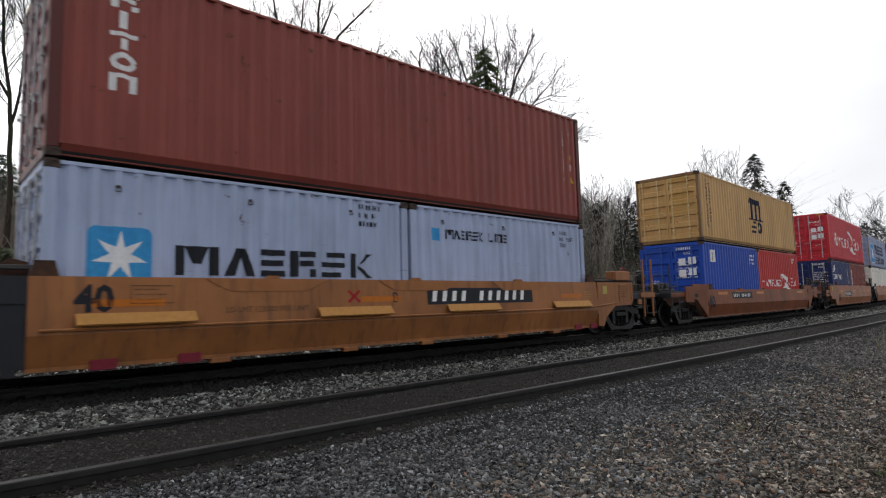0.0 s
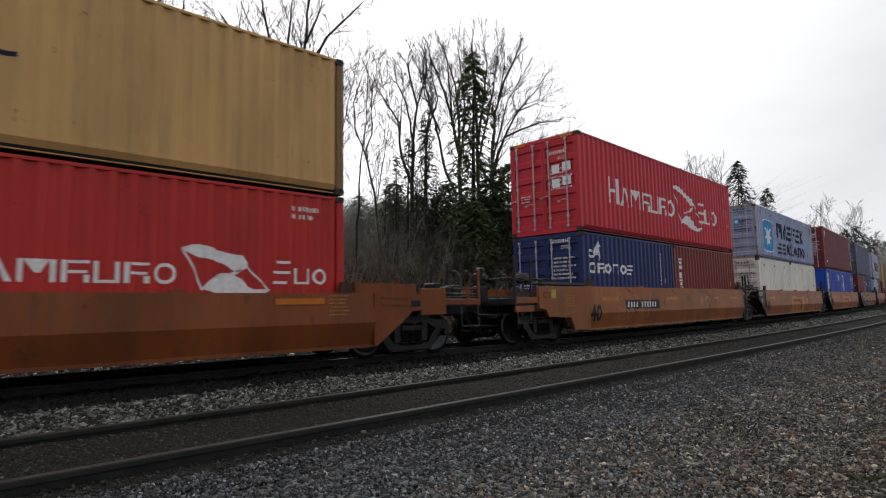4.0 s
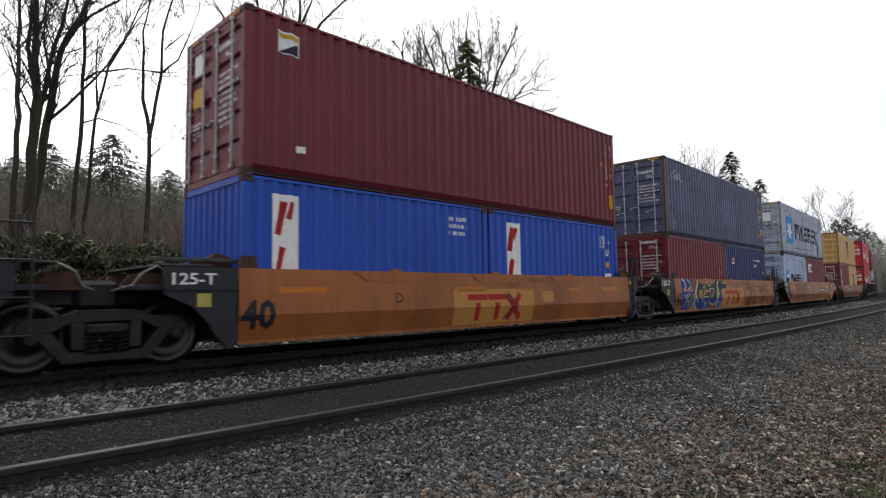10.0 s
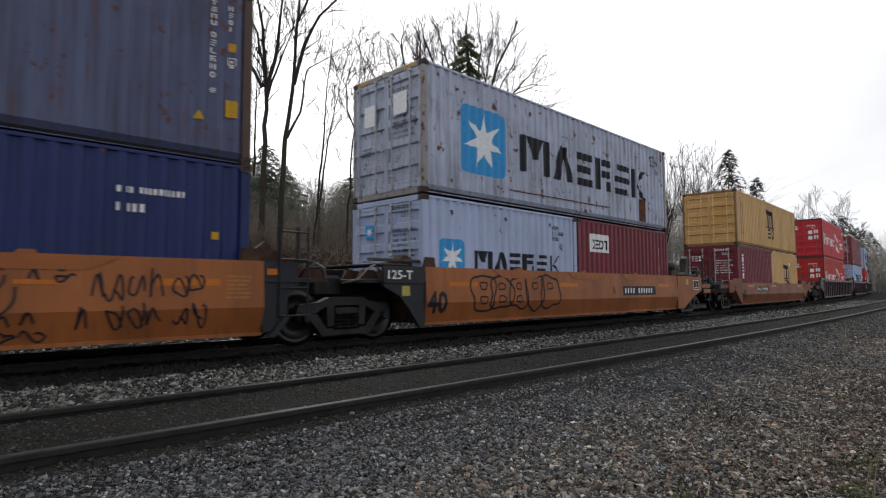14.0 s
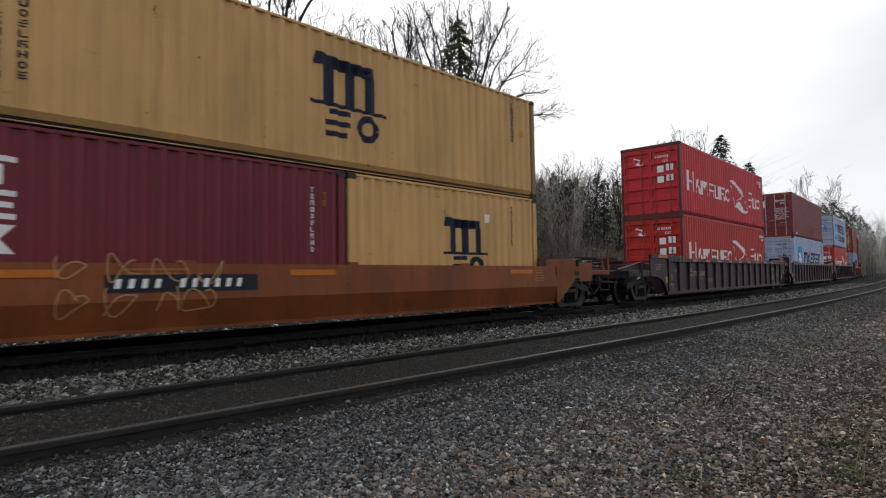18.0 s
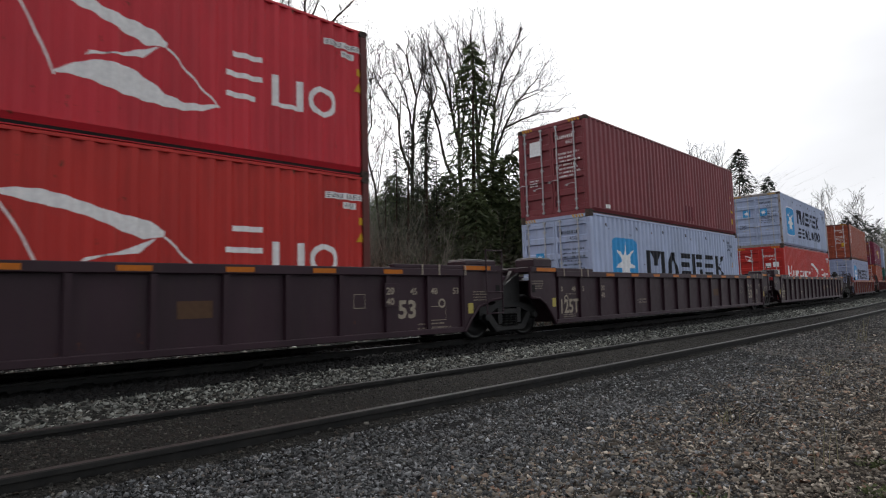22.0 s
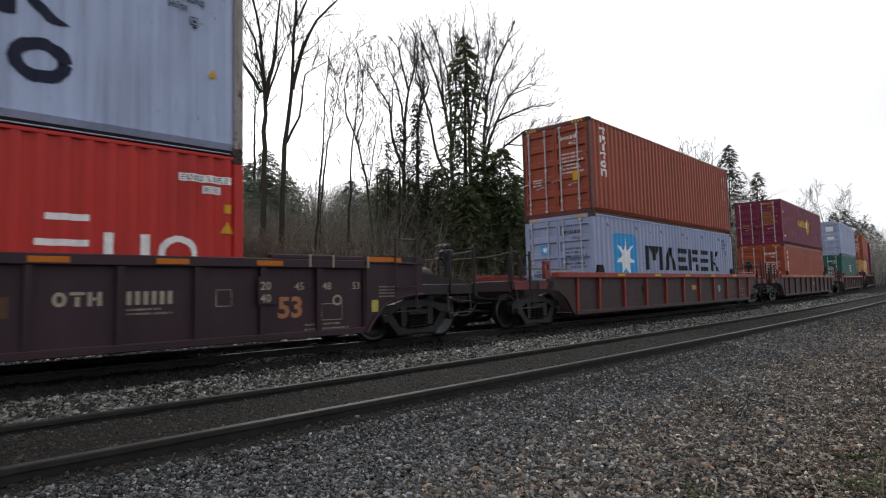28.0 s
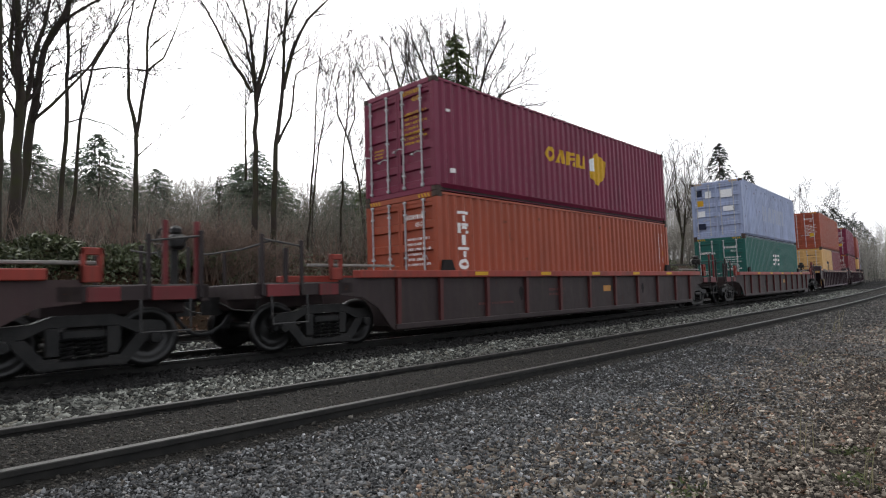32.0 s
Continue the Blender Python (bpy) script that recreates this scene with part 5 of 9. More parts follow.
def ochre_well(label, mat, left, right, number=None, letter="", lower_z=0.39, patched=True, extra=None, truck_r=0.42, num40=(-0.12, 0.48), num_size=0.42, letter_x=3.0, panel_z=(0.76, 1.04), gear="tank"):
    """Ochre 40-foot well wagon. left, right: 'joint' (shared truck), 'end' (own truck and platform) or 'single'."""
    c = thing("well_wagon", label, "railway wagon", "wagons of the train")
    x0, x1 = -0.15, 12.34
    single = left == "single"
    top = 1.21 if single else TOP
    xs0, xs1 = (-0.5, 12.7) if single else (x0, x1)
    mesh = shared(("ochre_side", xs0, xs1), lambda: ochre_side(xs0, xs1, top))
    part("side_plate", mesh, mat, c)
    part("side_plate", mesh, mat, c, at=pose(xs0 + xs1, 0, 0, 0, 0, 180))
    well_floor(c, x0 + 0.1, x1 - 0.1, lower_z, mat)
    for x in (x0 - 0.06, x1 - 0.02):
        part("bulkhead", MB().box(x, -1.27, 0.3, x + 0.08, 1.27, top - 0.06, 0.01), RUSTY_DARK, c)
    # ends
    for side, x_in, s in ((left, x0, -1), (right, x1, 1)):
        if side == "joint":
            articulated_end(c, x_in, 6.096 + s * 7.95, TOP, BLACK_CAR)
            if s > 0:
                part("side_ladder", grab_ladder(12.62, 13.13, 0.5, 2.02, -1.47), BLACK_CAR, c)
                flat_marks(c, [rect(12.4, 1.2, 12.58, 1.3)], ORANGE_MARK, -1.442, "reflector")
            else:
                flat_marks(c, glyphs("125-T", 0.165, -1.2, 1.165, squeeze=1.2, bold=0.016), STEEL_WHITE, -1.442, "lettering", "white capacity lettering")
                flat_marks(c, [rect(-0.79, 0.83, -0.58, 1.03)], PALE_YELLOW, -1.442, "inspection_plate")
                truck(c, -1.87, 0.46)
        else:
            ochre_end(c, s, mat, side, top, truck_r, gear)
    # top furniture
    for x in (0.02, 12.12):
        locking_pedestal(c, x, mat, top)
    for x in (3.1, 6.1, 9.2):
        part("guide_block", shared("guide_block", lambda: MB().prism([(-0.12, 0), (-0.08, 0.05), (0.08, 0.05), (0.12, 0)], -0.06, 0.06)), mat, c, at=Matrix.Translation((x, -1.36, top)))
    if right == "joint" or left == "joint":
        for x in (2.0, 5.15, 8.2):
            if letter != "B" or patched or x > 0:
                part("flare_plate", shared("flare_plate", lambda: MB().prism([(0, TOP - 0.01), (2.05, TOP - 0.01), (1.68, TOP - 0.2), (0.38, TOP - 0.2)], -1.462, -1.45)), mat, c, at=Matrix.Translation((x, 0, 0)))
    # painted marks on the near side
    flat_marks(c, glyphs("40", num_size, *num40, squeeze=0.95, bold=0.035), INK, 0, "lettering", "black wagon-length numeral", plate_y)
    for x in (0.53, 4.75, 10.72):
        flat_marks(c, [rect(x, 1.02, x + 0.91, 1.12)], ORANGE_MARK, 0, "reflector", "orange reflective strip", plate_y)
    if letter:
        flat_marks(c, glyphs(letter, 0.19, letter_x, panel_z[0] + 0.06), INK, 0, "lettering", "", plate_y)
    if number:
        x, w = number
        flat_marks(c, [rect(x, panel_z[0], x + w, panel_z[1])], INK, 0, "number_panel", "black number panel", plate_y)
        flat_marks(c, slanted([rect(q, panel_z[0] + 0.06, q + (w - 0.3) / 11 * 0.42, panel_z[1] - 0.06) for q in (x + 0.1 + (w - 0.3) / 11 * k for k in range(11)) if abs(q - x - 0.1 - (w - 0.3) / 11 * 4) > 0.01], panel_z[0]), STEEL_WHITE, 0, "number_marking", "white number bars", lambda z: plate_y(z) - 0.004)
    if patched:
        flat_marks(c, [rect(4.62, 0.3, 7.46, 1.08)], OCHRE_PATCH, 0, "paint_patch", "", plate_y)
        flat_marks(c, mark_row("tt", 5.05, 0.38, 1.34, 0.58, 0.24, 0.04, 0.16) + ribbon([(6.42, 0.38), (6.9, 0.96)], 0.16) + ribbon([(6.4, 0.96), (6.62, 0.68)], 0.16) + ribbon([(6.7, 0.6), (6.92, 0.38)], 0.16), RED_MARK, 0, "logo", "red brand mark", lambda z: plate_y(z) - 0.004)
        flat_marks(c, ribbon([(6.3, 0.97), (6.66, 0.68), (6.3, 0.38)], 0.04) + ribbon([(6.46, 0.97), (6.8, 0.68), (6.46, 0.38)], 0.045), INK_BROWN, 0, "logo", "dark chevrons", lambda z: plate_y(z) - 0.008)
        flat_marks(c, [rect(7.83, 0.74, 8.3, 1.02)], OCHRE_PATCH, 0, "paint_patch", "", plate_y)
        flat_marks(c, bars(7.27, 1.3, 0.95, 2, 0.055, 0.03) + bars(9.1, 1.27, 0.3, 2, 0.055, 0.03) + bars(5.3, 1.26, 0.55, 1, 0.06, 0.06), INK_SOFT, 0, "small_print", "", plate_y)
        for x in (6.99, 9.07):
            flat_marks(c, [rect(x, 1.03, x + 0.51, 1.09)], ORANGE_MARK, 0, "reflector", "orange reflective strip", plate_y)
    flat_marks(c, bars(11.72, 1.15, 0.46, 6, 0.065, 0.03) + bars(2.2, top - 0.1, 1.0, 2, 0.06, 0.025), OCHRE_PATCH, 0, "small_print", "", plate_y)
    if extra:
        extra(c)
    return c


def ribbed_well(label, left, right, style, mark=None, rib_mat=None, skin=None):
    """Ribbed well wagon. style 'brown': 53-foot articulated unit; style 'red': single wagon with a red top chord."""
    c = thing("ribbed_well_wagon", label, "railway wagon", "wagons of the train")
    brown = style == "brown"
    top = 1.55 if brown else 1.38
    body, chord = (BROWN_CAR, BROWN_CAR) if brown else (skin or GREY_CAR, RED_CAR)
    x0, x1 = (-2.2, 14.4) if brown else (-1.45, 13.65)
    for at in (None, pose(x0 + x1, 0, 0, 0, 0, 180)):
        part("side_plate", shared(("rib_plate", style), lambda: MB().box(x0, -1.37, 0.28, x1, -1.34, top - 0.14).box(x0, -1.44, 0.22, x1, -1.26, 0.33, 0.012)), body, c, at=at)
        part("top_chord", shared(("top_chord", style), lambda: MB().box(x0 - (0.9 if not brown else 0), -1.475, top - 0.15, x1 + (0.9 if not brown else 0), -1.25, top, 0.012)), chord, c, at=at)
    xs = [-2.1 + 1.034 * i for i in range(17)] if brown else [-1.4] + [-0.2 + 1.545 * i for i in range(9)] + [13.5]
    for x in xs:
        rm = (rib_mat or RIB_RED) if not brown else body
        part("side_rib", shared(("side_rib", style), lambda: MB().prism([(-1.455, top - 0.14), (-1.34, top - 0.14), (-1.34, 0.3), (-1.43, 0.3)], 0, 0.09, "x")), rm, c, at=Matrix.Translation((x, 0, 0)))
        part("side_rib", shared(("side_rib", style), None), rm, c, at=pose(x + 0.09, 0, 0, 0, 0, 180))
    well_floor(c, x0 + 0.2, x1 - 0.2, 0.39 if brown else 0.28, body)
    for x in (x0, x1 - 0.08):
        part("bulkhead", MB().box(x, -1.25, 0.3, x + 0.08, 1.25, top - 0.2, 0.01), body, c)
    for side, x_in, s in ((left, x0, -1), (right, x1, 1)):
        if brown:
            lift = 0.09
            w = 1.45 if side != "joint" else 1.06 if s < 0 else 1.28
            arch = [(x_in + s * w, 0.9), (x_in + s * w * 0.7, 0.87), (x_in + s * 0.5, 0.74), (x_in + s * 0.25, 0.48), (x_in + s * 0.05, 0.22), (x_in, 0.22)]
            poly = [(x_in, top + lift), (x_in + s * w, top + lift)] + arch
            poly = poly if s > 0 else poly[::-1]
            both_sides("end_cheek", poly, 1.36, 1.42, body, c)
            if side == "joint":
                part("end_cap", MB().box(min(x_in, x_in + s * w), -1.46, top + lift - 0.13, max(x_in, x_in + s * w), 1.46, top + lift + 0.0, 0.012), body, c)
            else:
                both_sides("end_cap", [(x_in, top + lift - 0.13), (x_in, top + lift), (x_in + s * 1.45, top + lift - 0.02), (x_in + s * 1.45, top + lift - 0.13)][::-s], 1.36, 1.46, body, c)
                both_sides("sloping_beam", [(x_in + s * 1.3, 1.4), (x_in + s * 3.2, 1.14), (x_in + s * 3.2, 1.0), (x_in + s * 1.3, 1.1)][::s], 1.0, 1.12, DARK_MAROON, c)
            pts = [(q[0], -1.44, q[1]) for q in arch[:-1]]
            part("arch_rim", MB().tube(pts, 0.03, 6), body, c)
            if side == "joint":
                both_sides("end_frame", [(x_in + s * w, 1.5), (x_in + s * (w + 0.2), 1.42), (x_in + s * 2.0, 1.0), (x_in + s * 2.0, 0.8), (x_in + s * w, 0.84)][::s], 0.95, 1.08, TRUCK_IRON, c)
                part("draft_beam", MB().box(min(x_in + s * w, x_in + s * 2.0), -0.5, 0.8, max(x_in + s * w, x_in + s * 2.0), 0.5, 1.25, 0.03), TRUCK_IRON, c)
                a, b = sorted((x_in + s * 0.12, x_in + s * (w - 0.16)))
                up = top + lift + (0.2 if s < 0 else 0.1)
                for q in (-1.0, 1.0):
                    y = sorted((q * 1.42, q * 0.85))
                    block = part("end_block", MB().box(a, y[0], top + lift, b, y[1], up, 0.02), body, c)
                    part("cover_plate", MB().box(a + 0.03, y[0] + 0.03, up, b - 0.03, y[1] - 0.03, up + 0.03, 0.008), GREY_POLE, block, "pale grey cover plate")
                part("cross_deck", MB().box(min(x_in + s * (w + 0.04), x_in + s * 1.95), -0.8, 1.58, max(x_in + s * (w + 0.04), x_in + s * 1.95), 0.8, 1.61, 0.008), GREY_POLE, c)
                for y in (-1.0, 0.9):
                    part("sloping_bracket", MB().prism([(x_in + s * (w + 0.02), 1.5), (x_in + s * (w + 0.16), 1.56), (x_in + s * (w + 0.5), 1.2), (x_in + s * (w + 0.3), 1.12)][::s], y, y + 0.1), DARK_MAROON, c)
                # thin dark sheet on the cheek: the pocket's inner shade as colour
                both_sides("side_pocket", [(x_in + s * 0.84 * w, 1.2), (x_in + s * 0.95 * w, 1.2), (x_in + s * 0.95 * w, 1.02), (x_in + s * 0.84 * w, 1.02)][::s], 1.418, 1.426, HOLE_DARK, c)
                if s < 0:
                    truck(c, -3.72, 0.48, 1.83)
            else:
                xo = 17.5 if s > 0 else -5.3
                end_platform(c, x_in + s * 1.3, xo, DARK_MAROON, 1.1, 0.9, brake=s > 0, posts=s > 0)
                if s > 0:
                    part("brake_reservoir", MB().tube([(x, -0.7, 1.27) for x in (16.26, 16.3, 16.36, 16.44, 16.58, 16.66, 16.72, 16.76)], [0.03, 0.11, 0.17, 0.21, 0.21, 0.17, 0.11, 0.03], 14), DARK_MAROON, c, "round-ended air tank", smooth=True)
                else:
                    part("sill_step", MB().tube([(-4.35, -1.43, 1.4), (-4.35, -1.45, 0.52), (-4.95, -1.45, 0.52), (-4.95, -1.43, 1.0)], 0.016, 6), GREY_DARK, c)
                    part("grab_post", MB().box(-4.38, -1.44, 1.0, -4.32, -1.39, 1.42, 0.008), DARK_MAROON, c)
                coupler(c, xo, s)
                truck(c, 15.97 if s > 0 else -3.78, 0.44)
            if s > 0:
                part("side_ladder", grab_ladder(15.1, 15.62, 0.55, 2.0, -1.5), body, c)
            a = min(x_in, x_in + s * 0.9) + 0.05
            flat_marks(c, [rect(a, top + lift - 0.11, a + 0.82, top + lift - 0.02)], ORANGE_MARK, -1.46, "reflector")
        else:
            both_sides("end_cheek", [(x_in, top - 0.14), (x_in + s * 1.3, top - 0.14), (x_in + s * 1.3, 0.93), (x_in + s * 0.8, 0.88), (x_in + s * 0.42, 0.66), (x_in + s * 0.12, 0.3), (x_in, 0.2)][::s], 1.35, 1.4, body, c)
            xo = 16.6 if s > 0 else -4.4
            end_platform(c, x_in + s * 1.0, xo, GREY_CAR, 1.16, 0.92, brake=s > 0, rail_mat=DARK_MAROON)
            for q0, q1, zz in ((1.35, 1.75, 1.0), (2.15, 2.75, 1.0)):
                a, b = sorted((x_in + s * q0, x_in + s * q1))
                part("red_plate", MB().box(a, -1.425, zz - 0.06, b, -1.4, zz + 0.14, 0.008), DULL_RED, c, "worn red end plate")
            coupler(c, xo, s)
            truck(c, 15.04 if s > 0 else -2.85, 0.41)
            for q in (2.35, 2.8):
                part("end_post", MB().box(x_in + s * q - 0.035, -1.36, 1.1, x_in + s * q + 0.035, -1.29, 2.1 if s > 0 else 1.75, 0.01), DULL_RED if s > 0 else DARK_MAROON, c, "tall end post")
            g = x_in + s * 1.4
            part("corner_guide", MB().box(g - 0.13, -1.46, 1.2, g - 0.07, -1.38, 1.66, 0.01).box(g + 0.07, -1.46, 1.2, g + 0.13, -1.38, 1.66, 0.01)
                 .box(g - 0.13, -1.46, 1.56, g + 0.13, -1.38, 1.66, 0.01).box(g - 0.13, -1.46, 1.2, g + 0.13, -1.38, 1.42, 0.01), RED_CAR, c, "red upright guide with a slot")
            part("walk_rod", MB().box(min(x_in, x_in + s * 1.3) - 0.5, -1.2, 1.45, max(x_in, x_in + s * 1.3) + 0.2, -1.1, 1.5, 0.01), GREY_POLE, c)
            part("latch_box", MB().prism([(x_in - s * 1.7 - 0.2, top), (x_in - s * 1.7 - 0.14, top + 0.24), (x_in - s * 1.7 + 0.1, top + 0.24), (x_in - s * 1.7 + 0.2, top)], -1.3, -1.22), HOLE_DARK, c)
    ys = -1.44 if brown else -1.475
    if brown:
        for i in range(9):
            part("reflector", shared("reflector_strip", lambda: MB().box(0, -0.006, 0, 0.45, 0, 0.08)), ORANGE_MARK, c, at=Matrix.Translation((0.3 + i * 1.5, -1.475, top - 0.12)))
        pn = -1.37
        for x, tx in ((-1.93, "53"), (-1.32, "48"), (-0.88, "45"), (13.08, "45"), (13.62, "48"), (14.24, "53")):
            flat_marks(c, glyphs(tx, 0.125, x - 0.06, 1.03, bold=0.012), STEEL_DIM, pn, "lettering")
        for x in (0.02, 12.4):
            part("mark_plate", MB().box(x - 0.07, -1.46, 0.8, x + 0.25, -1.44, 1.25, 0.006), body, c)
            flat_marks(c, glyphs("20", 0.13, x - 0.04, 1.04, bold=0.015) + glyphs("40", 0.13, x - 0.04, 0.84, bold=0.015), STEEL_DIM, -1.46, "lettering")
        flat_marks(c, glyphs("125T" if left == "joint" else "", 0.34, -2.0, 0.48, squeeze=0.9, bold=0.025) if left == "joint" else bars(-1.95, 0.56, 0.6, 2, 0.09, 0.05), STEEL_DIM, pn, "lettering", "pale capacity lettering")
        flat_marks(c, glyphs("53", 0.33, 12.7, 0.58, bold=0.03), RUST_PRINT if mark and mark > 2 else STEEL_DIM, pn, "lettering", "pale wagon-length numeral")
        flat_marks(c, bars(13.2, 0.42, 0.9, 2, 0.08, 0.03), STEEL_DIM, pn, "small_print")
        for x, z in ((14.58, 0.6), (-2.37, 0.65)):
            flat_marks(c, [rect(x, z, x + 0.15, z + 0.22)], PALE_YELLOW, -1.42, "inspection_plate")
        for x, z, w, h in ((11.69, 0.8, 0.24, 0.25), (13.54, 0.5, 0.42, 0.28)):
            flat_marks(c, ribbon([(x, z), (x + w, z), (x + w, z + h), (x, z + h), (x, z)], 0.012), STEEL_DIM, pn, "small_print")
        flat_marks(c, bars(-3.2, 1.28, 0.5, 4, 0.06, 0.025) + bars(14.75, 1.05, 0.45, 4, 0.06, 0.025) + bars(-1.75, 0.95, 0.5, 1, 0.05, 0.02) + bars(-1.9, 0.42, 0.6, 2, 0.05, 0.02), STEEL_DIM, -1.42, "small_print")
        for x0_, x1_ in ((-2.2, -0.4), (12.56, 14.4)):
            part("coaming", MB().box(x0_, -1.46, top, x1_, -1.3, top + 0.075, 0.01), body, c)
            part("coaming", MB().box(x0_, 1.3, top, x1_, 1.46, top + 0.075, 0.01), body, c)
        for x in (-1.89, -1.05, -0.72, 13.24, 13.7, 14.45):
            part("white_strap", shared("white_strap", lambda: MB().box(0, -0.012, 0, 0.035, 0, 0.22, 0.004)), STEEL_DIM, c, "pale strap over the chord", at=Matrix.Translation((x, -1.476, top - 0.14)))
        if mark:
            if mark > 2:
                flat_marks(c, mark_row("on", mark - 1.25, 0.8, 0.75, 0.26, 0.24), STEEL_DIM, pn, "lettering", "pale owner mark")
            flat_marks(c, mark_row("oth", mark, 0.86, 0.6, 0.19, 0.26) + [rect(mark + 0.87 + 0.108 * k, 0.86, mark + 0.93 + 0.108 * k, 1.05) for k in range(6)] + bars(mark + 0.87, 0.78, 0.62, 2, 0.06, 0.03), STEEL_DIM, pn, "number_marking", "pale owner and number bars")
        flat_marks(c, bars(2.32, 0.7, 0.62, 2, 0.08, 0.05), STEEL_DIM, pn, "small_print")
        flat_marks(c, [rect(8.62, 0.74, 9.14, 1.0)], flat_paint("brown_patch", lin(96, 70, 50)), pn, "paint_patch")
        for x in (-1.66, 13.86):
            flat_marks(c, ribbon([(x + 0.08 * math.cos(a), 0.84 + 0.08 * math.sin(a)) for a in np.linspace(0, math.tau, 15)], 0.035), STEEL_DIM, pn, "stencil_ring")
    else:
        for i in range(5):
            part("reflector", shared("reflector_strip", lambda: MB().box(0, -0.006, 0, 0.45, 0, 0.08)), YELLOW, c, at=Matrix.Translation((0.9 + i * 2.6, -1.477, top - 0.11)))
        if skin:
            part("round_plate", MB().lathe([(0.0, -0.012), (0.13, -0.012), (0.15, 0.004)], (9.83, -1.374, 0.79), 24), PLATE_BLUE, c, "pale blue-grey round plate")
            flat_marks(c, mark_row("op", 10.78, 0.5, 0.42, 0.2, 0.26) + mark_row("poii", 11.3, 0.5, 0.66, 0.2, 0.26), flat_faint, -1.372, "lettering", "faint worn red lettering bars")
            flat_marks(c, ribbon([(12.54, 0.46), (13.06, 0.46), (13.06, 0.73), (12.54, 0.73), (12.54, 0.46)], 0.014) + [rect(12.72, 0.54, 12.74, 0.66), rect(12.84, 0.54, 12.86, 0.7)], STEEL_DIM, -1.372, "small_print", "white data frame")
            flat_marks(c, bars(13.2, 1.32, 0.5, 1, 0.05, 0.05), STEEL_DIM, -1.477, "small_print")
        for x in (2.75,) if skin else (2.75, 9.55):
            # no cut-out: a near-black oval sheet paints the darkness inside the hole
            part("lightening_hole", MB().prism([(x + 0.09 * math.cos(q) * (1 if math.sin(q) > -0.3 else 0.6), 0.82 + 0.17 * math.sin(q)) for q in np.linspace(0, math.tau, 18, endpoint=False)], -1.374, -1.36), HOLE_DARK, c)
        flat_marks(c, bars(4.0, 0.86, 0.9, 2, 0.12, 0.06) + bars(1.1, 0.6, 1.4, 1, 0.1, 0.05), flat_faint, -1.37, "small_print")
        flat_marks(c, [rect(6.9, 0.78, 7.35, 0.95)], OCHRE_PATCH, -1.37, "data_plate")
    return c


DARK_MAROON = paint("dark_maroon_end_paint", lin(40, 29, 31), 0.3, 0.8, 0.6, 0.3)
DARK_IRON = dull_metal("dark_brown_tank_steel", lin(36, 31, 30), lin(58, 50, 47), 0.6, 0.2, 5)
BRAKE_RED = paint("faded_red_brake_wheel", lin(150, 60, 58), 0.3, 0.5)
INK_BROWN = flat_paint("brown_black_print", lin(70, 50, 34))
RIB_RED = paint("wagon_worn_red_rib_paint", lin(92, 44, 44), 0.5, 1.0, 0.65, 0.4)
PALE_YELLOW = flat_paint("pale_yellow_plate", lin(196, 180, 96))
RUST_PRINT = flat_paint("rust_stained_lettering", lin(178, 122, 84))
STEEL_DIM = flat_paint("dim_cream_lettering", lin(176, 164, 146))
PLATE_BLUE = dull_metal("pale_round_plate", lin(120, 132, 158), lin(160, 170, 190), 0.5, 0.2, 7)
flat_faint = flat_paint("faint_red_lettering", lin(112, 62, 60))


# ---- the train: wagons and their containers ----
STD, HC, FORTY, TWENTY = 2.591, 2.896, 12.192, 6.058
FLOOR = 0.39


def ride(ob, offset, x=0.0, z=0.0):
    MOVERS.append((ob, offset, Matrix.Translation((x, 0, z))))
    return ob


def star_brand(length, z_low):
    """Blue star panel and dark letter bars of the grey containers."""
    k = length / FORTY
    w = 1.53 * k if length > 7 else 0.82
    zc = z_low
    x = 1.26 if length > 7 else 0.51
    tx, tw, th = (3.5, 7.2, 0.82) if length > 7 else (1.64, 3.65, 0.44)
    return star_panel(x, zc - (0.21 if length > 7 else 0.06), w, w) + [("lettering", INK, mark_row("mvepsk", tx, zc + w * 0.12, tw, th, 0.24), "dark brand letter bars")]


def two_rows(z):
    return star_panel(1.3, z + 0.05, 1.54, 1.52, 0.05) + [("lettering", INK_BLUE, mark_row("mvepsk", 3.8, z + 0.82, 6.1, 0.8, 0.24) + mark_row("sevlvno", 3.8, z, 6.15, 0.57, 0.22), "dark brand letter bars in two rows")]


def yellow_triangle(x, z, s=0.16):
    return [("warning_sign", YELLOW, [[(x, z), (x + s, z), (x + s / 2, z + s * 0.9)]], "yellow warning triangle")]


def placards():
    return [(0, STEEL_WHITE_2, [rect(0.3, 1.62, 0.56, 1.88), rect(0.66, 1.66, 0.94, 1.92), rect(0.3, 1.2, 0.56, 1.46), rect(0.66, 1.24, 0.94, 1.5)])]


def curve(pts, n=6):
    """A smooth line through a few points."""
    q = [pts[0]] + list(pts) + [pts[-1]]
    out = []
    for a, b, c, d in zip(q, q[1:], q[2:], q[3:]):
        for k in range(n):
            t = k / n
            out.append(tuple(0.5 * (2 * b[m] + (c[m] - a[m]) * t + (2 * a[m] - 5 * b[m] + 4 * c[m] - d[m]) * t * t + (3 * b[m] - a[m] - 3 * c[m] + d[m]) * t ** 3) for m in (0, 1)))
    return out + [pts[-1]]


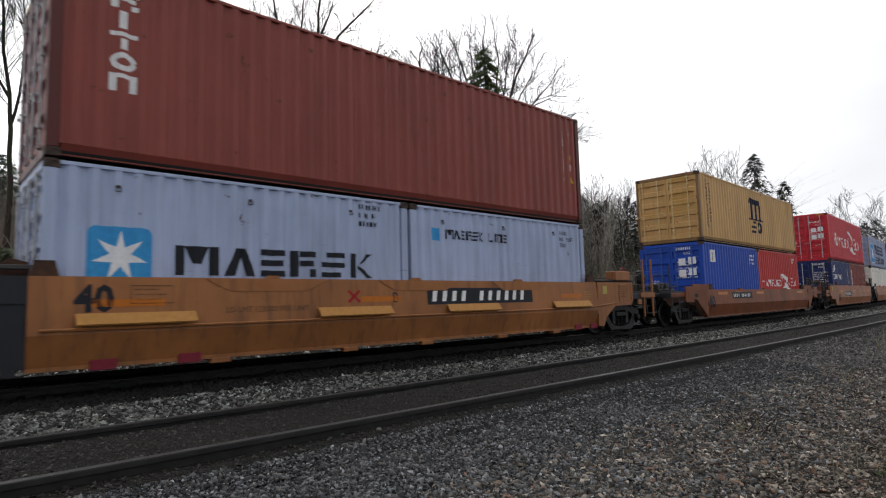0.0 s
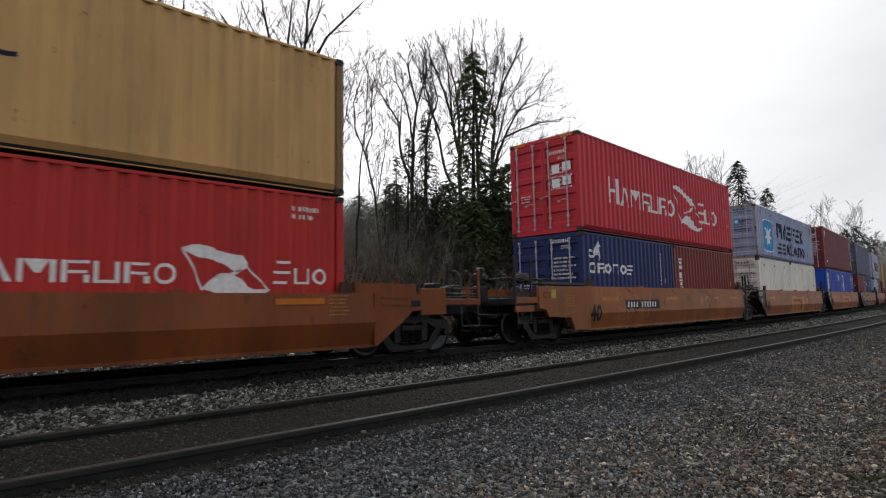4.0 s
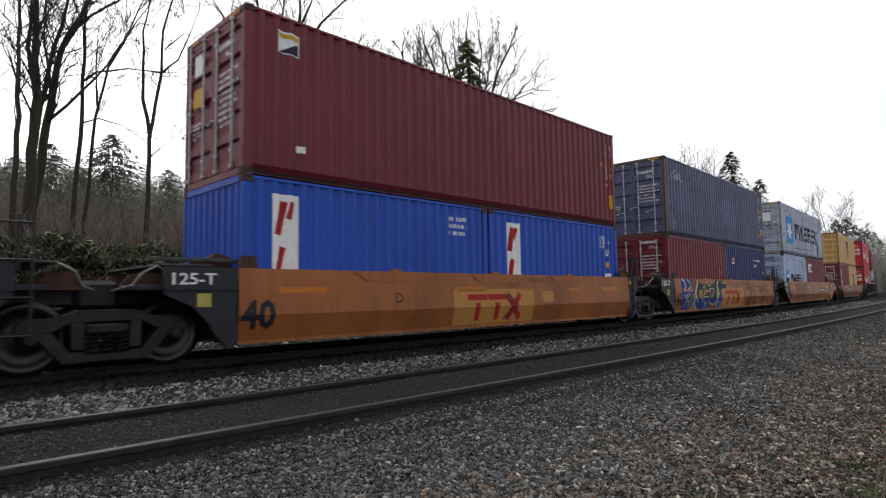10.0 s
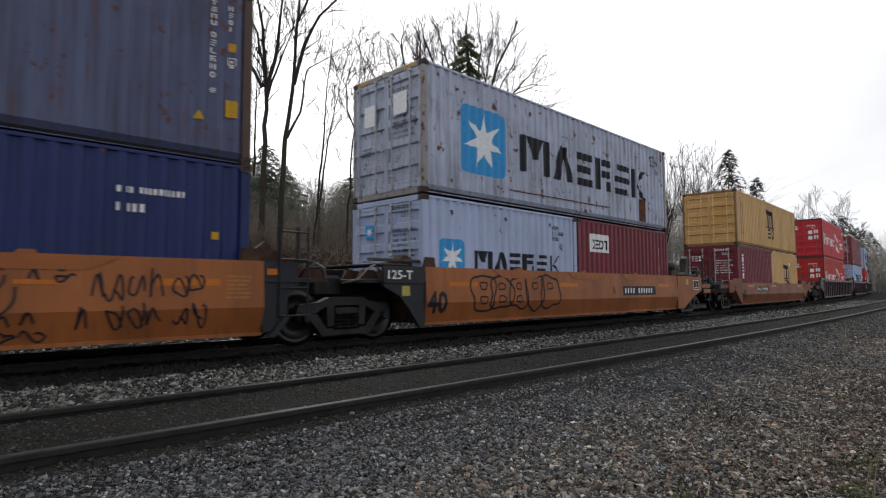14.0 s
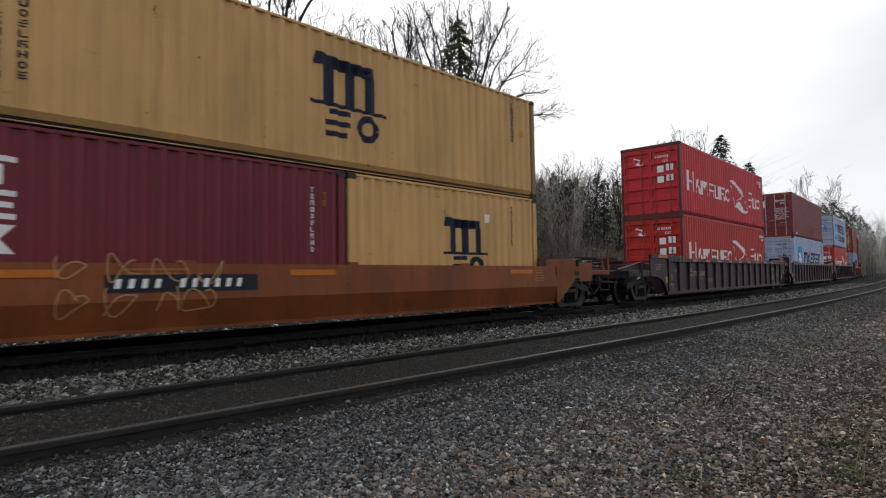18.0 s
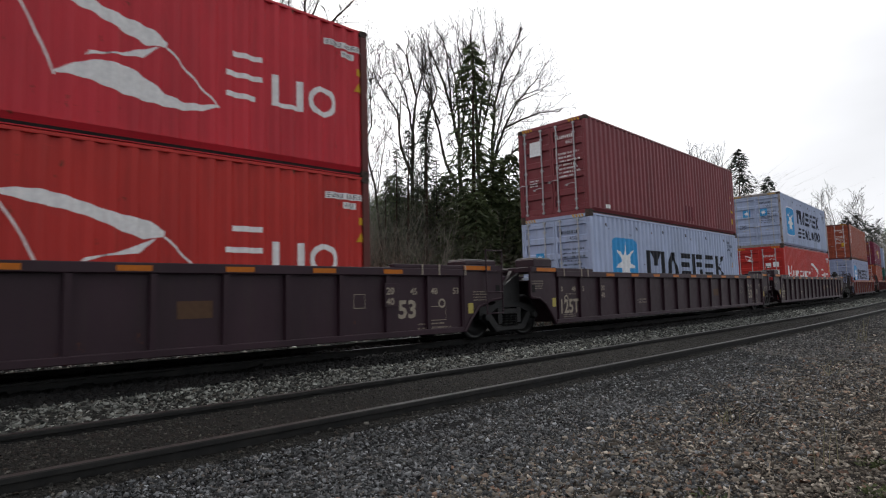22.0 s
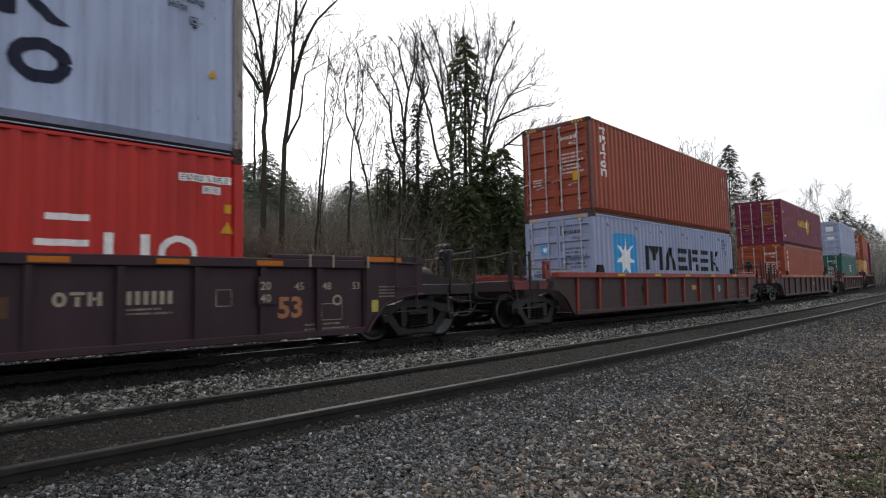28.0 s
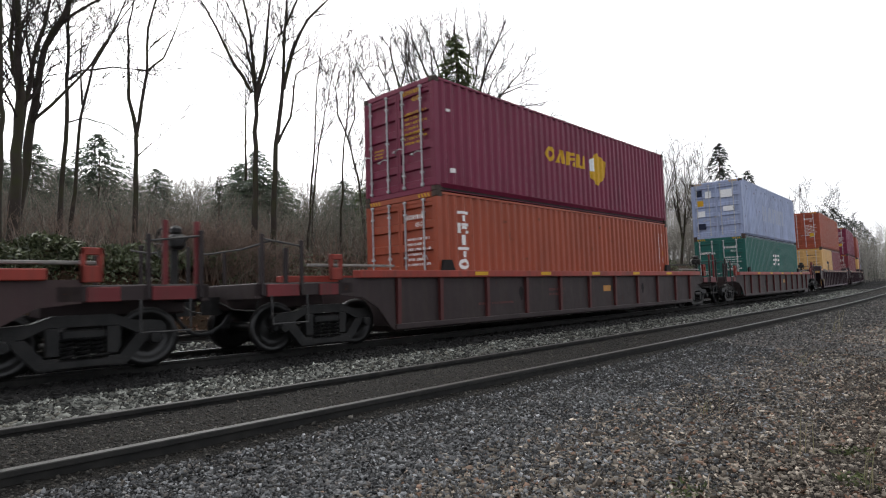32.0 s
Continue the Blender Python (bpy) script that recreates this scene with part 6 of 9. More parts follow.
def graffiti(c):
    """Sprayed blue, black and pale yellow shapes over half the wagon's side, and thin tags beyond."""
    def lay(polys, mat, lift, label=""):
        for q in polys:
            flat_marks(c, [q] if isinstance(q[0], tuple) else q, mat, 0, "graffiti", label, lambda z: plate_y(z) - lift)
    lay([[(0.45, 0.3), (1.5, 0.27), (1.95, 1.41), (0.44, 1.41)], [(1.5, 0.27), (3.1, 0.27), (3.1, 0.75), (1.7, 0.75)], [(3.1, 0.27), (4.62, 0.27), (4.62, 0.72), (3.1, 0.72)]], GRAF_BLUE, 0.001, "bright blue sprayed fill")
    lay([[(1.87, 1.15), (2.07, 1.41), (4.24, 1.41), (3.97, 0.65), (1.9, 0.68)], [(4.12, 1.2), (4.3, 1.38), (5.2, 1.33), (5.26, 1.06), (4.62, 1.06), (4.62, 0.76), (4.14, 0.68)], [(0.7, 0.62), (1.6, 0.72), (1.62, 0.8), (0.9, 0.82)]], GRAF_DARK, 0.004, "black sprayed fill")
    lay([[(1.43, 1.41), (1.95, 1.41), (1.67, 1.01), (1.29, 1.06)], [(3.09, 0.47), (3.93, 0.5), (3.88, 0.27), (3.19, 0.27)], [(1.2, 0.42), (1.7, 0.46), (1.75, 0.27), (1.05, 0.27)], [(2.45, 0.84), (2.74, 1.1), (2.95, 0.9), (2.9, 0.8)], [(3.06, 1.41), (3.3, 1.41), (3.3, 1.22), (3.1, 1.22)]], RUST_SPRAY, 0.006, "rust-brown sprayed patch")
    rnd = random.Random(5)
    spots = []
    for x0, x1, z0, z1, n in ((1.35, 1.85, 1.08, 1.36, 8), (3.2, 3.8, 0.3, 0.46, 7), (1.15, 1.65, 0.3, 0.42, 5)):
        for _ in range(n):
            x, z, r = rnd.uniform(x0, x1), rnd.uniform(z0, z1), rnd.uniform(0.02, 0.05)
            spots.append([(x + r * math.cos(a), z + r * math.sin(a)) for a in np.linspace(0, math.tau, 7)[:-1]])
    lay(spots, GRAF_DARK, 0.009, "black sprayed spot")
    lines = ([(2.09, 1.42), (1.95, 1.19), (1.73, 0.97), (1.64, 0.88)], 0.11), ([(1.64, 0.88), (1.78, 0.69), (1.98, 0.52)], 0.06), ([(1.65, 0.66), (1.62, 0.5), (1.74, 0.36), (1.95, 0.28)], 0.09), \
        ([(0.6, 0.77), (0.7, 0.81), (0.78, 0.66), (0.88, 0.84), (0.98, 0.74), (1.05, 0.88), (1.19, 0.83)], 0.035), ([(0.94, 0.64), (1.06, 0.37), (1.15, 0.36), (1.07, 0.65)], 0.035), \
        ([(1.17, 0.83), (1.26, 0.44), (1.38, 0.39), (1.48, 0.85)], 0.035), ([(1.6, 0.89), (1.42, 0.3), (1.57, 0.46), (1.72, 0.8)], 0.035), ([(0.62, 0.38), (0.75, 0.55), (0.92, 0.64)], 0.05), \
        ([(0.5, 1.4), (0.72, 1.3), (0.78, 1.12), (0.62, 0.98)], 0.08), ([(0.95, 1.38), (1.2, 1.3), (1.25, 1.1), (1.0, 1.05)], 0.05), \
        ([(2.38, 0.92), (2.55, 1.1), (2.74, 1.15), (2.76, 1.03), (2.56, 0.84), (2.52, 0.75), (3.03, 0.73)], 0.035), ([(2.92, 1.41), (3.05, 1.2), (3.33, 1.17), (3.25, 1.41)], 0.04), \
        ([(3.18, 1.05), (3.7, 1.02), (3.34, 0.73), (3.26, 1.02)], 0.035), ([(4.24, 1.39), (4.04, 0.99), (3.96, 0.63), (3.71, 0.43), (3.24, 0.48), (3.04, 0.61)], 0.05), \
        ([(4.27, 1.36), (4.1, 1.15), (4.24, 0.88), (4.07, 0.76), (4.05, 0.31)], 0.1), ([(4.7, 1.29), (5.06, 1.27), (5.23, 1.35), (5.26, 1.12)], 0.04), ([(4.58, 0.98), (4.48, 0.9), (4.6, 0.82)], 0.035), \
        ([(4.4, 0.28), (4.49, 0.45), (4.37, 0.5), (4.28, 0.43)], 0.04), ([(2.3, 0.67), (2.36, 0.55), (2.56, 0.63), (2.3, 0.67)], 0.03), \
        ([(2.75 + 0.16 * math.cos(a) * (1 - a / 14), 0.42 + 0.13 * math.sin(a) * (1 - a / 14)) for a in np.linspace(0, 10, 14)], 0.03)
    lay([ribbon(curve(p), w) for p, w in lines], GRAF_PALE, 0.012, "pale yellow sprayed outline")
    lay([rect(0.56, 0.95, 1.48, 1.03), rect(2.8, 0.93, 3.29, 1.01)], ORANGE_MARK, 0.015, "orange reflective strip")
    lay([rect(2.05, 0.7, 2.36, 1.0)], OCHRE_PATCH, 0.015, "ochre letter patch")
    flat_marks(c, glyphs("C", 0.22, 2.12, 0.74), INK, 0, "lettering", "", lambda z: plate_y(z) - 0.018)
    foot = (8.3, 0.27)
    for top, bow in (((7.55, 1.25), -0.3), ((7.95, 1.1), -0.1), ((8.2, 1.12), 0.0), ((8.66, 1.1), 0.12), ((9.1, 1.0), 0.3), ((8.4, 1.3), 0.05)):
        mid = ((top[0] + foot[0]) / 2 + bow, 0.7)
        lay([ribbon(curve([top, mid, foot]), 0.03)], INK, 0.002, "thin black sprayed line")
    for x, z, r in ((7.95, 1.12, 0.17), (8.35, 1.16, 0.14), (8.75, 1.12, 0.2)):
        lay([ribbon([(x + r * 1.2 * math.cos(a), z + r * math.sin(a)) for a in np.linspace(0.4, 6.4, 18)], 0.03)], INK, 0.002, "thin black sprayed loop")
    tags(c, 9.75, 11.45, 0.28, 1.24, 6)
    tags(c, 9.1, 9.75, 1.0, 1.4, 2, seed=8)
    tags(c, 8.8, 9.45, 0.2, 0.7, 2, seed=6)


RUST_SPRAY = flat_paint("rust_brown_spray", lin(150, 84, 52))


def tags(c, x0, x1, z0, z1, n, mat=None, seed=3, w=0.03):
    """Sprayed scrawl: short angular and looping strokes in two uneven rows."""
    rnd = random.Random(seed)
    for row in range(2):
        for i in range(n):
            cx = x0 + (x1 - x0) * (i + 0.5 + rnd.uniform(-0.2, 0.2)) / n
            cz = z0 + (z1 - z0) * (0.28 + 0.46 * row + rnd.uniform(-0.06, 0.06))
            k = (x1 - x0) / n * rnd.uniform(0.3, 0.46)
            h = (z1 - z0) * rnd.uniform(0.14, 0.24)
            ph, loops = rnd.uniform(0, 6), rnd.choice((0.6, 1.0, 1.5))
            pts = [(cx + k * math.sin(loops * a + ph), cz + h * (0.7 * math.sin(2 * a + ph * 2) + 0.3 * math.cos(3.3 * a))) for a in np.linspace(0, 4.4, 20)]
            flat_marks(c, ribbon(pts, w), mat or INK, 0, "graffiti", "thin scrawled tag", lambda z: plate_y(z) - 0.003)


def scuffed_plate(c):
    """Pale scoured ovals with a dark heart, stencilled lines and bolt marks."""
    chalk_scrawl(c)
    for cx, cz, a, b in ((8.3, 0.98, 0.26, 0.19), (7.75, 0.98, 0.16, 0.13)):
        flat_marks(c, [[(cx + a * math.cos(q) * (1 + 0.12 * math.sin(3 * q)), cz + b * math.sin(q)) for q in np.linspace(0, math.tau, 22, endpoint=False)]], SCOUR, 0, "scoured_patch", "pale scoured patch", plate_y)
    flat_marks(c, ribbon([(8.16, 0.93), (8.28, 0.95), (8.36, 1.03), (8.5, 1.0), (8.4, 0.92), (8.26, 0.9)], 0.05), SCUFF_GREY, 0, "scuff", "dark grey scuff", lambda z: plate_y(z) - 0.004)
    flat_marks(c, bars(9.12, 0.95, 0.3, 1, 0.06, 0.05) + bars(9.05, 0.82, 0.42, 1, 0.09, 0.085) + bars(7.6, 1.36, 0.52, 2, 0.09, 0.05) + [rect(8.36, 0.8, 8.48, 0.86), rect(9.6, 0.83, 9.7, 0.86), rect(10.3, 1.02, 10.33, 1.16), rect(10.8, 0.84, 10.82, 0.95)], INK_SOFT, 0, "small_print", "dark stencilled lines", plate_y)
    flat_marks(c, [rect(9.05, 1.03, 9.48, 1.12)], ORANGE_MARK, 0, "reflector", "orange reflective strip", plate_y)


def chalk_scrawl(c):
    tags(c, 1.3, 3.6, 0.4, 1.35, 4, FADED_WHITE, 9, 0.02)


def big_scrawl(c):
    """Five fat outlined bubbles that overlap, with smaller loops inside."""
    rnd = random.Random(12)
    for i in range(5):
        cx, w, h = 1.65 + i * 0.66, rnd.uniform(0.36, 0.46), rnd.uniform(0.38, 0.46)
        for k, (rx, rz, dz) in enumerate(((w, h, 0.0), (w * 0.28, h * 0.2, h * 0.36), (w * 0.3, h * 0.2, -h * 0.38))):
            if k and i in (3, 4) and k == 2:
                continue
            pts = []
            for a in np.linspace(0, math.tau, 29):
                q = 1 + 0.1 * math.sin(3 * a + i * 2.1) + 0.06 * math.sin(5 * a + i)
                e = max(abs(math.cos(a)), abs(math.sin(a))) ** -0.55
                pts.append((cx + rx * q * e * math.cos(a), 0.88 + dz + rz * q * e * math.sin(a) * 0.92))
            flat_marks(c, ribbon(pts, 0.05 if k == 0 else 0.035), INK, 0, "graffiti", "black outlined bubble", lambda z: plate_y(z) - 0.003)


FADED_WHITE = flat_paint("faded_white_scrawl", lin(190, 150, 100))


def first_wagon_details(c):
    """Hinged guide boards, an air pipe, placards and lettering of the ochre wagon."""
    part("side_pipe", MB().tube([(-0.02, -1.52, 0.74), (6.0, -1.52, 0.74), (12.0, -1.5, 0.76), (13.4, -1.46, 0.86)], 0.022, 6), OCHRE_TAN, c)
    for x0, x1 in ((0.35, 1.85), (3.86, 5.4), (6.82, 8.37), (10.35, 11.9)):
        part("hinged_board", MB().prism([(-1.5, 0.94), (-1.6, 0.80), (-1.585, 0.78), (-1.48, 0.92)], x0, x1, "x"), OCHRE_PATCH, c)
    for x in (0.54, 1.64, 11.3, 12.0):
        part("placard", MB().box(x, -1.44, 0.2, x + 0.32, -1.42, 0.34, 0.008), PINK_RED, c, "dark red placard")
    for x in (2.1, 4.4, 6.2, 8.4, 10.4):
        part("foot_bracket", MB().box(x, -1.43, 0.16, x + 0.3, -1.3, 0.24, 0.01), OCHRE_TAN, c)
    flat_marks(c, glyphs("LD LMT 123,000 PER UNIT", 0.085, 2.3, 0.9), INK_SOFT, 0, "lettering", "faint load-limit lettering", plate_y)
    flat_marks(c, ribbon([(4.48, 1.02), (4.72, 1.22)], 0.05) + ribbon([(4.48, 1.22), (4.72, 1.02)], 0.05), RED_MARK, 0, "marking", "", plate_y)
    flat_marks(c, ribbon([(1.0, 1.06), (1.55, 1.06), (1.55, 1.3), (1.0, 1.3), (1.0, 1.06)], 0.012) + bars(1.04, 1.24, 0.45, 3, 0.07, 0.02), INK_SOFT, 0, "small_print", "", plate_y)


SCOUR = flat_paint("scoured_ochre", lin(188, 130, 78))
SCUFF_GREY = flat_paint("dark_scuff", lin(92, 84, 74))
INK_SOFT = flat_paint("soft_black_lettering", lin(88, 66, 46))


def build_train():
    two = TWENTY + 0.076
    yd = flat_paint("yellow_door_print", lin(212, 168, 70))

    def pair(off, a, b):
        ride(a, off, 0.0, FLOOR)
        ride(b, off, two, FLOOR)

    # unit 0: ochre wagon, rust-red box over two grey twenties
    o = 1.55
    ride(ochre_well("weathered ochre well wagon with black numeral and number panel", OCHRE_TAN, "joint", "end", (6.32, 3.27), "B", patched=False, extra=first_wagon_details, gear="wheel", num_size=0.33, num40=(0.34, 0.97), letter_x=5.45, panel_z=(0.94, 1.27)), o)
    ride(container("rust-red ribbed forty-foot container with white letters running down", "rust_red", FORTY, HC, "containers on the train", letters_down(0.72, 1.0, 1.85, STEEL_WHITE) + end_column(STEEL_WHITE), door_text(), post=RUSTY_RED), o, 0, 3.02)
    pair(o, container("grey ribbed twenty-foot container with blue star panel", "lavender_grey", TWENTY, STD, "containers on the train", star_brand(TWENTY, 0.98) + [("code_marking", INK, bars(4.9, 2.36, 0.5, 3, 0.16, 0.09), "")], door_text(code="22G1", mat=INK)),
         container("grey ribbed twenty-foot container with small dark lettering", "lavender_grey", TWENTY, STD, "containers on the train", [("logo_panel", SKY_BLUE, [rect(0.56, 1.88, 0.8, 2.14)], ""), ("lettering", INK, mark_row("mvepsk", 0.98, 1.93, 1.2, 0.2) + mark_row("line", 2.3, 1.93, 0.68, 0.2), "small dark brand lettering"), ("code_marking", INK, tiny(mark_row("vpsnlu", 4.96, 2.26, 0.36, 0.09, 0.2, 0.2), mark_row("ioe", 4.96, 2.1, 0.22, 0.1, 0.2, 0.2), mark_row("hion", 5.26, 2.1, 0.28, 0.1, 0.2, 0.2), mark_row("esoi", 4.97, 1.94, 0.28, 0.1, 0.2, 0.2)) + frame_mark(5.3, 1.76, 0.1), "")]))
    # unit 1: single ochre wagon
    o = 21.52
    ride(ochre_well("grimy orange single well wagon with sloping ends", OCHRE_DARK, "single", "single", (1.92, 2.25), "", patched=False, panel_z=(0.86, 1.1), num40=(-0.42, 0.56)), o)
    ride(container("tan ribbed forty-foot container with dark blue mark", "tan", FORTY, STD, "containers on the train", cargo_logo(5.6, 0.66) + code_down(0.72, 2.2, 1.85, INK_BLUE, 13) + code_down(1.0, 2.1, 1.5, INK_BLUE, 11), door_text(8, yd, "42G1"), post=TAN_RUST, bar=BAR_TAN), o, 0, 3.02)
    pair(o, container("bright blue ribbed twenty-foot container with small white square", "blue", TWENTY, STD, "containers on the train", [("label_panel", STEEL_WHITE, [rect(0.77, 1.86, 1.17, 2.32)], "white label"), ("lettering", INK_BLUE, [rect(0.86, 1.9, 0.98, 2.2)], ""), ("code_marking", STEEL_WHITE, bars(4.95, 2.2, 0.65, 3, 0.16, 0.09), "")], door_text(code="22G1") + placards(), bar=BAR_BLUE),
         container("red ribbed twenty-foot container with white lettering", "vermilion", TWENTY, STD, "containers on the train", brand_red(TWENTY, 0.98) + [("code_marking", STEEL_WHITE, bars(5.0, 2.25, 0.6, 2, 0.14, 0.08), "")]))
    # units 2 to 6: one articulated ochre wagon
    o = 41.66
    ride(ochre_well("weathered orange well wagon with number panel and chalk scrawl", OCHRE_ORANGE, "end", "joint", (1.88, 2.28), "A", patched=False, extra=scuffed_plate, letter_x=4.45, gear="low"), o)
    ride(container("red ribbed forty-foot container with white lettering and flag", "red", FORTY, HC, "containers on the train", [("lettering", STEEL_WHITE, mark_row("h", 1.67, 0.98, 0.72, 0.8, 0.19, 0.12, 0.1) + mark_row("vmpupo", 2.42, 0.97, 4.1, 0.6, 0.16, 0.14, 0.08) + flag(6.4, 0.76, 2.62, 1.36) + mark_row("s", 8.66, 0.99, 0.66, 0.78, 0.17, 0.12, 0.1) + mark_row("uo", 9.32, 0.99, 1.35, 0.58, 0.16, 0.16, 0.08), "white brand lettering and flag")] + end_column(STEEL_WHITE), door_text() + placards()), o, 0, 3.01)
    pair(o, container("navy ribbed twenty-foot container with white lettering", "navy", TWENTY, STD, "containers on the train", [("lettering", STEEL_WHITE, mark_row("oponos", 0.36, 1.43, 2.7, 0.3, 0.2, 0.14, 0.06), "white brand lettering"), ("logo", STEEL_WHITE, ribbon([(0.5 + 0.16 * math.cos(q) * q / 5, 2.03 + 0.14 * math.sin(q) * q / 5) for q in np.linspace(0.6, 6.6, 14)], 0.07) + ribbon([(0.6, 1.95), (0.82, 2.1), (0.9, 2.3), (1.05, 2.22)], [0.16, 0.2, 0.14, 0.05]) + ribbon([(0.85, 2.05), (1.0, 2.06), (1.02, 1.86)], 0.05) + ribbon([(0.72, 2.0), (0.95, 1.95), (0.9, 1.8)], 0.05), "")] + code_down(4.95, 2.1, 1.1, STEEL_WHITE) + [("label_panel", YELLOW, [rect(5.25, 1.2, 5.4, 1.36)], "")], door_text(code="22G1")),
         container("rust-brown ribbed twenty-foot container with white letters running down", "brown_red", TWENTY, STD, "containers on the train", letters_down(0.36, 0.6, 1.52, STEEL_WHITE) + code_down(5.3, 1.9, 0.9, STEEL_WHITE) + [("label_panel", YELLOW, [rect(5.5, 1.2, 5.65, 1.36)], "")]))
    o = 57.46
    ride(ochre_well("weathered orange well wagon with pale patch and red mark", OCHRE_ORANGE, "joint", "joint", None, "E"), o)
    ride(container("pale grey ribbed forty-foot container with blue star panel", "pale_grey", FORTY, STD, "containers on the train", two_rows(0.37) + [("code_marking", INK, tiny(mark_row("pion", 11.42, 2.2, 0.3, 0.1, 0.2, 0.22), mark_row("hosln", 11.42, 2.06, 0.42, 0.1, 0.2, 0.22), mark_row("esoi", 11.42, 1.92, 0.3, 0.1, 0.2, 0.22)) + frame_mark(11.72, 1.75, 0.1), "")] + yellow_triangle(11.74, 1.45, 0.12) + [("placard_ghost", FADED_PALE, [[(6.07, 0.98), (6.23, 0.8), (6.39, 1.03), (6.22, 1.2)]], "pale mark of a removed placard"), ("placard_ghost", FADED_PALE, [[(6.67, 0.93), (6.83, 0.77), (6.99, 1.0), (6.82, 1.15)]], "pale mark of a removed placard"), ("placard_edge", SLATE_DARK, ribbon([(6.07, 0.98), (6.23, 0.8), (6.39, 1.03), (6.22, 1.2), (6.07, 0.98)], 0.03) + ribbon([(6.67, 0.93), (6.83, 0.77), (6.99, 1.0), (6.82, 1.15), (6.67, 0.93)], 0.03) + ribbon([(6.3, 0.8), (6.5, 0.76), (6.62, 0.86)], 0.03), "dark smeared outlines"), ("rust_scrape", RUSTY, [rect(6.3 + 0.83 * k, 0.42 + 0.09 * (k * 5 % 3), 6.36 + 0.83 * k, 0.5 + 0.09 * (k * 5 % 3)) for k in range(6)], "rusty chips")], door_text(mat=INK) + door_star(1, 0.55, 1.5) + door_star(0, 0.2, 1.5), post=GREY_RUST), o, 0, 2.99)
    pair(o, container("cream white ribbed twenty-foot container", "cream", TWENTY, STD, "containers on the train", code_down(5.3, 2.0, 1.1, INK) + [("label_panel", YELLOW, [rect(5.5, 1.3, 5.62, 1.44)], "")], door_text(code="22G1", mat=INK)),
         container("cream white ribbed twenty-foot container", "cream", TWENTY, STD, "containers on the train", code_down(5.34, 2.2, 1.2, INK, 11) + code_down(5.6, 2.1, 0.5, INK, 4) + [("label_panel", YELLOW, [rect(5.45, 1.3, 5.57, 1.44)], "")]))
    o = 73.36
    ride(ochre_well("weathered orange well wagon with pale patch and red mark", OCHRE_ORANGE, "joint", "joint", None, "D"), o)
    ride(container("maroon ribbed forty-foot container with small blue and yellow sign", "maroon", FORTY, HC, "containers on the train", [("label_panel", STEEL_WHITE, [rect(0.62, 2.22, 1.05, 2.62)], "small sign"), ("label_panel", INK_BLUE, [[(0.64, 2.24), (1.03, 2.24), (1.03, 2.46)]], ""), ("label_panel", YELLOW, [rect(0.64, 2.5, 1.03, 2.58)], ""), ("label_panel", STEEL_WHITE, [rect(1.0, 0.5, 1.16, 0.62)], ""), *yellow_triangle(11.35, 1.83, 0.19)] + end_column(STEEL_WHITE, 11.66, 2.5, 1.19, False, (11.84, 0.54, 0.28, 0.42)), door_text(9) + [(1, YELLOW, [rect(0.3, 1.4, 0.75, 1.75)]), (1, STEEL_WHITE, [rect(0.35, 2.0, 0.7, 2.4)])]), o, 0, 2.98)
    blue_panel = [("label_panel", STEEL_WHITE, [rect(0.54, 0.9, 1.05, 2.32)], "white label panel"), ("lettering", RED_MARK, ribbon([(0.64, 1.62), (0.76, 2.2)], 0.14) + ribbon([(0.84, 1.9), (0.92, 2.2)], 0.1) + ribbon([(0.64, 0.95), (0.74, 1.42)], 0.12), "red brand strokes")]
    pair(o, container("bright blue ribbed twenty-foot container with white label panel", "blue", TWENTY, STD, "containers on the train", blue_panel + [("code_marking", STEEL_WHITE, bars(4.8, 2.2, 0.7, 3, 0.16, 0.09), "")], back=True),
         container("bright blue ribbed twenty-foot container with white label panel", "blue", TWENTY, STD, "containers on the train", [(a, b, [[(x + 0.12, z) for x, z in q] for q in p], l) for a, b, p, l in blue_panel] + [("code_marking", STEEL_WHITE, tiny(mark_row("peiu", 5.03, 2.15, 0.27, 0.11, 0.22, 0.2), mark_row("losho", 5.03, 2.02, 0.38, 0.11, 0.22, 0.2), mark_row("o", 5.5, 2.02, 0.07, 0.11), mark_row("esoi", 5.03, 1.89, 0.26, 0.11, 0.22, 0.2)) + frame_mark(5.4, 1.72, 0.12), ""), ("label_panel", YELLOW, [rect(5.4, 1.32, 5.51, 1.48)], ""), ("label_panel", STEEL_WHITE, [rect(5.25, 0.98, 5.69, 1.14)], "white label plate")], back=True))
    o = 89.29
    ride(ochre_well("orange well wagon half covered in blue and yellow graffiti", OCHRE_ORANGE, "joint", "joint", None, "", extra=graffiti), o)
    ride(container("slate grey ribbed forty-foot container with faded repainted patches", "slate", FORTY, HC, "containers on the train", [("faded_patch", FADED, [q], "paler repainted patch") for q in (rect(6.26, 0.87, 7.14, 1.97), rect(0.5, 0.3, 0.9, 0.6))]
                   + [("scrawl", FADED_PALE, ribbon([(1.65, 2.1), (1.4, 2.38), (0.95, 2.5), (0.62, 2.16), (0.85, 2.2), (0.98, 2.45)], 0.035) + [rect(1.0 + 0.075 * k, 2.14, 1.035 + 0.075 * k, 2.4 - 0.05 * (k % 3)) for k in range(6)], "white chalk scrawl")]
                   + end_column(STEEL_WHITE, 11.5, 2.6, 1.08, False) + yellow_triangle(11.25, 0.62) + [("label_panel", YELLOW, [rect(11.76, 0.74, 11.94, 1.02)], "")], door_text(), post=RUSTY_GREY), o, 0, 2.98)
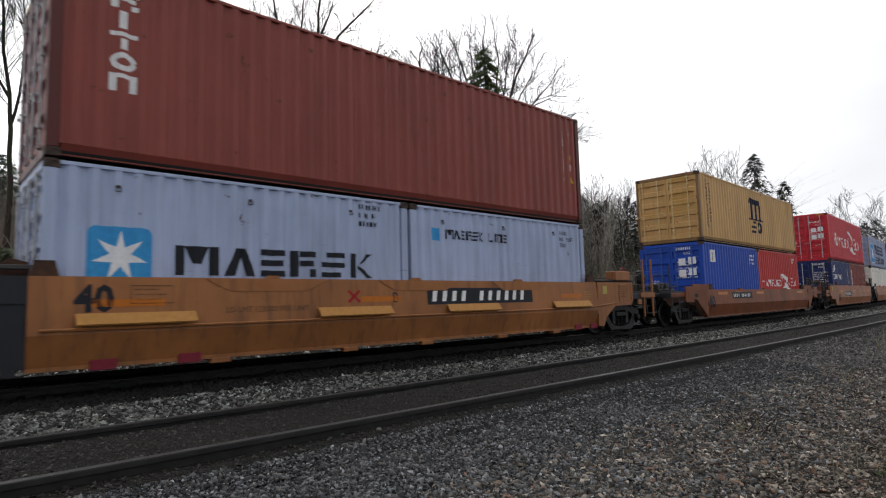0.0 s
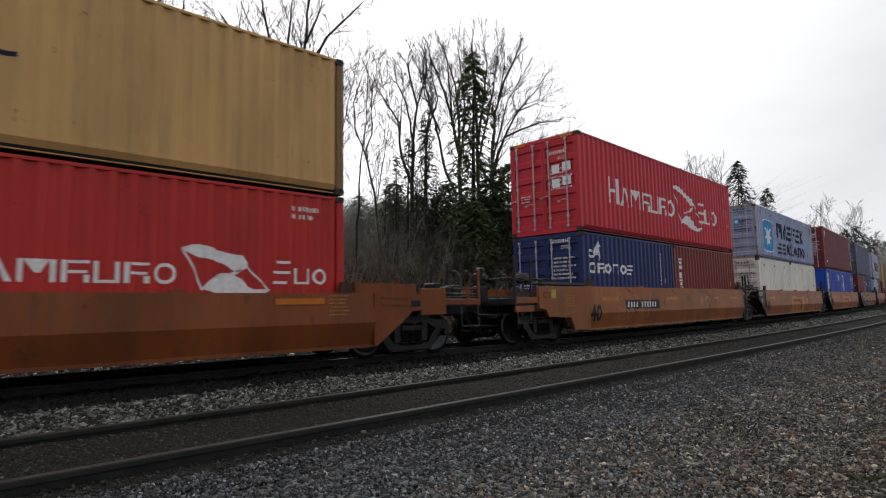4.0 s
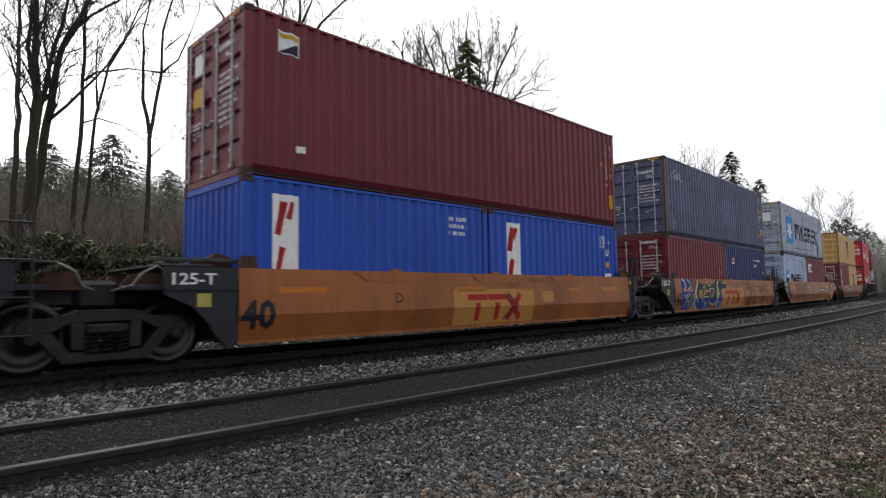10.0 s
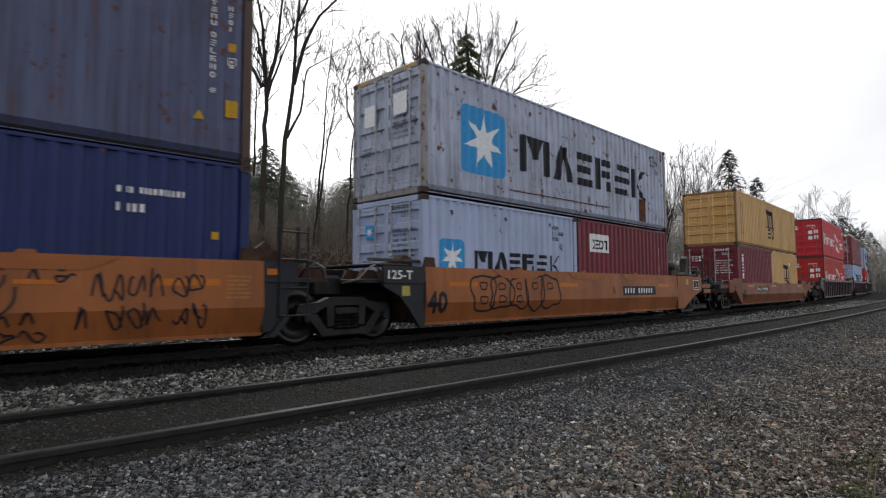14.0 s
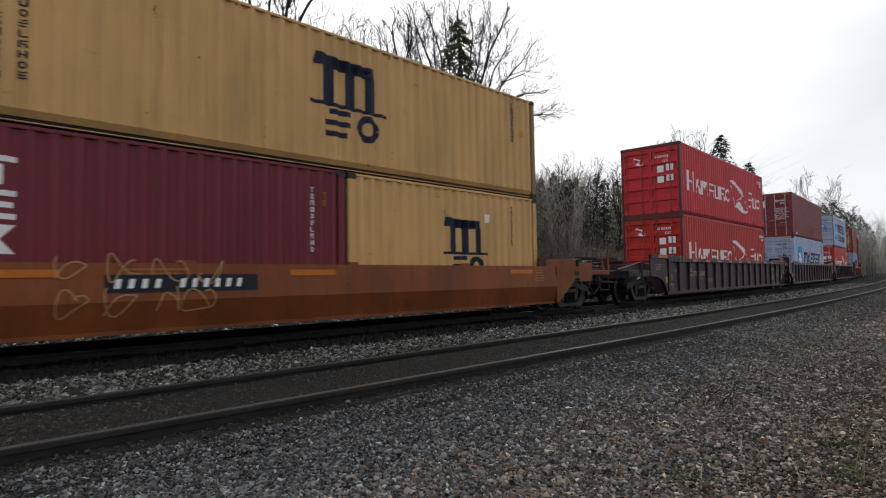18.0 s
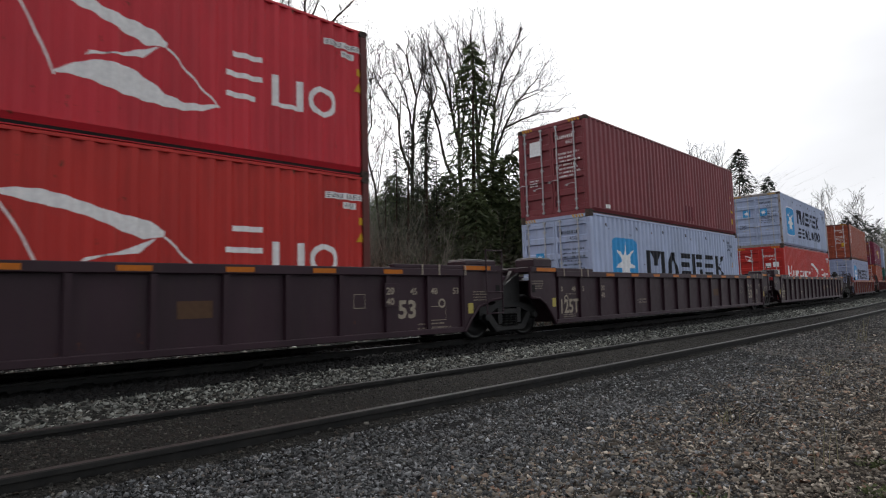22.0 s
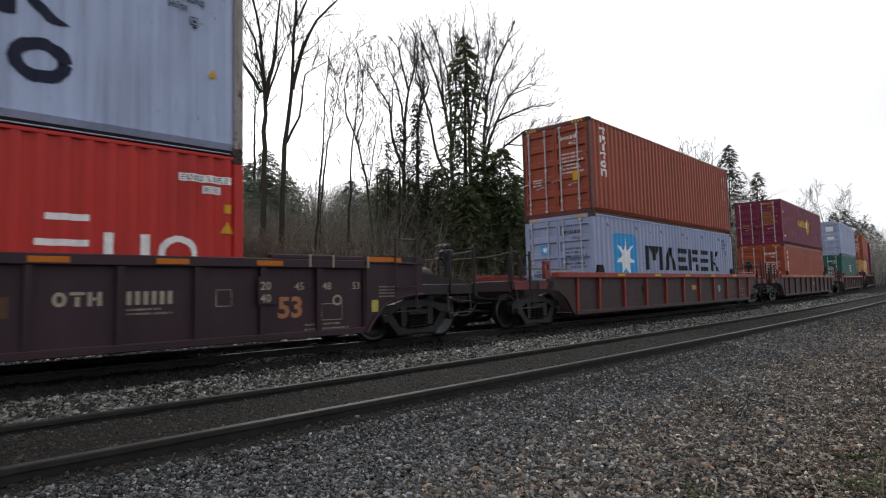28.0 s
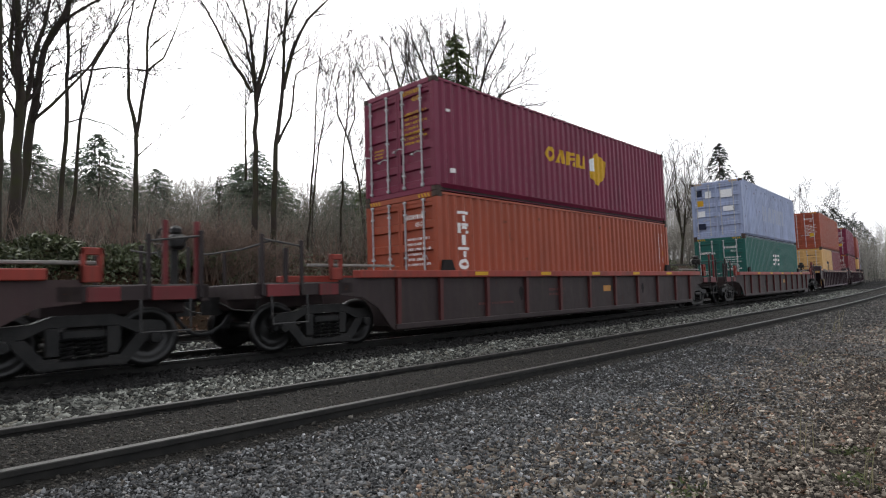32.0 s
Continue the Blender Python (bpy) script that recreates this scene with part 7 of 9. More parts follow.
    pair(o, container("maroon ribbed twenty-foot container with white codes", "maroon", TWENTY, STD, "containers on the train", code_down(5.28, 2.15, 1.2, STEEL_WHITE) + code_down(5.55, 2.25, 0.8, STEEL_WHITE, 5) + [("label_panel", YELLOW, [rect(5.5, 1.3, 5.62, 1.44)], "")], door_text(5, code="22G1")),
         container("navy ribbed twenty-foot container with small red and white sign", "navy", TWENTY, STD, "containers on the train", [("label_panel", RED_MARK, [rect(0.82, 1.82, 1.26, 2.1)], "small red sign"), ("label_panel", STEEL_WHITE, [rect(0.82, 1.76, 1.26, 1.82)], ""), ("lettering", STEEL_WHITE, mark_row("tvl", 0.88, 1.9, 0.34, 0.13), ""), ("code_marking", STEEL_WHITE, bars(4.1, 1.95, 1.3, 1, 0.1, 0.09) + bars(4.1, 1.68, 0.5, 1, 0.1, 0.12), ""), ("label_panel", YELLOW, [rect(5.45, 1.35, 5.55, 1.47)], "")]))
    o = 105.3
    ride(ochre_well("weathered orange well wagon with big black scrawl", OCHRE_ORANGE, "joint", "end", (8.23, 2.28), "B", patched=False, extra=big_scrawl, letter_x=7.6), o)
    ride(container("light grey ribbed forty-foot container with blue star panel and rust", "worn_grey", FORTY, HC, "containers on the train", star_panel(1.22, 0.62, 1.62, 1.6) + [("lettering", INK, mark_row("mvepsk", 3.46, 0.95, 7.3, 0.96, 0.25), "worn dark brand letter bars"), ("rust_scrape", RUSTY, [rect(10.0, 0.2, 10.5, 0.95)] + ribbon([(3.0, 0.4), (8.0, 0.45)], 0.03), "rust scrape")] + code_right(FORTY, HC, INK), door_text(mat=INK) + [(0, STEEL_WHITE_2, [rect(0.25, 1.7, 0.7, 2.2)]), (1, STEEL_WHITE_2, [rect(0.35, 1.6, 0.8, 2.1)])], post=GREY_RUST), o, 0, 3.02)
    pair(o, container("light grey ribbed twenty-foot container with blue star panel", "lavender_grey", TWENTY, STD, "containers on the train", star_brand(TWENTY, 0.92) + code_right(TWENTY, STD, INK), door_text(code="22G1", mat=INK) + door_star(1, 0.4, 1.6)),
         container("maroon ribbed twenty-foot container with white sign board", "maroon", TWENTY, STD, "containers on the train", [("label_panel", STEEL_WHITE, [rect(0.66, 1.66, 1.84, 2.2)], "white sign board"), ("lettering", INK_BLUE, mark_row("xeon", 0.8, 1.75, 0.9, 0.28), "")] + code_down(5.3, 2.0, 1.1, STEEL_WHITE)))
    # unit 7: single wagon
    o = 125.5
    ride(ochre_well("grimy orange single well wagon with chalk scrawl", OCHRE_DARK, "single", "single", (1.95, 2.2), "", patched=False, extra=chalk_scrawl, panel_z=(0.8, 1.05), num40=(-0.42, 0.48)), o)
    ride(container("tan ribbed forty-foot container with dark blue mark", "tan", FORTY, STD, "containers on the train", cargo_logo(5.5, 0.62) + code_down(0.72, 2.15, 1.8, INK_BLUE, 13) + code_down(1.0, 1.9, 1.5, INK_BLUE, 11) + code_down(11.2, 2.25, 1.0, INK_BLUE) + yellow_triangle(11.5, 1.55, 0.22), door_text(8, yd, "42G1"), post=TAN_RUST, bar=BAR_TAN), o, 0, 2.99)
    pair(o, container("maroon ribbed twenty-foot container with big white letters", "maroon", TWENTY, STD, "containers on the train", [("lettering", STEEL_WHITE, mark_stack("tex", 0.62, 0.86, 0.4, 1.3), "white brand letters one above the other")] + code_down(5.3, 2.1, 1.2, STEEL_WHITE) + code_down(5.55, 2.0, 0.3, YELLOW, 2), door_text(code="22G1") + [(1, STEEL_WHITE, mark_row("tex", 0.25, 1.75, 0.5, 0.24))]),
         container("tan ribbed twenty-foot container with dark blue mark", "tan", TWENTY, STD, "containers on the train", cargo_logo(2.7, 0.6, s=0.85) + code_down(4.95, 2.2, 1.0, INK_BLUE) + [("label_panel", STEEL_WHITE_2, [rect(4.0, 1.85, 4.12, 2.05)], "")]))
    # units 8 to 10: articulated brown wagon
    o = 147.62
    ride(ribbed_well("dark brown ribbed well wagon with pale lettering", "end", "joint", "brown", mark=0.42), o)
    red_door = door_text(0) + placards() + [(1, STEEL_WHITE, [[(a * 0.3 + 0.1 + 0.35, b * 0.28 + 2.02) for a, b in q] for q in flag(0, 0, 1.4, 1)])]
    for z in (FLOOR, 3.275):
        ride(container("red ribbed forty-foot container with white lettering and flag", "red" if z > 1 else "vermilion", FORTY, HC, "containers on the train", brand_red(FORTY, 1.02) + red_tag(), red_door, post=RUSTY_RED, bar=BAR_RED), o, 0, z)
    o = 167.6
    ride(ribbed_well("dark brown ribbed well wagon with pale lettering", "joint", "joint", "brown"), o)
    ride(container("dusky maroon ribbed forty-foot container with plain walls", "dusky_red", FORTY, HC, "containers on the train", end_column(STEEL_WHITE, 11.44, 2.36, 1.12, True, (11.67, 0.49, 0.2, 0.23)) + [("label_panel", STEEL_WHITE, [rect(1.0, 0.22, 1.25, 0.34)], ""), ("faded_patch", PAINT["maroon"], [rect(6.8, 0.3, 7.5, 0.85)], "")], door_text(7) + [(1, STEEL_WHITE_2, [rect(0.35, 1.85, 0.75, 2.3)])]), o, 0, 3.26)
    ride(container("light grey-blue ribbed forty-foot container with blue star panel", "lavender_grey", FORTY, HC, "containers on the train", star_brand(FORTY, 0.92) + code_right(FORTY, HC, INK) + yellow_triangle(11.33, 1.5, 0.23), door_text(mat=INK) + door_star(1, 0.42, 1.38)), o, 0, FLOOR)
    o = 187.32
    ride(ribbed_well("dark brown ribbed well wagon with pale lettering", "joint", "end", "brown", mark=9.58), o)
    ride(container("pale grey ribbed forty-foot container with blue star panel", "lavender_grey", FORTY, HC, "containers on the train", two_rows(0.62) + code_right(FORTY, HC, INK) + yellow_triangle(11.6, 1.2), door_text(mat=INK) + door_star(0, 0.2, 1.55, 0.36) + door_star(1, 0.5, 1.55, 0.36), post=GREY_RUST), o, 0, 3.2)
    ride(container("red ribbed forty-foot container with white lettering and flag", "vermilion", FORTY, HC, "containers on the train", brand_red(FORTY, 1.02) + red_tag(11.19, 2.42), red_door), o, 0, 0.3)
    # units 11 to 13: single ribbed wagons with a red top chord
    red_label = "dull brown ribbed well wagon with red-orange top chord"
    o = 210.28
    ride(ribbed_well("dull brown ribbed well wagon with bright red ribs and chord", "end", "end", "red", rib_mat=RED_CAR, skin=WINE_CAR), o)
    ride(container("orange-brown ribbed forty-foot container with white letters running down", "rust_orange", FORTY, HC, "containers on the train", letters_down(0.7, 1.15, 1.55, STEEL_WHITE) + end_column(STEEL_WHITE, 11.38, 2.49, 1.2, False), door_text(6) + [(0, YELLOW, [rect(0.6, 0.9, 0.85, 1.2)])], post=RUSTY_RED), o, 0, 3.17)
    ride(container("light grey ribbed forty-foot container with blue star panel", "dull_grey", FORTY, HC, "containers on the train", star_brand(FORTY, 1.05) + code_right(FORTY, HC, INK) + yellow_triangle(11.28, 1.6, 0.23), door_text(mat=INK) + door_star(1, 0.5, 1.6)), o, 0, 0.27)
    o = 231.96
    ride(ribbed_well(red_label, "end", "end", "red"), o)
    shield = [("logo_shield", YELLOW, fan([(6.75, 1.62), (7.2, 1.9), (7.75, 1.7), (7.7, 1.2), (7.2, 0.88), (6.8, 1.1)]), "yellow shield"), ("logo_shield", STEEL_WHITE_2, [[(6.72, 1.3), (7.0, 1.3), (7.0, 1.72), (6.72, 1.62)]], "")]
    ride(container("plum ribbed forty-foot container with yellow lettering", "purple", FORTY, STD, "containers on the train", [("lettering", YELLOW, slanted(mark_row("ovpu", 4.35, 1.3, 2.2, 0.4, 0.26, 0.14), 1.3, 0.1), "yellow brand lettering")] + shield + [("label_panel", STEEL_WHITE, [rect(0.5, 0.45, 0.68, 0.55), rect(0.42, 1.85, 0.54, 1.92)], "")], door_text(7, YELLOW, "42G1")), o, 0, 3.15)
    ride(container("orange ribbed forty-foot container with white letters running down", "rust_orange", FORTY, HC, "containers on the train", letters_down(0.7, 0.85, 1.65, STEEL_WHITE) + end_column(STEEL_WHITE, 11.38, 2.49, 1.2, False), door_text(6)), o, 0, 0.25)
    o = 253.96
    ride(ribbed_well(red_label, "end", "end", "red"), o)
    ride(container("pale grey ribbed forty-foot container with white doors", "pale_grey", FORTY, HC, "containers on the train", [("faded_patch", FADED_PALE, mark_row("hvnin", 3.9, 1.0, 5.2, 0.85, 0.3), "worn pale letter bars")], [(0, STEEL_WHITE_2, [rect(0.2, 1.9, 0.75, 2.3), rect(0.3, 1.2, 0.8, 1.45)]), (1, STEEL_WHITE_2, [rect(0.15, 1.0, 0.55, 1.3), rect(0.6, 1.95, 0.9, 2.3)])] + [(1, YELLOW, [rect(0.2, 1.55, 0.5, 1.85)]), (1, INK_BLUE, [rect(0.15, 2.05, 0.45, 2.4), rect(0.2, 0.35, 0.55, 0.65)])]), o, 0, 3.18)
    ride(container("green ribbed forty-foot container with white lettering", "green", FORTY, HC, "containers on the train", [("lettering", STEEL_WHITE, mark_row("eps", 5.6, 1.5, 1.6, 0.6), "white brand lettering")], door_text() + [(1, STEEL_WHITE, mark_row("ovpitvl", 0.2, 1.95, 0.75, 0.12))]), o, 0, 0.28)
    # units 14 to 18: far part of the train
    far = [(276.6, "rust_orange", "tan", "orange-brown", "tan", HC), (297.5, "purple", "maroon", "plum", "maroon", HC), (316.5, "rust_red", "tan", "rust-red", "tan", HC),
           (333.0, "lavender_grey", "lavender_grey", "light grey", "light grey", STD), (349.5, "pale_grey", "lavender_grey", "pale grey", "light grey", STD)]
    for o, up, low, un, ln, hh in far:
        ride(ribbed_well("dark brown ribbed well wagon with pale lettering", "joint", "joint", "brown"), o)
        ride(container(un + " ribbed forty-foot container riding far back", up, FORTY, HC, "containers on the train", code_down(11.5, 2.3, 1.0, STEEL_WHITE), door_text(8) + [(0, YELLOW, [rect(0.5, 0.8, 0.8, 1.1)])]), o, 0, 3.0 + hh - STD)
        if low == "tan":
            pair(o, container("tan ribbed twenty-foot container riding far back", low, TWENTY, hh, "containers on the train", cargo_logo(2.7, 0.7, s=0.8), door_text(code="22G1", mat=INK)), container("maroon ribbed twenty-foot container riding far back", "maroon", TWENTY, hh, "containers on the train"))
        else:
            ride(container(ln + " ribbed forty-foot container riding far back", low, FORTY, hh, "containers on the train", code_down(11.5, 2.2, 1.0, STEEL_WHITE), door_text(8)), o, 0, FLOOR)


RUSTY_GREY = paint("rust_eaten_grey_post", lin(92, 72, 62), 1.4, 0.8)
RUSTY_RED = paint("rust_streaked_red_post", lin(104, 46, 40), 1.0, 0.6)
BAR_TAN = paint("dusty_tan_bar", lin(214, 190, 142, 1.0), 0.5, 0.4)
BAR_BLUE = paint("blue_bar", lin(70, 110, 190), 0.5, 0.4)
BAR_RED = paint("rusty_red_bar", lin(150, 84, 74), 0.9, 0.5)
TAN_RUST = paint("rust_streaked_tan_post", lin(150, 112, 70), 0.9, 0.6)
GREY_RUST = paint("rust_streaked_grey_post", lin(150, 144, 142, 1.0), 1.5, 0.8)
build_train()


# ---- ground, tracks and stone ----
NEAR, THIRD = -5.142, 4.25


def mesh_arrays(name, verts, tris, mat, smooth=False):
    """A mesh from numpy arrays, quick for large heaps of small pieces."""
    me = bpy.data.meshes.new(name)
    me.vertices.add(len(verts))
    me.vertices.foreach_set("co", np.ascontiguousarray(verts, dtype=np.float32).ravel())
    n = tris.shape[1]
    me.loops.add(tris.size)
    me.polygons.add(len(tris))
    me.loops.foreach_set("vertex_index", np.ascontiguousarray(tris, dtype=np.int32).ravel())
    me.polygons.foreach_set("loop_start", np.arange(0, tris.size, n, dtype=np.int32))
    me.polygons.foreach_set("loop_total", np.full(len(tris), n, dtype=np.int32))
    if smooth:
        me.polygons.foreach_set("use_smooth", np.ones(len(tris), dtype=bool))
    me.update(calc_edges=True)
    me.materials.append(mat)
    return me


def lateral(x, y):
    """Distance to the far side of the train's track and distance along it, for plan points."""
    x, y = np.asarray(x, float), np.asarray(y, float)
    s = x.copy()
    for _ in range(4):
        tx, ty, th = np.interp(s, S_AXIS, TX), np.interp(s, S_AXIS, TY), np.interp(s, S_AXIS, TH)
        s = s + (x - tx) * np.cos(th) + (y - ty) * np.sin(th)
    return -(x - tx) * np.sin(th) + (y - ty) * np.cos(th), s


HEIGHTS = ([-2000, -9, -6.35, -5.97, -5.2, -4.45, -4.1, -3.6, -1.6, -1.2, 1.3, 2.2, 3.1, 5.4, 6.2, 7.2, 9.2, 14, 26, 40, 80, 130, 400, 2500],
           [0.0, -0.02, 0.02, 0.1, 0.095, 0.055, 0.0, -0.06, -0.1, -0.13, -0.17, -0.3, -0.2, -0.2, -0.35, 0.5, 2.0, 2.5, 3.6, 5.6, 10.4, 14, 17, 17])


def ground_z(x, y):
    u, s = lateral(x, y)
    z = np.interp(u, *HEIGHTS)
    bump = np.array([noise.noise((a * 0.9, b * 0.9, 0)) for a, b in zip(np.ravel(x), np.ravel(y))]).reshape(np.shape(x))
    w = np.where(u < -6.4, 0.045, np.where(u > 6.5, 0.22, 0.015))
    return z + bump * w


def build_ground():
    us = np.unique(np.concatenate([np.linspace(-2000, -60, 6), np.linspace(-60, -14, 10), np.arange(-14, -3.4, 0.2), np.arange(-3.4, 9.4, 0.28), np.linspace(9.5, 40, 22), np.linspace(45, 400, 14), np.array([800, 2500.0])]))
    ss = np.unique(np.concatenate([np.linspace(-2500, -80, 8), np.arange(-78, -6, 6.0), np.arange(-6, 26, 0.25), np.arange(26, 70, 1.0), np.arange(70, 300, 6.0), np.linspace(310, 3000, 10)]))
    sc = np.clip(ss, S_AXIS[0], S_AXIS[-1])
    bx, by, th = np.interp(sc, S_AXIS, TX), np.interp(sc, S_AXIS, TY), np.interp(sc, S_AXIS, TH)
    bx, by = bx + (ss - sc) * np.cos(th), by + (ss - sc) * np.sin(th)
    # far from the track the sheet is a plain grid, so that it does not fold
    k = np.exp(-np.maximum(0, np.abs(us) - 60) / 60)
    U, X0 = np.meshgrid(us, bx)
    _, Y0 = np.meshgrid(us, by)
    K, TH2 = np.meshgrid(k, th)
    X = X0 - np.sin(TH2 * K) * U
    Y = Y0 + np.cos(TH2 * K) * U
    Z = np.interp(U, *HEIGHTS)
    n1 = np.array([noise.noise((a * 0.9, b * 0.9, 0)) for a, b in zip(X.ravel(), Y.ravel())]).reshape(X.shape)
    Z = Z + n1 * np.where(U < -6.4, 0.045, np.where(U > 6.5, 0.22, 0.015))
    r, c = X.shape
    v = np.stack([X.ravel(), Y.ravel(), Z.ravel()], 1)
    i = (np.arange(r - 1)[:, None] * c + np.arange(c - 1)[None, :]).ravel()
    q = np.stack([i, i + 1, i + c + 1, i + c], 1)[:, ::-1]
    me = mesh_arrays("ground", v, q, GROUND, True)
    col = me.attributes.new("zone", "FLOAT_COLOR", "POINT")
    u = U.ravel()
    brown = np.clip((-7.5 - u + 0.03 * (X.ravel() - 6)) / 1.6, 0, 1)
    pale = np.where((u > -4.25) & (u < 3.2), 1.0, 0.0) * np.where(np.abs(u) < 1.35, 0.35, 1.0)
    dirt = np.where((u > -6.12) & (u < -4.1), 0.85, 0.0) + np.where(np.abs(u) < 1.4, 0.75, 0.0)
    earth = np.clip((u - 5.6) / 0.8, 0, 1)
    col.data.foreach_set("color", np.stack([brown, pale, np.clip(dirt, 0, 1), earth], 1).astype(np.float32).ravel())
    # mask of the painted shade, even below the train and soft at its edges
    train_shade = me.attributes.new("train_shade", "FLOAT", "POINT")
    train_shade.data.foreach_set("value", (np.clip((2.25 - np.abs(u)) / 0.35, 0, 1) * 0.95).astype(np.float32))
    tagged(new("ground", me), "grey gravel and bare earth beside the tracks", "ground", kind="structure")


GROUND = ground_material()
build_ground()


def rail_run(side, z, s0, s1, step=1.5):
    """One rail: foot, web and head, following the curve."""
    prof = [(-0.07, -0.17), (-0.07, -0.155), (-0.012, -0.135), (-0.01, -0.045), (-0.036, -0.035), (-0.036, -0.004), (-0.03, 0.0), (0.03, 0.0), (0.036, -0.004), (0.036, -0.035), (0.01, -0.045), (0.012, -0.135), (0.07, -0.155), (0.07, -0.17)]
    mb, head = MB(), MB()
    ss = np.arange(s0, s1 + 0.1, step)
    n = len(prof)
    rows = []
    for s in ss:
        x, y, a = on_track(s, side)
        rows.append([(x - math.sin(a) * p, y + math.cos(a) * p, z + q) for p, q in prof])
    v = [p for r in rows for p in r]
    f = [(i * n + k, i * n + k + 1, (i + 1) * n + k + 1, (i + 1) * n + k) for i in range(len(ss) - 1) for k in range(n - 1)]
    mb.add(v, f)
    vh = [(r[k][0], r[k][1], r[k][2] + 0.002) for r in rows for k in (6, 7)]
    head.add(vh, [(2 * i, 2 * i + 1, 2 * i + 3, 2 * i + 2) for i in range(len(ss) - 1)])
    return mb, head


def build_track(name, side, z, bank, s0, s1, label, ties=True):
    t = tagged(new(name), label, "railway track", kind="structure")
    for w in (-0.7525, 0.7525):
        mb, head = rail_run(side + w, z - w * math.sin(bank), s0, s1)
        r = part("rail", mb, RAIL_SIDE, t, "dark rusty steel rail")
        part("running_surface", head, TREAD if ties else RAIL_TOP, r, "bright worn rail head" if ties else "dull worn rail head")
    if ties:
        sleeper = MB().box(-0.115, -1.3, -0.35, 0.115, 1.3, -0.165, 0.015).mesh("sleeper", WOOD)
        plate = MB().box(-0.1, -0.17, -0.168, 0.1, 0.17, -0.155, 0.004).mesh("tie_plate", RAIL_SIDE)
        for i in range(int((46 - s0) / 0.52)):
            x, y, a = on_track(s0 + i * 0.52, side)
            m = Matrix.Translation((x, y, z + random.uniform(-0.012, 0.0))) @ Matrix.Rotation(a + random.uniform(-0.02, 0.02), 4, "Z") @ Matrix.Rotation(-bank, 4, "X")
            o = new("sleeper", sleeper)
            o.parent = t
            o.matrix_local = m
    return t


build_track("railway_track_1", 0.0, 0.0, BANK, -14, 230, "main railway track on pale ballast under the train")
build_track("railway_track_2", NEAR, 0.157, radians(2.65), -14, 230, "dark siding track sunk in dirt", ties=False)
build_track("railway_track_3", THIRD, -0.02, BANK, -10, 120, "third railway track behind the train", ties=False)


def stone_heap(name, label, pts, size, mat, flat=0.6, seed=1, sink=0.25, tilt=0.4):
    """Many separate broken stones in one heap: each a jittered, skewed block lying at its own angle."""
    rng = np.random.default_rng(seed)
    n = len(pts)
    base = np.array([(x, y, z) for z in (-1, 1) for y in (-1, 1) for x in (-1, 1)], float)
    quad = np.array([(4, 5, 7, 6), (0, 1, 5, 4), (2, 6, 7, 3), (0, 4, 6, 2), (1, 3, 7, 5)])
    v = np.repeat(base[None], n, 0) * rng.uniform(0.42, 1.1, (n, 8, 3))
    v *= rng.uniform(0.5, 1.45, (n, 1, 3)) * np.array([1.1, 0.7, flat])

    def turn(p, a, i, j):
        c, q = np.cos(a)[:, None], np.sin(a)[:, None]
        w = p.copy()
        w[:, :, i], w[:, :, j] = p[:, :, i] * c - p[:, :, j] * q, p[:, :, i] * q + p[:, :, j] * c
        return w
    v = turn(turn(turn(v, rng.normal(0, tilt, n), 0, 2), rng.normal(0, tilt, n), 1, 2), rng.uniform(0, math.tau, n), 0, 1)
    r = (size[0] * (size[1] / size[0]) ** (rng.uniform(0, 1, n) ** 1.6))[:, None, None] * 1.15
    P = pts[:, None, :] + v * r
    P[:, :, 2] += flat * (1 - 2 * sink) * 0.5 * r[:, :, 0]
    T = (quad[None] + 8 * np.arange(n)[:, None, None]).reshape(-1, 4)
    tagged(new(name, mesh_arrays(name, P.reshape(-1, 3), T, mat)), label, "gravel", kind="stuff")


def scatter(n, s_range, u_range, seed, near=0.0, z_extra=0.0):
    """Points on the ground in a strip along the track, thicker towards the near end of it."""
    rng = np.random.default_rng(seed)
    k = rng.uniform(0, 1, n)
    s = s_range[0] + (s_range[1] - s_range[0]) * (k ** (1 + near))
    u = rng.uniform(*u_range, n)
    x, y, a = np.interp(s, S_AXIS, TX), np.interp(s, S_AXIS, TY), np.interp(s, S_AXIS, TH)
    px, py = x - np.sin(a) * u, y + np.cos(a) * u
    return np.stack([px, py, ground_z(px, py) + z_extra], 1)


def strewn(n, s_range, u_range, seed, fade=None):
    """Points in a strip, thickest near the viewing spot; one edge may thin out over a width."""
    rng = np.random.default_rng(seed + 500)
    p = scatter(n * 5, s_range, u_range, seed, 0.4)
    d = np.hypot(p[:, 0], p[:, 1])
    w = np.clip(2.6 / d, 0, 1) ** 1.2
    ang = np.degrees(np.arctan2(p[:, 0], p[:, 1]))
    w *= np.where((ang > -3) & (ang < 95) & (d > 2.2), 1, 0.1)
    if fade:
        q = lateral(p[:, 0], p[:, 1])[0] + np.array([noise.noise((a * 0.8, b * 0.8, 7.0)) for a, b in p[:, :2]]) * 0.45
        w *= np.clip((q - fade[0]) / (fade[1] - fade[0]), 0, 1)
    pick = np.argsort(rng.uniform(0, 1, len(p)) ** (1 / np.maximum(w, 1e-6)))[::-1][:n]
    return p[np.sort(pick)]


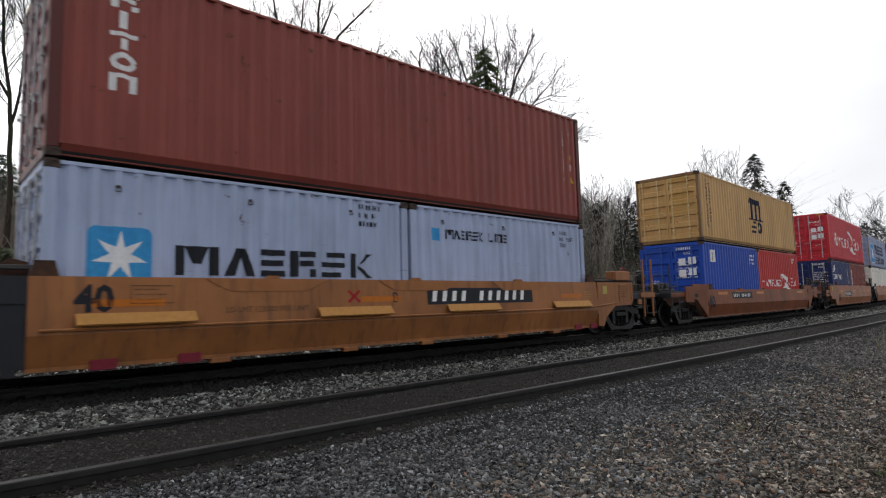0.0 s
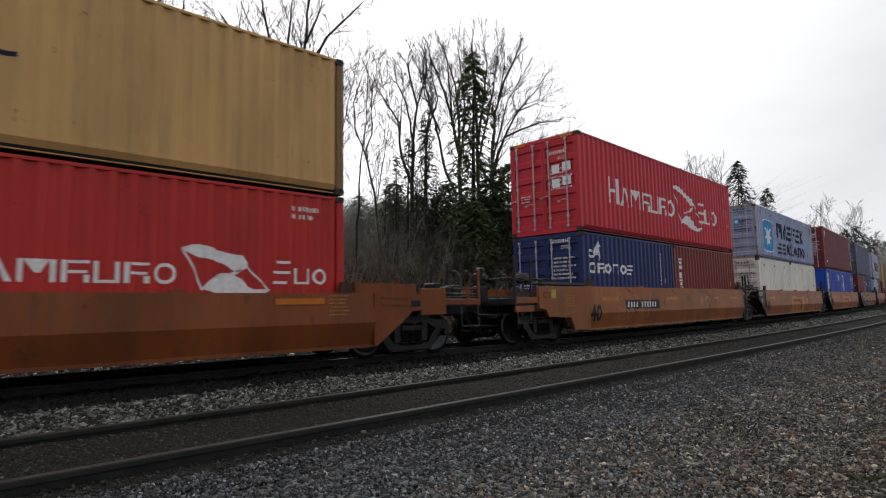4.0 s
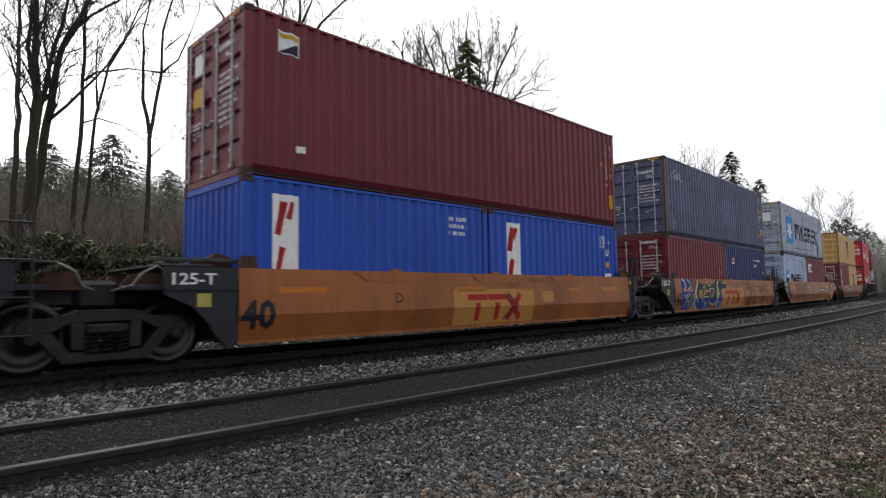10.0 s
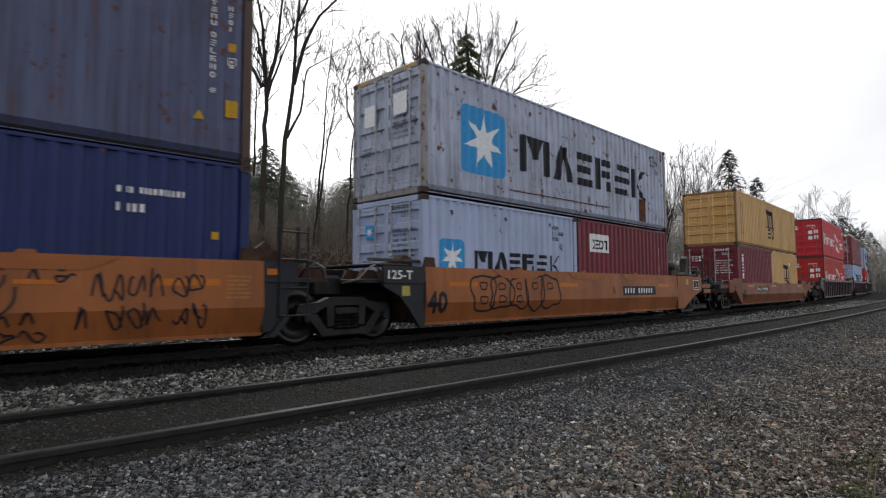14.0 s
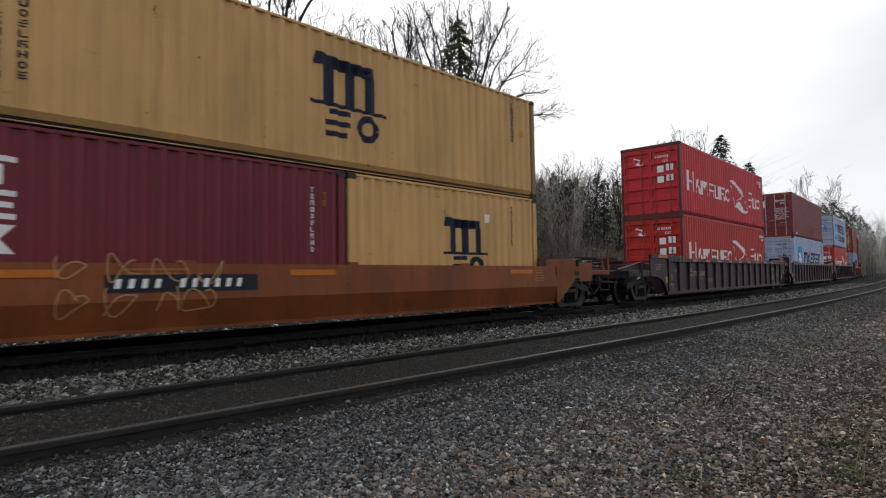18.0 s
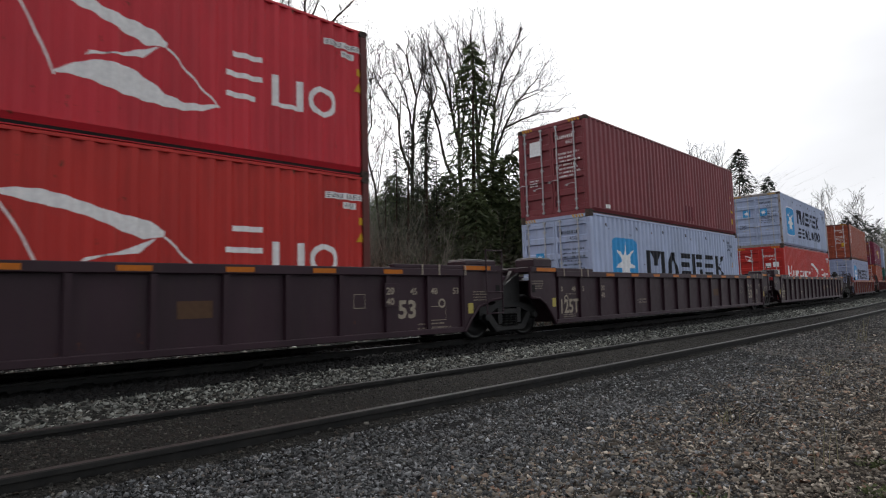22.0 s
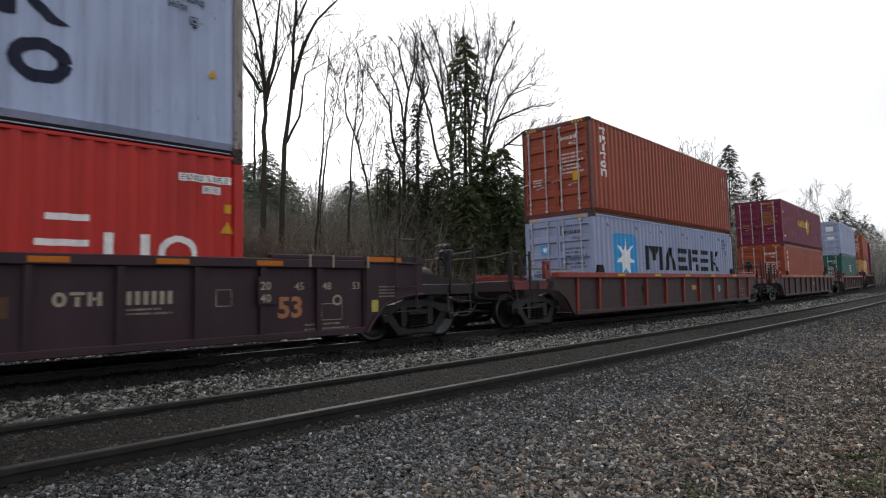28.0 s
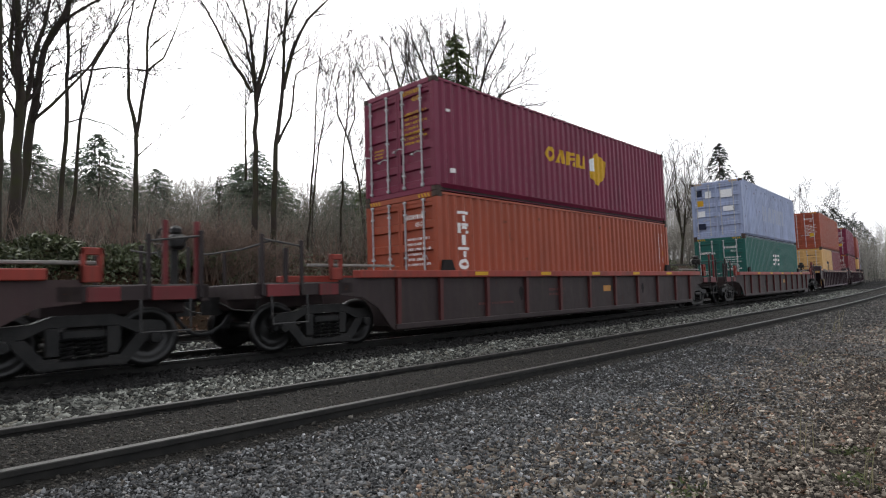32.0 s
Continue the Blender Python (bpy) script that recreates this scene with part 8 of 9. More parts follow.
stone_heap("ballast_stones", "pale broken ballast stones between the tracks", scatter(46000, (0, 30), (-4.15, -2.0), 11, 0.9), (0.011, 0.031), BALLAST, 0.6, 21, 0.05, 0.5)
stone_heap("ballast_stones", "pale broken ballast stones farther along", scatter(9000, (28, 60), (-4.15, -1.85), 61, 0.6), (0.024, 0.05), BALLAST, 0.6, 62, 0.1)
# the stones below the train carry its shade in their colour
stone_heap("shaded_ballast", "ballast along the sleepers, blackened for the train's shade", scatter(15000, (0, 50), (-2.2, -0.82), 10, 0.8, 0.01), (0.022, 0.05), SHADED_BALLAST, 0.7, 20)
stone_heap("ballast_stones", "broken ballast stones between the rails, blackened for the train's shade", scatter(4500, (0, 26), (-0.66, 0.66), 12, 0.5, 0.02), (0.022, 0.05), SHADED_BALLAST, 0.7, 22)
stone_heap("ballast_stones", "pale broken ballast stones behind the train", scatter(6000, (0, 30), (0.9, 3.4), 13, 0.5), (0.022, 0.05), BALLAST, 0.7, 23)
stone_heap("gravel", "dark grey broken gravel beside the siding", strewn(95000, (0, 16), (-9.2, -6.1), 14, (-9.0, -7.7)), (0.004, 0.0185), GRAVEL, 0.42, 24, 0.05, 0.6)
stone_heap("gravel", "dark grey broken gravel behind the viewing spot", scatter(9000, (-12, 0.1), (-9.2, -6.1), 64), (0.01, 0.024), GRAVEL, 0.42, 64, 0.05, 0.6)
stone_heap("gravel", "brown-grey pebbles round the viewing spot", np.concatenate([scatter(9000, (-12, 1.0), (-14, -9.1), 65), scatter(2500, (0.8, 12), (-16, -12), 66)]), (0.012, 0.028), COBBLE, 0.5, 65, 0.05, 0.6)
stone_heap("gravel", "dark grey broken gravel farther along the siding", scatter(24000, (11, 42), (-8.6, -6.05), 54, 0.7), (0.011, 0.026), GRAVEL_FAR, 0.6, 44, 0.15)
stone_heap("pebbles", "brown and grey pebbles with fallen leaves", strewn(78000, (1.0, 17), (-10.6, -7.2), 15, (-6.9, -8.2)), (0.004, 0.02), COBBLE, 0.42, 25, 0.05, 0.55)
stone_heap("pebbles", "brown and grey pebbles farther along the line", scatter(13000, (13, 42), (-10.8, -7.7), 55, 0.7), (0.011, 0.026), COBBLE, 0.6, 45, 0.15)
stone_heap("pebbles", "scattered brown pebbles among the grey gravel", scatter(1500, (1.0, 18), (-8.6, -7.1), 56, 0.5), (0.007, 0.026), COBBLE, 0.6, 46, 0.05)
stone_heap("dirt_clods", "dark grit and fine stone along the siding", scatter(14000, (0, 22), (-6.9, -5.95), 57, 0.7), (0.005, 0.017), GRIT, 0.5, 47, 0.15)
stone_heap("dirt_clods", "dark grit between the siding rails", scatter(24000, (0, 24), (-5.85, -4.45), 16, 0.8), (0.003, 0.014), GRIT, 0.6, 26, 0.2)


def leaf_heap(name, label, pts, size, mat, seed, category, lift=0.01, tilt=0.5):
    """Many small bent leaves, each of four triangles."""
    rng = np.random.default_rng(seed)
    n = len(pts)
    base = np.array([(-1, 0, 0), (0, -0.45, 0.12), (1, 0, 0.05), (0, 0.45, 0.12), (0.05, 0, -0.06)], float)
    tri = np.array([(0, 1, 4), (1, 2, 4), (2, 3, 4), (3, 0, 4)])
    v = np.repeat(base[None], n, 0) * rng.uniform(0.7, 1.3, (n, 5, 1))
    rx, ry, rz = rng.normal(0, tilt, n), rng.normal(0, tilt, n), rng.uniform(0, math.tau, n)

    def turn(p, a, i, j):
        c, s = np.cos(a)[:, None], np.sin(a)[:, None]
        q = p.copy()
        q[:, :, i], q[:, :, j] = p[:, :, i] * c - p[:, :, j] * s, p[:, :, i] * s + p[:, :, j] * c
        return q
    v = turn(turn(turn(v, rx, 1, 2), ry, 0, 2), rz, 0, 1)
    r = rng.uniform(size[0], size[1], n)[:, None, None]
    P = pts[:, None, :] + v * r
    P[:, :, 2] += lift
    T = (tri[None] + 5 * np.arange(n)[:, None, None]).reshape(-1, 3)
    return tagged(new(name, mesh_arrays(name, P.reshape(-1, 3), T, mat)), label, category, kind="stuff")


leaf_heap("fallen_leaves", "brown fallen leaves on the gravel", scatter(1100, (2, 26), (-10.4, -7.6), 17, 0.6), (0.015, 0.045), LITTER, 31, "leaves")
leaf_heap("leaf_litter", "brown leaf litter on the bank behind the tracks", scatter(14000, (-2, 44), (5.8, 12.5), 18, 0.4), (0.05, 0.11), LITTER, 32, "leaves", 0.02)
def clumped(pts, scale, keep, seed):
    """Thins points so that they gather in clumps."""
    rng = np.random.default_rng(seed)
    n = np.array([noise.noise((p[0] * scale, p[1] * scale, 3.0)) for p in pts])
    return pts[n + rng.uniform(-0.25, 0.25, len(pts)) > keep]


leaf_heap("ivy", "tangled green ivy and bramble on the bank", np.concatenate([clumped(scatter(34000, (-3, 60), (7.0, 10.0), 19, 0.7, 0.1), 0.5, 0.12, 3), clumped(scatter(22000, (-3, 60), (7.6, 9.8), 20, 0.7, 0.35), 0.5, 0.2, 4)]), (0.035, 0.085), IVY, 33, "ivy", 0.05, 0.9)
def ivy_mounds(seed=51):
    """Rounded heaps of leaves along the top of the bank."""
    rng = np.random.default_rng(seed)
    heaps = []
    for s0 in np.arange(-1.0, 9.6, 0.42):
        r = rng.uniform(0.42, 0.75)
        c = scatter(1, (s0, s0 + 0.3), (8.3, 9.2), int(s0 * 50) + 90)[0]
        d = rng.normal(0, 1, (620, 3))
        d /= np.linalg.norm(d, axis=1)[:, None]
        d[:, 2] = np.abs(d[:, 2])
        heaps.append(c + d * rng.uniform(0.72, 1.08, (620, 1)) * np.array([r * 1.15, r, r * 0.8]))
    return np.concatenate(heaps)


leaf_heap("ivy", "dense mounds of dark green ivy on the bank", ivy_mounds(), (0.05, 0.11), IVY, 37, "ivy", 0.0, 0.8)
leaf_heap("moss", "small tufts of green moss in the gravel", np.concatenate([np.array([[cx, cy, 0.0]]) + np.random.default_rng(i).normal(0, 0.08, (70, 3)) * np.array([1, 1, 0.12]) for i, (cx, cy) in enumerate(((3.53, 1.5), (5.1, 0.98), (4.4, 0.82)))]), (0.012, 0.025), MOSS, 34, "moss", 0.01, 0.8)


def grass_blades():
    rnd = random.Random(4)
    mb = MB()
    for cx, cy, n, h, lean in ((4.94, 1.14, 2, 0.3, 0.1), (4.8, 1.28, 2, 0.2, 0.15), (15.1, 2.97, 8, 0.5, 0.15), (14.6, 3.2, 5, 0.35, 0.2), (5.6, 2.2, 9, 0.16, 0.6), (9.5, 2.3, 6, 0.2, 0.5), (4.3, 0.75, 4, 0.3, 0.4)):
        for _ in range(n):
            x, y = cx + rnd.gauss(0, 0.07), cy + rnd.gauss(0, 0.07)
            l = h * rnd.uniform(0.5, 1.2)
            dx, dy = rnd.gauss(0, lean) * l, rnd.gauss(0, lean) * l
            mb.tube([(x, y, -0.02), (x + dx * 0.4, y + dy * 0.4, l * 0.6), (x + dx, y + dy, l)], [0.004, 0.003, 0.0015], 3, False)
    tagged(new("grass", mb.mesh("grass", GRASS)), "thin dry grass stalks in the gravel", "grass", kind="stuff")
    mb = MB()
    for cx, cy, n, k in ((5.55, 2.12, 26, 0.22), (5.9, 2.35, 14, 0.16), (8.2, 2.2, 20, 0.25), (14.6, 3.0, 24, 0.4), (11.0, 2.1, 24, 0.35), (9.0, 1.5, 20, 0.3), (6.8, 1.3, 18, 0.25)):
        for _ in range(n):
            x, y, az = cx + rnd.gauss(0, k), cy + rnd.gauss(0, k * 0.7), rnd.uniform(0, math.tau)
            l, h = rnd.uniform(0.06, 0.26), rnd.uniform(0.02, 0.12)
            mb.tube([(x, y, 0.0), (x + math.cos(az) * l * 0.5, y + math.sin(az) * l * 0.5, h), (x + math.cos(az) * l, y + math.sin(az) * l, h * 0.7)], [0.004, 0.003, 0.002], 3, False)
    tagged(new("dead_weeds", mb.mesh("dead_weeds", TWIG)), "low dark dead weeds in the gravel", "weeds", kind="stuff")
    mb = MB()
    for _ in range(420):
        x, y = rnd.uniform(3.5, 18), rnd.uniform(0.5, 3.4)
        a, l = rnd.gauss(0.1, 0.6), rnd.uniform(0.05, 0.32)
        mb.tube([(x, y, 0.015), (x + l * math.cos(a) * 0.5, y + l * math.sin(a) * 0.5, 0.035), (x + l * math.cos(a), y + l * math.sin(a), 0.015)], [0.004, 0.0035, 0.002], 3, False)
    tagged(new("twigs", mb.mesh("twigs", DEAD_STRAW)), "small dead twigs and straws on the gravel", "twigs", kind="stuff")


grass_blades()

# ---- trees and woods behind the tracks ----
def side_way(axis, rnd, angle, up):
    """A direction that leaves an axis at an angle, bent upwards."""
    a = axis.normalized()
    o = a.orthogonal().normalized()
    o = Matrix.Rotation(rnd.uniform(0, math.tau), 3, a) @ o
    return (a * math.cos(angle) + o * math.sin(angle) + Vector((0, 0, up))).normalized()


def twig_spray(crown, rnd, p, d, length, r, level, last, fine=0.006, density=1.0):
    """A branch with alternating side twigs, to a given depth."""
    n = 5 if level == 0 else 3
    pts, way = [p.copy()], d.copy()
    for _ in range(n):
        way = (way + Vector((rnd.gauss(0, 0.13), rnd.gauss(0, 0.13), rnd.gauss(0.05, 0.1)))).normalized()
        p = p + way * (length / n)
        pts.append(p.copy())
    crown.tube(pts, [max(fine * 0.7, r * (1 - 0.8 * i / n)) for i in range(n + 1)], 4 if level == 0 else 3, False)
    if level >= last:
        return
    m = max(2, int((7, 5, 4, 3)[level] * density * rnd.uniform(0.75, 1.25)))
    for i in range(m):
        q = (0.2 + 0.78 * (i + rnd.random() * 0.7) / m) * n
        j = min(int(q), n - 1)
        a = pts[j].lerp(pts[j + 1], min(1, q - j))
        nd = side_way(pts[j + 1] - pts[j], rnd, rnd.uniform(0.4, 0.85), 0.12)
        twig_spray(crown, rnd, a, nd, length * rnd.uniform(0.3, 0.62) * (1.15 - 0.4 * i / m), max(fine, r * 0.5), level + 1, last, fine, density)


def stem_tree(name, label, deg, dist, stems, seed, low=0.35, twig=1.0, last=2, fine=0.0088, spread=1.0):
    """A leafless tree by the bearing and distance of its foot; each stem: its thickness, and (across, height) bends."""
    rnd = random.Random(seed)
    t = thing(name, label, "tree", "bare trees behind the tracks")
    trunk, crown = MB(), MB()
    x, y, z = bearing(deg, dist)
    for i, (r, bends) in enumerate(stems):
        drift = rnd.uniform(-0.12, 0.12) * (i > 0)
        pts = [Vector((a, drift * (h - bends[0][1]), h - z)) for a, h in bends]
        if i == 0:
            pts.insert(0, Vector((pts[0].x - (pts[1].x - pts[0].x) * 0.3, 0, -0.4)))
        # soften the bends with small wanders
        path = []
        for a, b in zip(pts[:-1], pts[1:]):
            k = max(2, int((b - a).length / 0.55))
            for j in range(k):
                q = a.lerp(b, j / k)
                path.append(q + Vector((rnd.gauss(0, 0.018), rnd.gauss(0, 0.03), 0)) * (len(path) > 0))
        path.append(pts[-1])
        m = len(path)
        rad = [r * (1 - 0.72 * (j / (m - 1)) ** 0.9) for j in range(m)]
        if i == 0:
            rad[0] *= 1.35
        trunk.tube(path, rad, 9 if r > 0.08 else 6, False)
        total = sum((b - a).length for a, b in zip(path[:-1], path[1:]))
        first = low if i == 0 else 0.12
        for j in range(int(total * 2.7 * twig * (1 if i else 0.75))):
            q = (first + (1 - first) * rnd.random() ** 0.75) * (m - 1)
            k = min(int(q), m - 2)
            a = path[k].lerp(path[k + 1], q - k)
            d = side_way(path[k + 1] - path[k], rnd, rnd.uniform(0.4, 0.9), 0.16)
            twig_spray(crown, rnd, a, d, spread * rnd.uniform(0.6, 2.5) * (1.15 - 0.4 * q / m), max(0.015, rad[k] * 0.36), 0, last, fine, 0.78)
        tip = (path[-1] - path[-2]).normalized()
        twig_spray(crown, rnd, path[-1], tip, 1.9 * spread, rad[-1], 0, last, fine)
    part("trunk", trunk, BARK, t, "dark mossy trunk and limbs", smooth=True)
    part("crown", crown, TWIG, t, "bare twigs")
    t.matrix_basis = Matrix.Translation((x, y, z)) @ Matrix.Rotation(radians(-deg), 4, "Z")
    return t


def dome_tree(name, label, seed, height, fork=0.3, reach=0.55, limbs=7, last=3, density=1.0, fine=0.008, wide=0.36):
    """A broad leafless tree: short trunk, limbs fanning up and out into a rounded crown of twigs."""
    rnd = random.Random(seed)
    t = thing(name, label, "tree", "bare trees behind the tracks")
    trunk, crown = MB(), MB()
    r0 = 0.011 * height
    top = Vector((rnd.gauss(0, 0.15), rnd.gauss(0, 0.15), height * fork))
    trunk.tube([(0, 0, -0.5), (top.x * 0.4, top.y * 0.4, height * fork * 0.5), top], [r0 * 1.3, r0, r0 * 0.85], 8, False)
    for i in range(limbs):
        az = math.tau * (i + rnd.random() * 0.6) / limbs
        lean = (0.08 + 0.92 * ((i * 0.618) % 1.0)) * reach
        d = Vector((math.cos(az) * lean, math.sin(az) * lean, 1)).normalized()
        p = top * rnd.uniform(0.7, 1.0)
        length = rnd.uniform(0.78, 0.95) / math.hypot(d.z / (height * (1 - fork)), math.hypot(d.x, d.y) / (height * wide))
        n, pts = 7, [p.copy()]
        for _ in range(n):
            d = (d + Vector((rnd.gauss(0, 0.07), rnd.gauss(0, 0.07), 0.05))).normalized()
            p = p + d * length / n
            pts.append(p.copy())
        rad = [max(fine * 1.6, r0 * 0.5 * (1 - 0.85 * j / n)) for j in range(n + 1)]
        trunk.tube(pts, rad, 6, False)
        for j in range(int(11 * density)):
            q = (0.15 + 0.83 * (j + rnd.random()) / int(11 * density)) * n
            k = min(int(q), n - 1)
            nd = side_way(pts[k + 1] - pts[k], rnd, rnd.uniform(0.4, 0.8), 0.15)
            twig_spray(crown, rnd, pts[k].lerp(pts[k + 1], min(1, q - k)), nd, length * rnd.uniform(0.16, 0.34), max(0.012, rad[k] * 0.5), 1, last, fine, density)
        twig_spray(crown, rnd, pts[-1], d, length * 0.2, rad[-1], 1, last, fine, density)
    part("trunk", trunk, BARK, t, smooth=True)
    part("crown", crown, TWIG, t, "bare twigs")
    return t


def fir_tree(name, label, seed, height, width, leaf, gaps=0.12, shape=0.85, bare=0.06, per_m=3.0, size=1.0, droop=0.35, waist=None):
    """A fir: whorls of boughs that shorten to a pointed top, each hung with flat sprays of needles."""
    rnd = random.Random(seed)
    t = thing(name, label, "tree", "firs behind the tracks")
    trunk, crown = MB(), MB()
    trunk.tube([(0, 0, -0.5), (rnd.gauss(0, 0.05), rnd.gauss(0, 0.05), height * 0.5), (0, 0, height)], [0.013 * height, 0.008 * height, 0.012], 7, False)
    n = int(height * per_m)
    for i in range(n):
        q = (i + rnd.random()) / n
        z = height * (bare + (1 - bare) * q)
        reach = width * (1 - q) ** shape
        thin = gaps
        if waist and q > waist[0]:
            # a slim tufted top over a thin stretch of stem
            reach = waist[2] * (1 - (q - waist[0]) / (1 - waist[0])) ** 0.45
            thin = 0.55 if q < waist[1] else 0.2
        for k in range(4):
            if rnd.random() < thin:
                continue
            az = rnd.uniform(0, math.tau)
            r = (reach * rnd.uniform(0.62, 1.08) + 0.1)
            rise = r * rnd.uniform(-0.02, 0.22) * (0.4 + q)
            m = max(2, int(r * 3.4 / size))
            for j in range(m):
                f = ((j + rnd.uniform(0.2, 0.9)) / m) ** 0.75
                c = Vector((math.cos(az) * r * f, math.sin(az) * r * f, z + rise * f - droop * r * f * f))
                for s in (-1, 1, 0):
                    a2 = az + s * rnd.uniform(0.5, 1.15)
                    l = size * rnd.uniform(0.16, 0.42) * (1.15 - 0.45 * f) * min(1, 0.35 + r)
                    e = c + Vector((math.cos(a2) * l, math.sin(a2) * l, -l * rnd.uniform(0.05, 0.7)))
                    w = Vector((-math.sin(a2), math.cos(a2), rnd.uniform(-0.5, 0.5))) * size * rnd.uniform(0.025, 0.065)
                    crown.add([c - w, c + w, e + w * 0.25, e - w * 0.25], [(0, 1, 2, 3)])
    part("trunk", trunk, FIR_BARK, t, smooth=True)
    part("crown", crown, leaf, t, "drooping needle boughs")
    return t


def bearing(deg, dist):
    """Plan place at a compass angle from the viewing spot, and the ground's height there."""
    a = radians(deg)
    x, y = math.sin(a) * dist, math.cos(a) * dist
    return x, y, float(ground_z(np.array([x]), np.array([y]))[0])


def stand(deg, dist, k=1.0, turn=0.0):
    x, y, z = bearing(deg, dist)
    return Matrix.Translation((x, y, z - 0.05)) @ Matrix.Rotation(radians(turn), 4, "Z") @ Matrix.Scale(k, 4)


def crown_at(deg, dist, rise, height, turn=0.0):
    """Stand for a tree whose top must show at a given rise per metre of distance."""
    z = bearing(deg, dist)[2]
    return stand(deg, dist, (1.288 + rise * dist - z) / height, turn)


def place_all(proto, height, spots):
    """Copies of a tree at (bearing, distance, rise of its top), the model itself at the first of them."""
    for i, (deg, dist, rise) in enumerate(spots[1:]):
        copy_thing(proto, crown_at(deg, dist, rise, height, 67 * i + 40))
    proto.matrix_basis = crown_at(*spots[0], height)


def build_bare():
    alder = "tall leafless alder with dark mossy trunk on the bank"
    maple = "leafless maple with several leaning stems on the bank"
    thin = "slender leafless sapling on the wooded bank"
    stem_tree("bare_tree", maple, 8.07, 22, [(0.2, [(0, 3.41), (0, 4.58), (0.04, 6.95), (-0.04, 9.3), (-0.2, 12)]), (0.1, [(0.01, 5.41), (0.25, 7.35), (0.63, 9.49), (1.0, 12)]), (0.09, [(0.04, 6.95), (-0.21, 8.54), (-0.21, 10.5)])], 1, 0.3)
    stem_tree("bare_tree", thin, 7.05, 21, [(0.1, [(0, 3.94), (0.01, 5.49), (-0.06, 7.7), (-0.11, 11)])], 2)
    stem_tree("bare_tree", maple, 8.23, 22.6, [(0.17, [(0, 3.48), (0.21, 4.97), (0.36, 6.87), (0.57, 8.82), (1.28, 10.56), (1.9, 12.2)]), (0.06, [(0.37, 6.43), (1.19, 7.5), (1.94, 8.6), (3.08, 10.91)]), (0.08, [(0.62, 8.96), (0.97, 9.7), (1.89, 10.73), (3.06, 11.74)]), (0.06, [(0.41, 7.01), (0.15, 8.98), (0.1, 10.63)])], 3)
    stem_tree("bare_tree", alder, 11.01, 23, [(0.1, [(0, 2.5), (0.08, 5.15), (0.15, 6.74), (0.13, 9.8), (0.18, 12)]), (0.05, [(0.15, 8.0), (0.53, 8.4), (1.46, 8.71), (2.44, 8.8)]), (0.03, [(0.16, 6.54), (0.69, 6.79), (1.39, 6.64), (2.0, 6.24)])], 4, 0.45, 0.6)
    stem_tree("bare_tree", alder, 11.88, 24, [(0.085, [(0, 2.56), (0.11, 4.95), (0.18, 7.03), (0.54, 8.91), (1.01, 10.01), (1.5, 11.5)]), (0.04, [(0.25, 7.46), (0.16, 8.84), (0.18, 9.83)])], 5, 0.4, 0.7)
    stem_tree("bare_tree", alder, 16.58, 23, [(0.11, [(0, 2.56), (0.01, 4.94), (0.01, 6.32), (0.29, 8.73), (0.29, 10.29), (0.64, 11.79)]), (0.075, [(0.01, 6.32), (-0.25, 7.67), (-0.31, 10.17), (-0.12, 11.63)]), (0.05, [(0.29, 8.7), (0.82, 9.31), (1.43, 11.23)]), (0.03, [(0.04, 5.63), (0.38, 6.01), (0.75, 6.39)]), (0.03, [(0.37, 9.59), (1.05, 10.36), (1.45, 10.21)])], 6, 0.5, 0.5)
    stem_tree("bare_tree", maple, 26.6, 22.5, [(0.14, [(0, 2.6), (0, 5.53), (0, 8.0), (-0.19, 10.47), (-0.56, 12.05)]), (0.09, [(0, 7.92), (0.37, 9.94), (0.48, 12.2)]), (0.07, [(-0.15, 8.2), (-1.07, 9.79), (-1.76, 11.16), (-2.04, 11.56)]), (0.06, [(-0.07, 8.57), (-0.4, 10.3), (-1.24, 11.96)]), (0.05, [(-0.34, 4.9), (-0.34, 7.67), (-0.4, 8.69)]), (0.06, [(0.04, 7.85), (0.51, 9.51), (0.86, 10.59)])], 7, 0.6)
    stem_tree("bare_tree", "leafless maple with broken stub and spreading limbs on the bank", 28.27, 22.5, [(0.13, [(0, 2.6), (0.07, 6.29), (0.32, 8.51), (0.4, 11.36), (0.47, 12.58)]), (0.085, [(0.32, 8.44), (0.7, 10.04), (1.2, 11.15), (2.52, 12.68)]), (0.06, [(0.14, 6.37), (0.59, 7.35), (0.78, 9.0), (1.5, 9.51)]), (0.06, [(0.41, 10.91), (0.83, 12.01), (1.04, 12.96)])], 8, 0.6)
    stem_tree("bare_tree", thin, 31.55, 25, [(0.06, [(0, 3.0), (0.18, 6.1), (0.32, 9.41), (0.47, 11.09)]), (0.045, [(0.15, 4.3), (0.42, 6.93), (0.81, 9.1), (1.04, 10.46)])], 9, 0.3, 1.1)
    stem_tree("bare_tree", thin, 34.6, 25, [(0.06, [(0, 4.16), (0.1, 6.4), (0.3, 8.6), (0.35, 10.6)])], 10, 0.25, 1.0)
    grove = "leafless maple with forking upright stems beside the fir"
    stem_tree("bare_tree", thin, 37.06, 30, [(0.085, [(0, 3.15), (-0.48, 6.6), (-0.92, 8.4), (-1.45, 9.76), (-1.55, 11.1), (-1.23, 12.3)]), (0.05, [(-0.92, 8.49), (-0.58, 9.48), (-0.63, 11.16), (-0.51, 12.4)]), (0.035, [(-0.25, 6.0), (0.12, 8.88), (0.34, 10.74), (0.12, 12.2)])], 11, 0.35, 1.0, 2, 0.0115, 0.75)
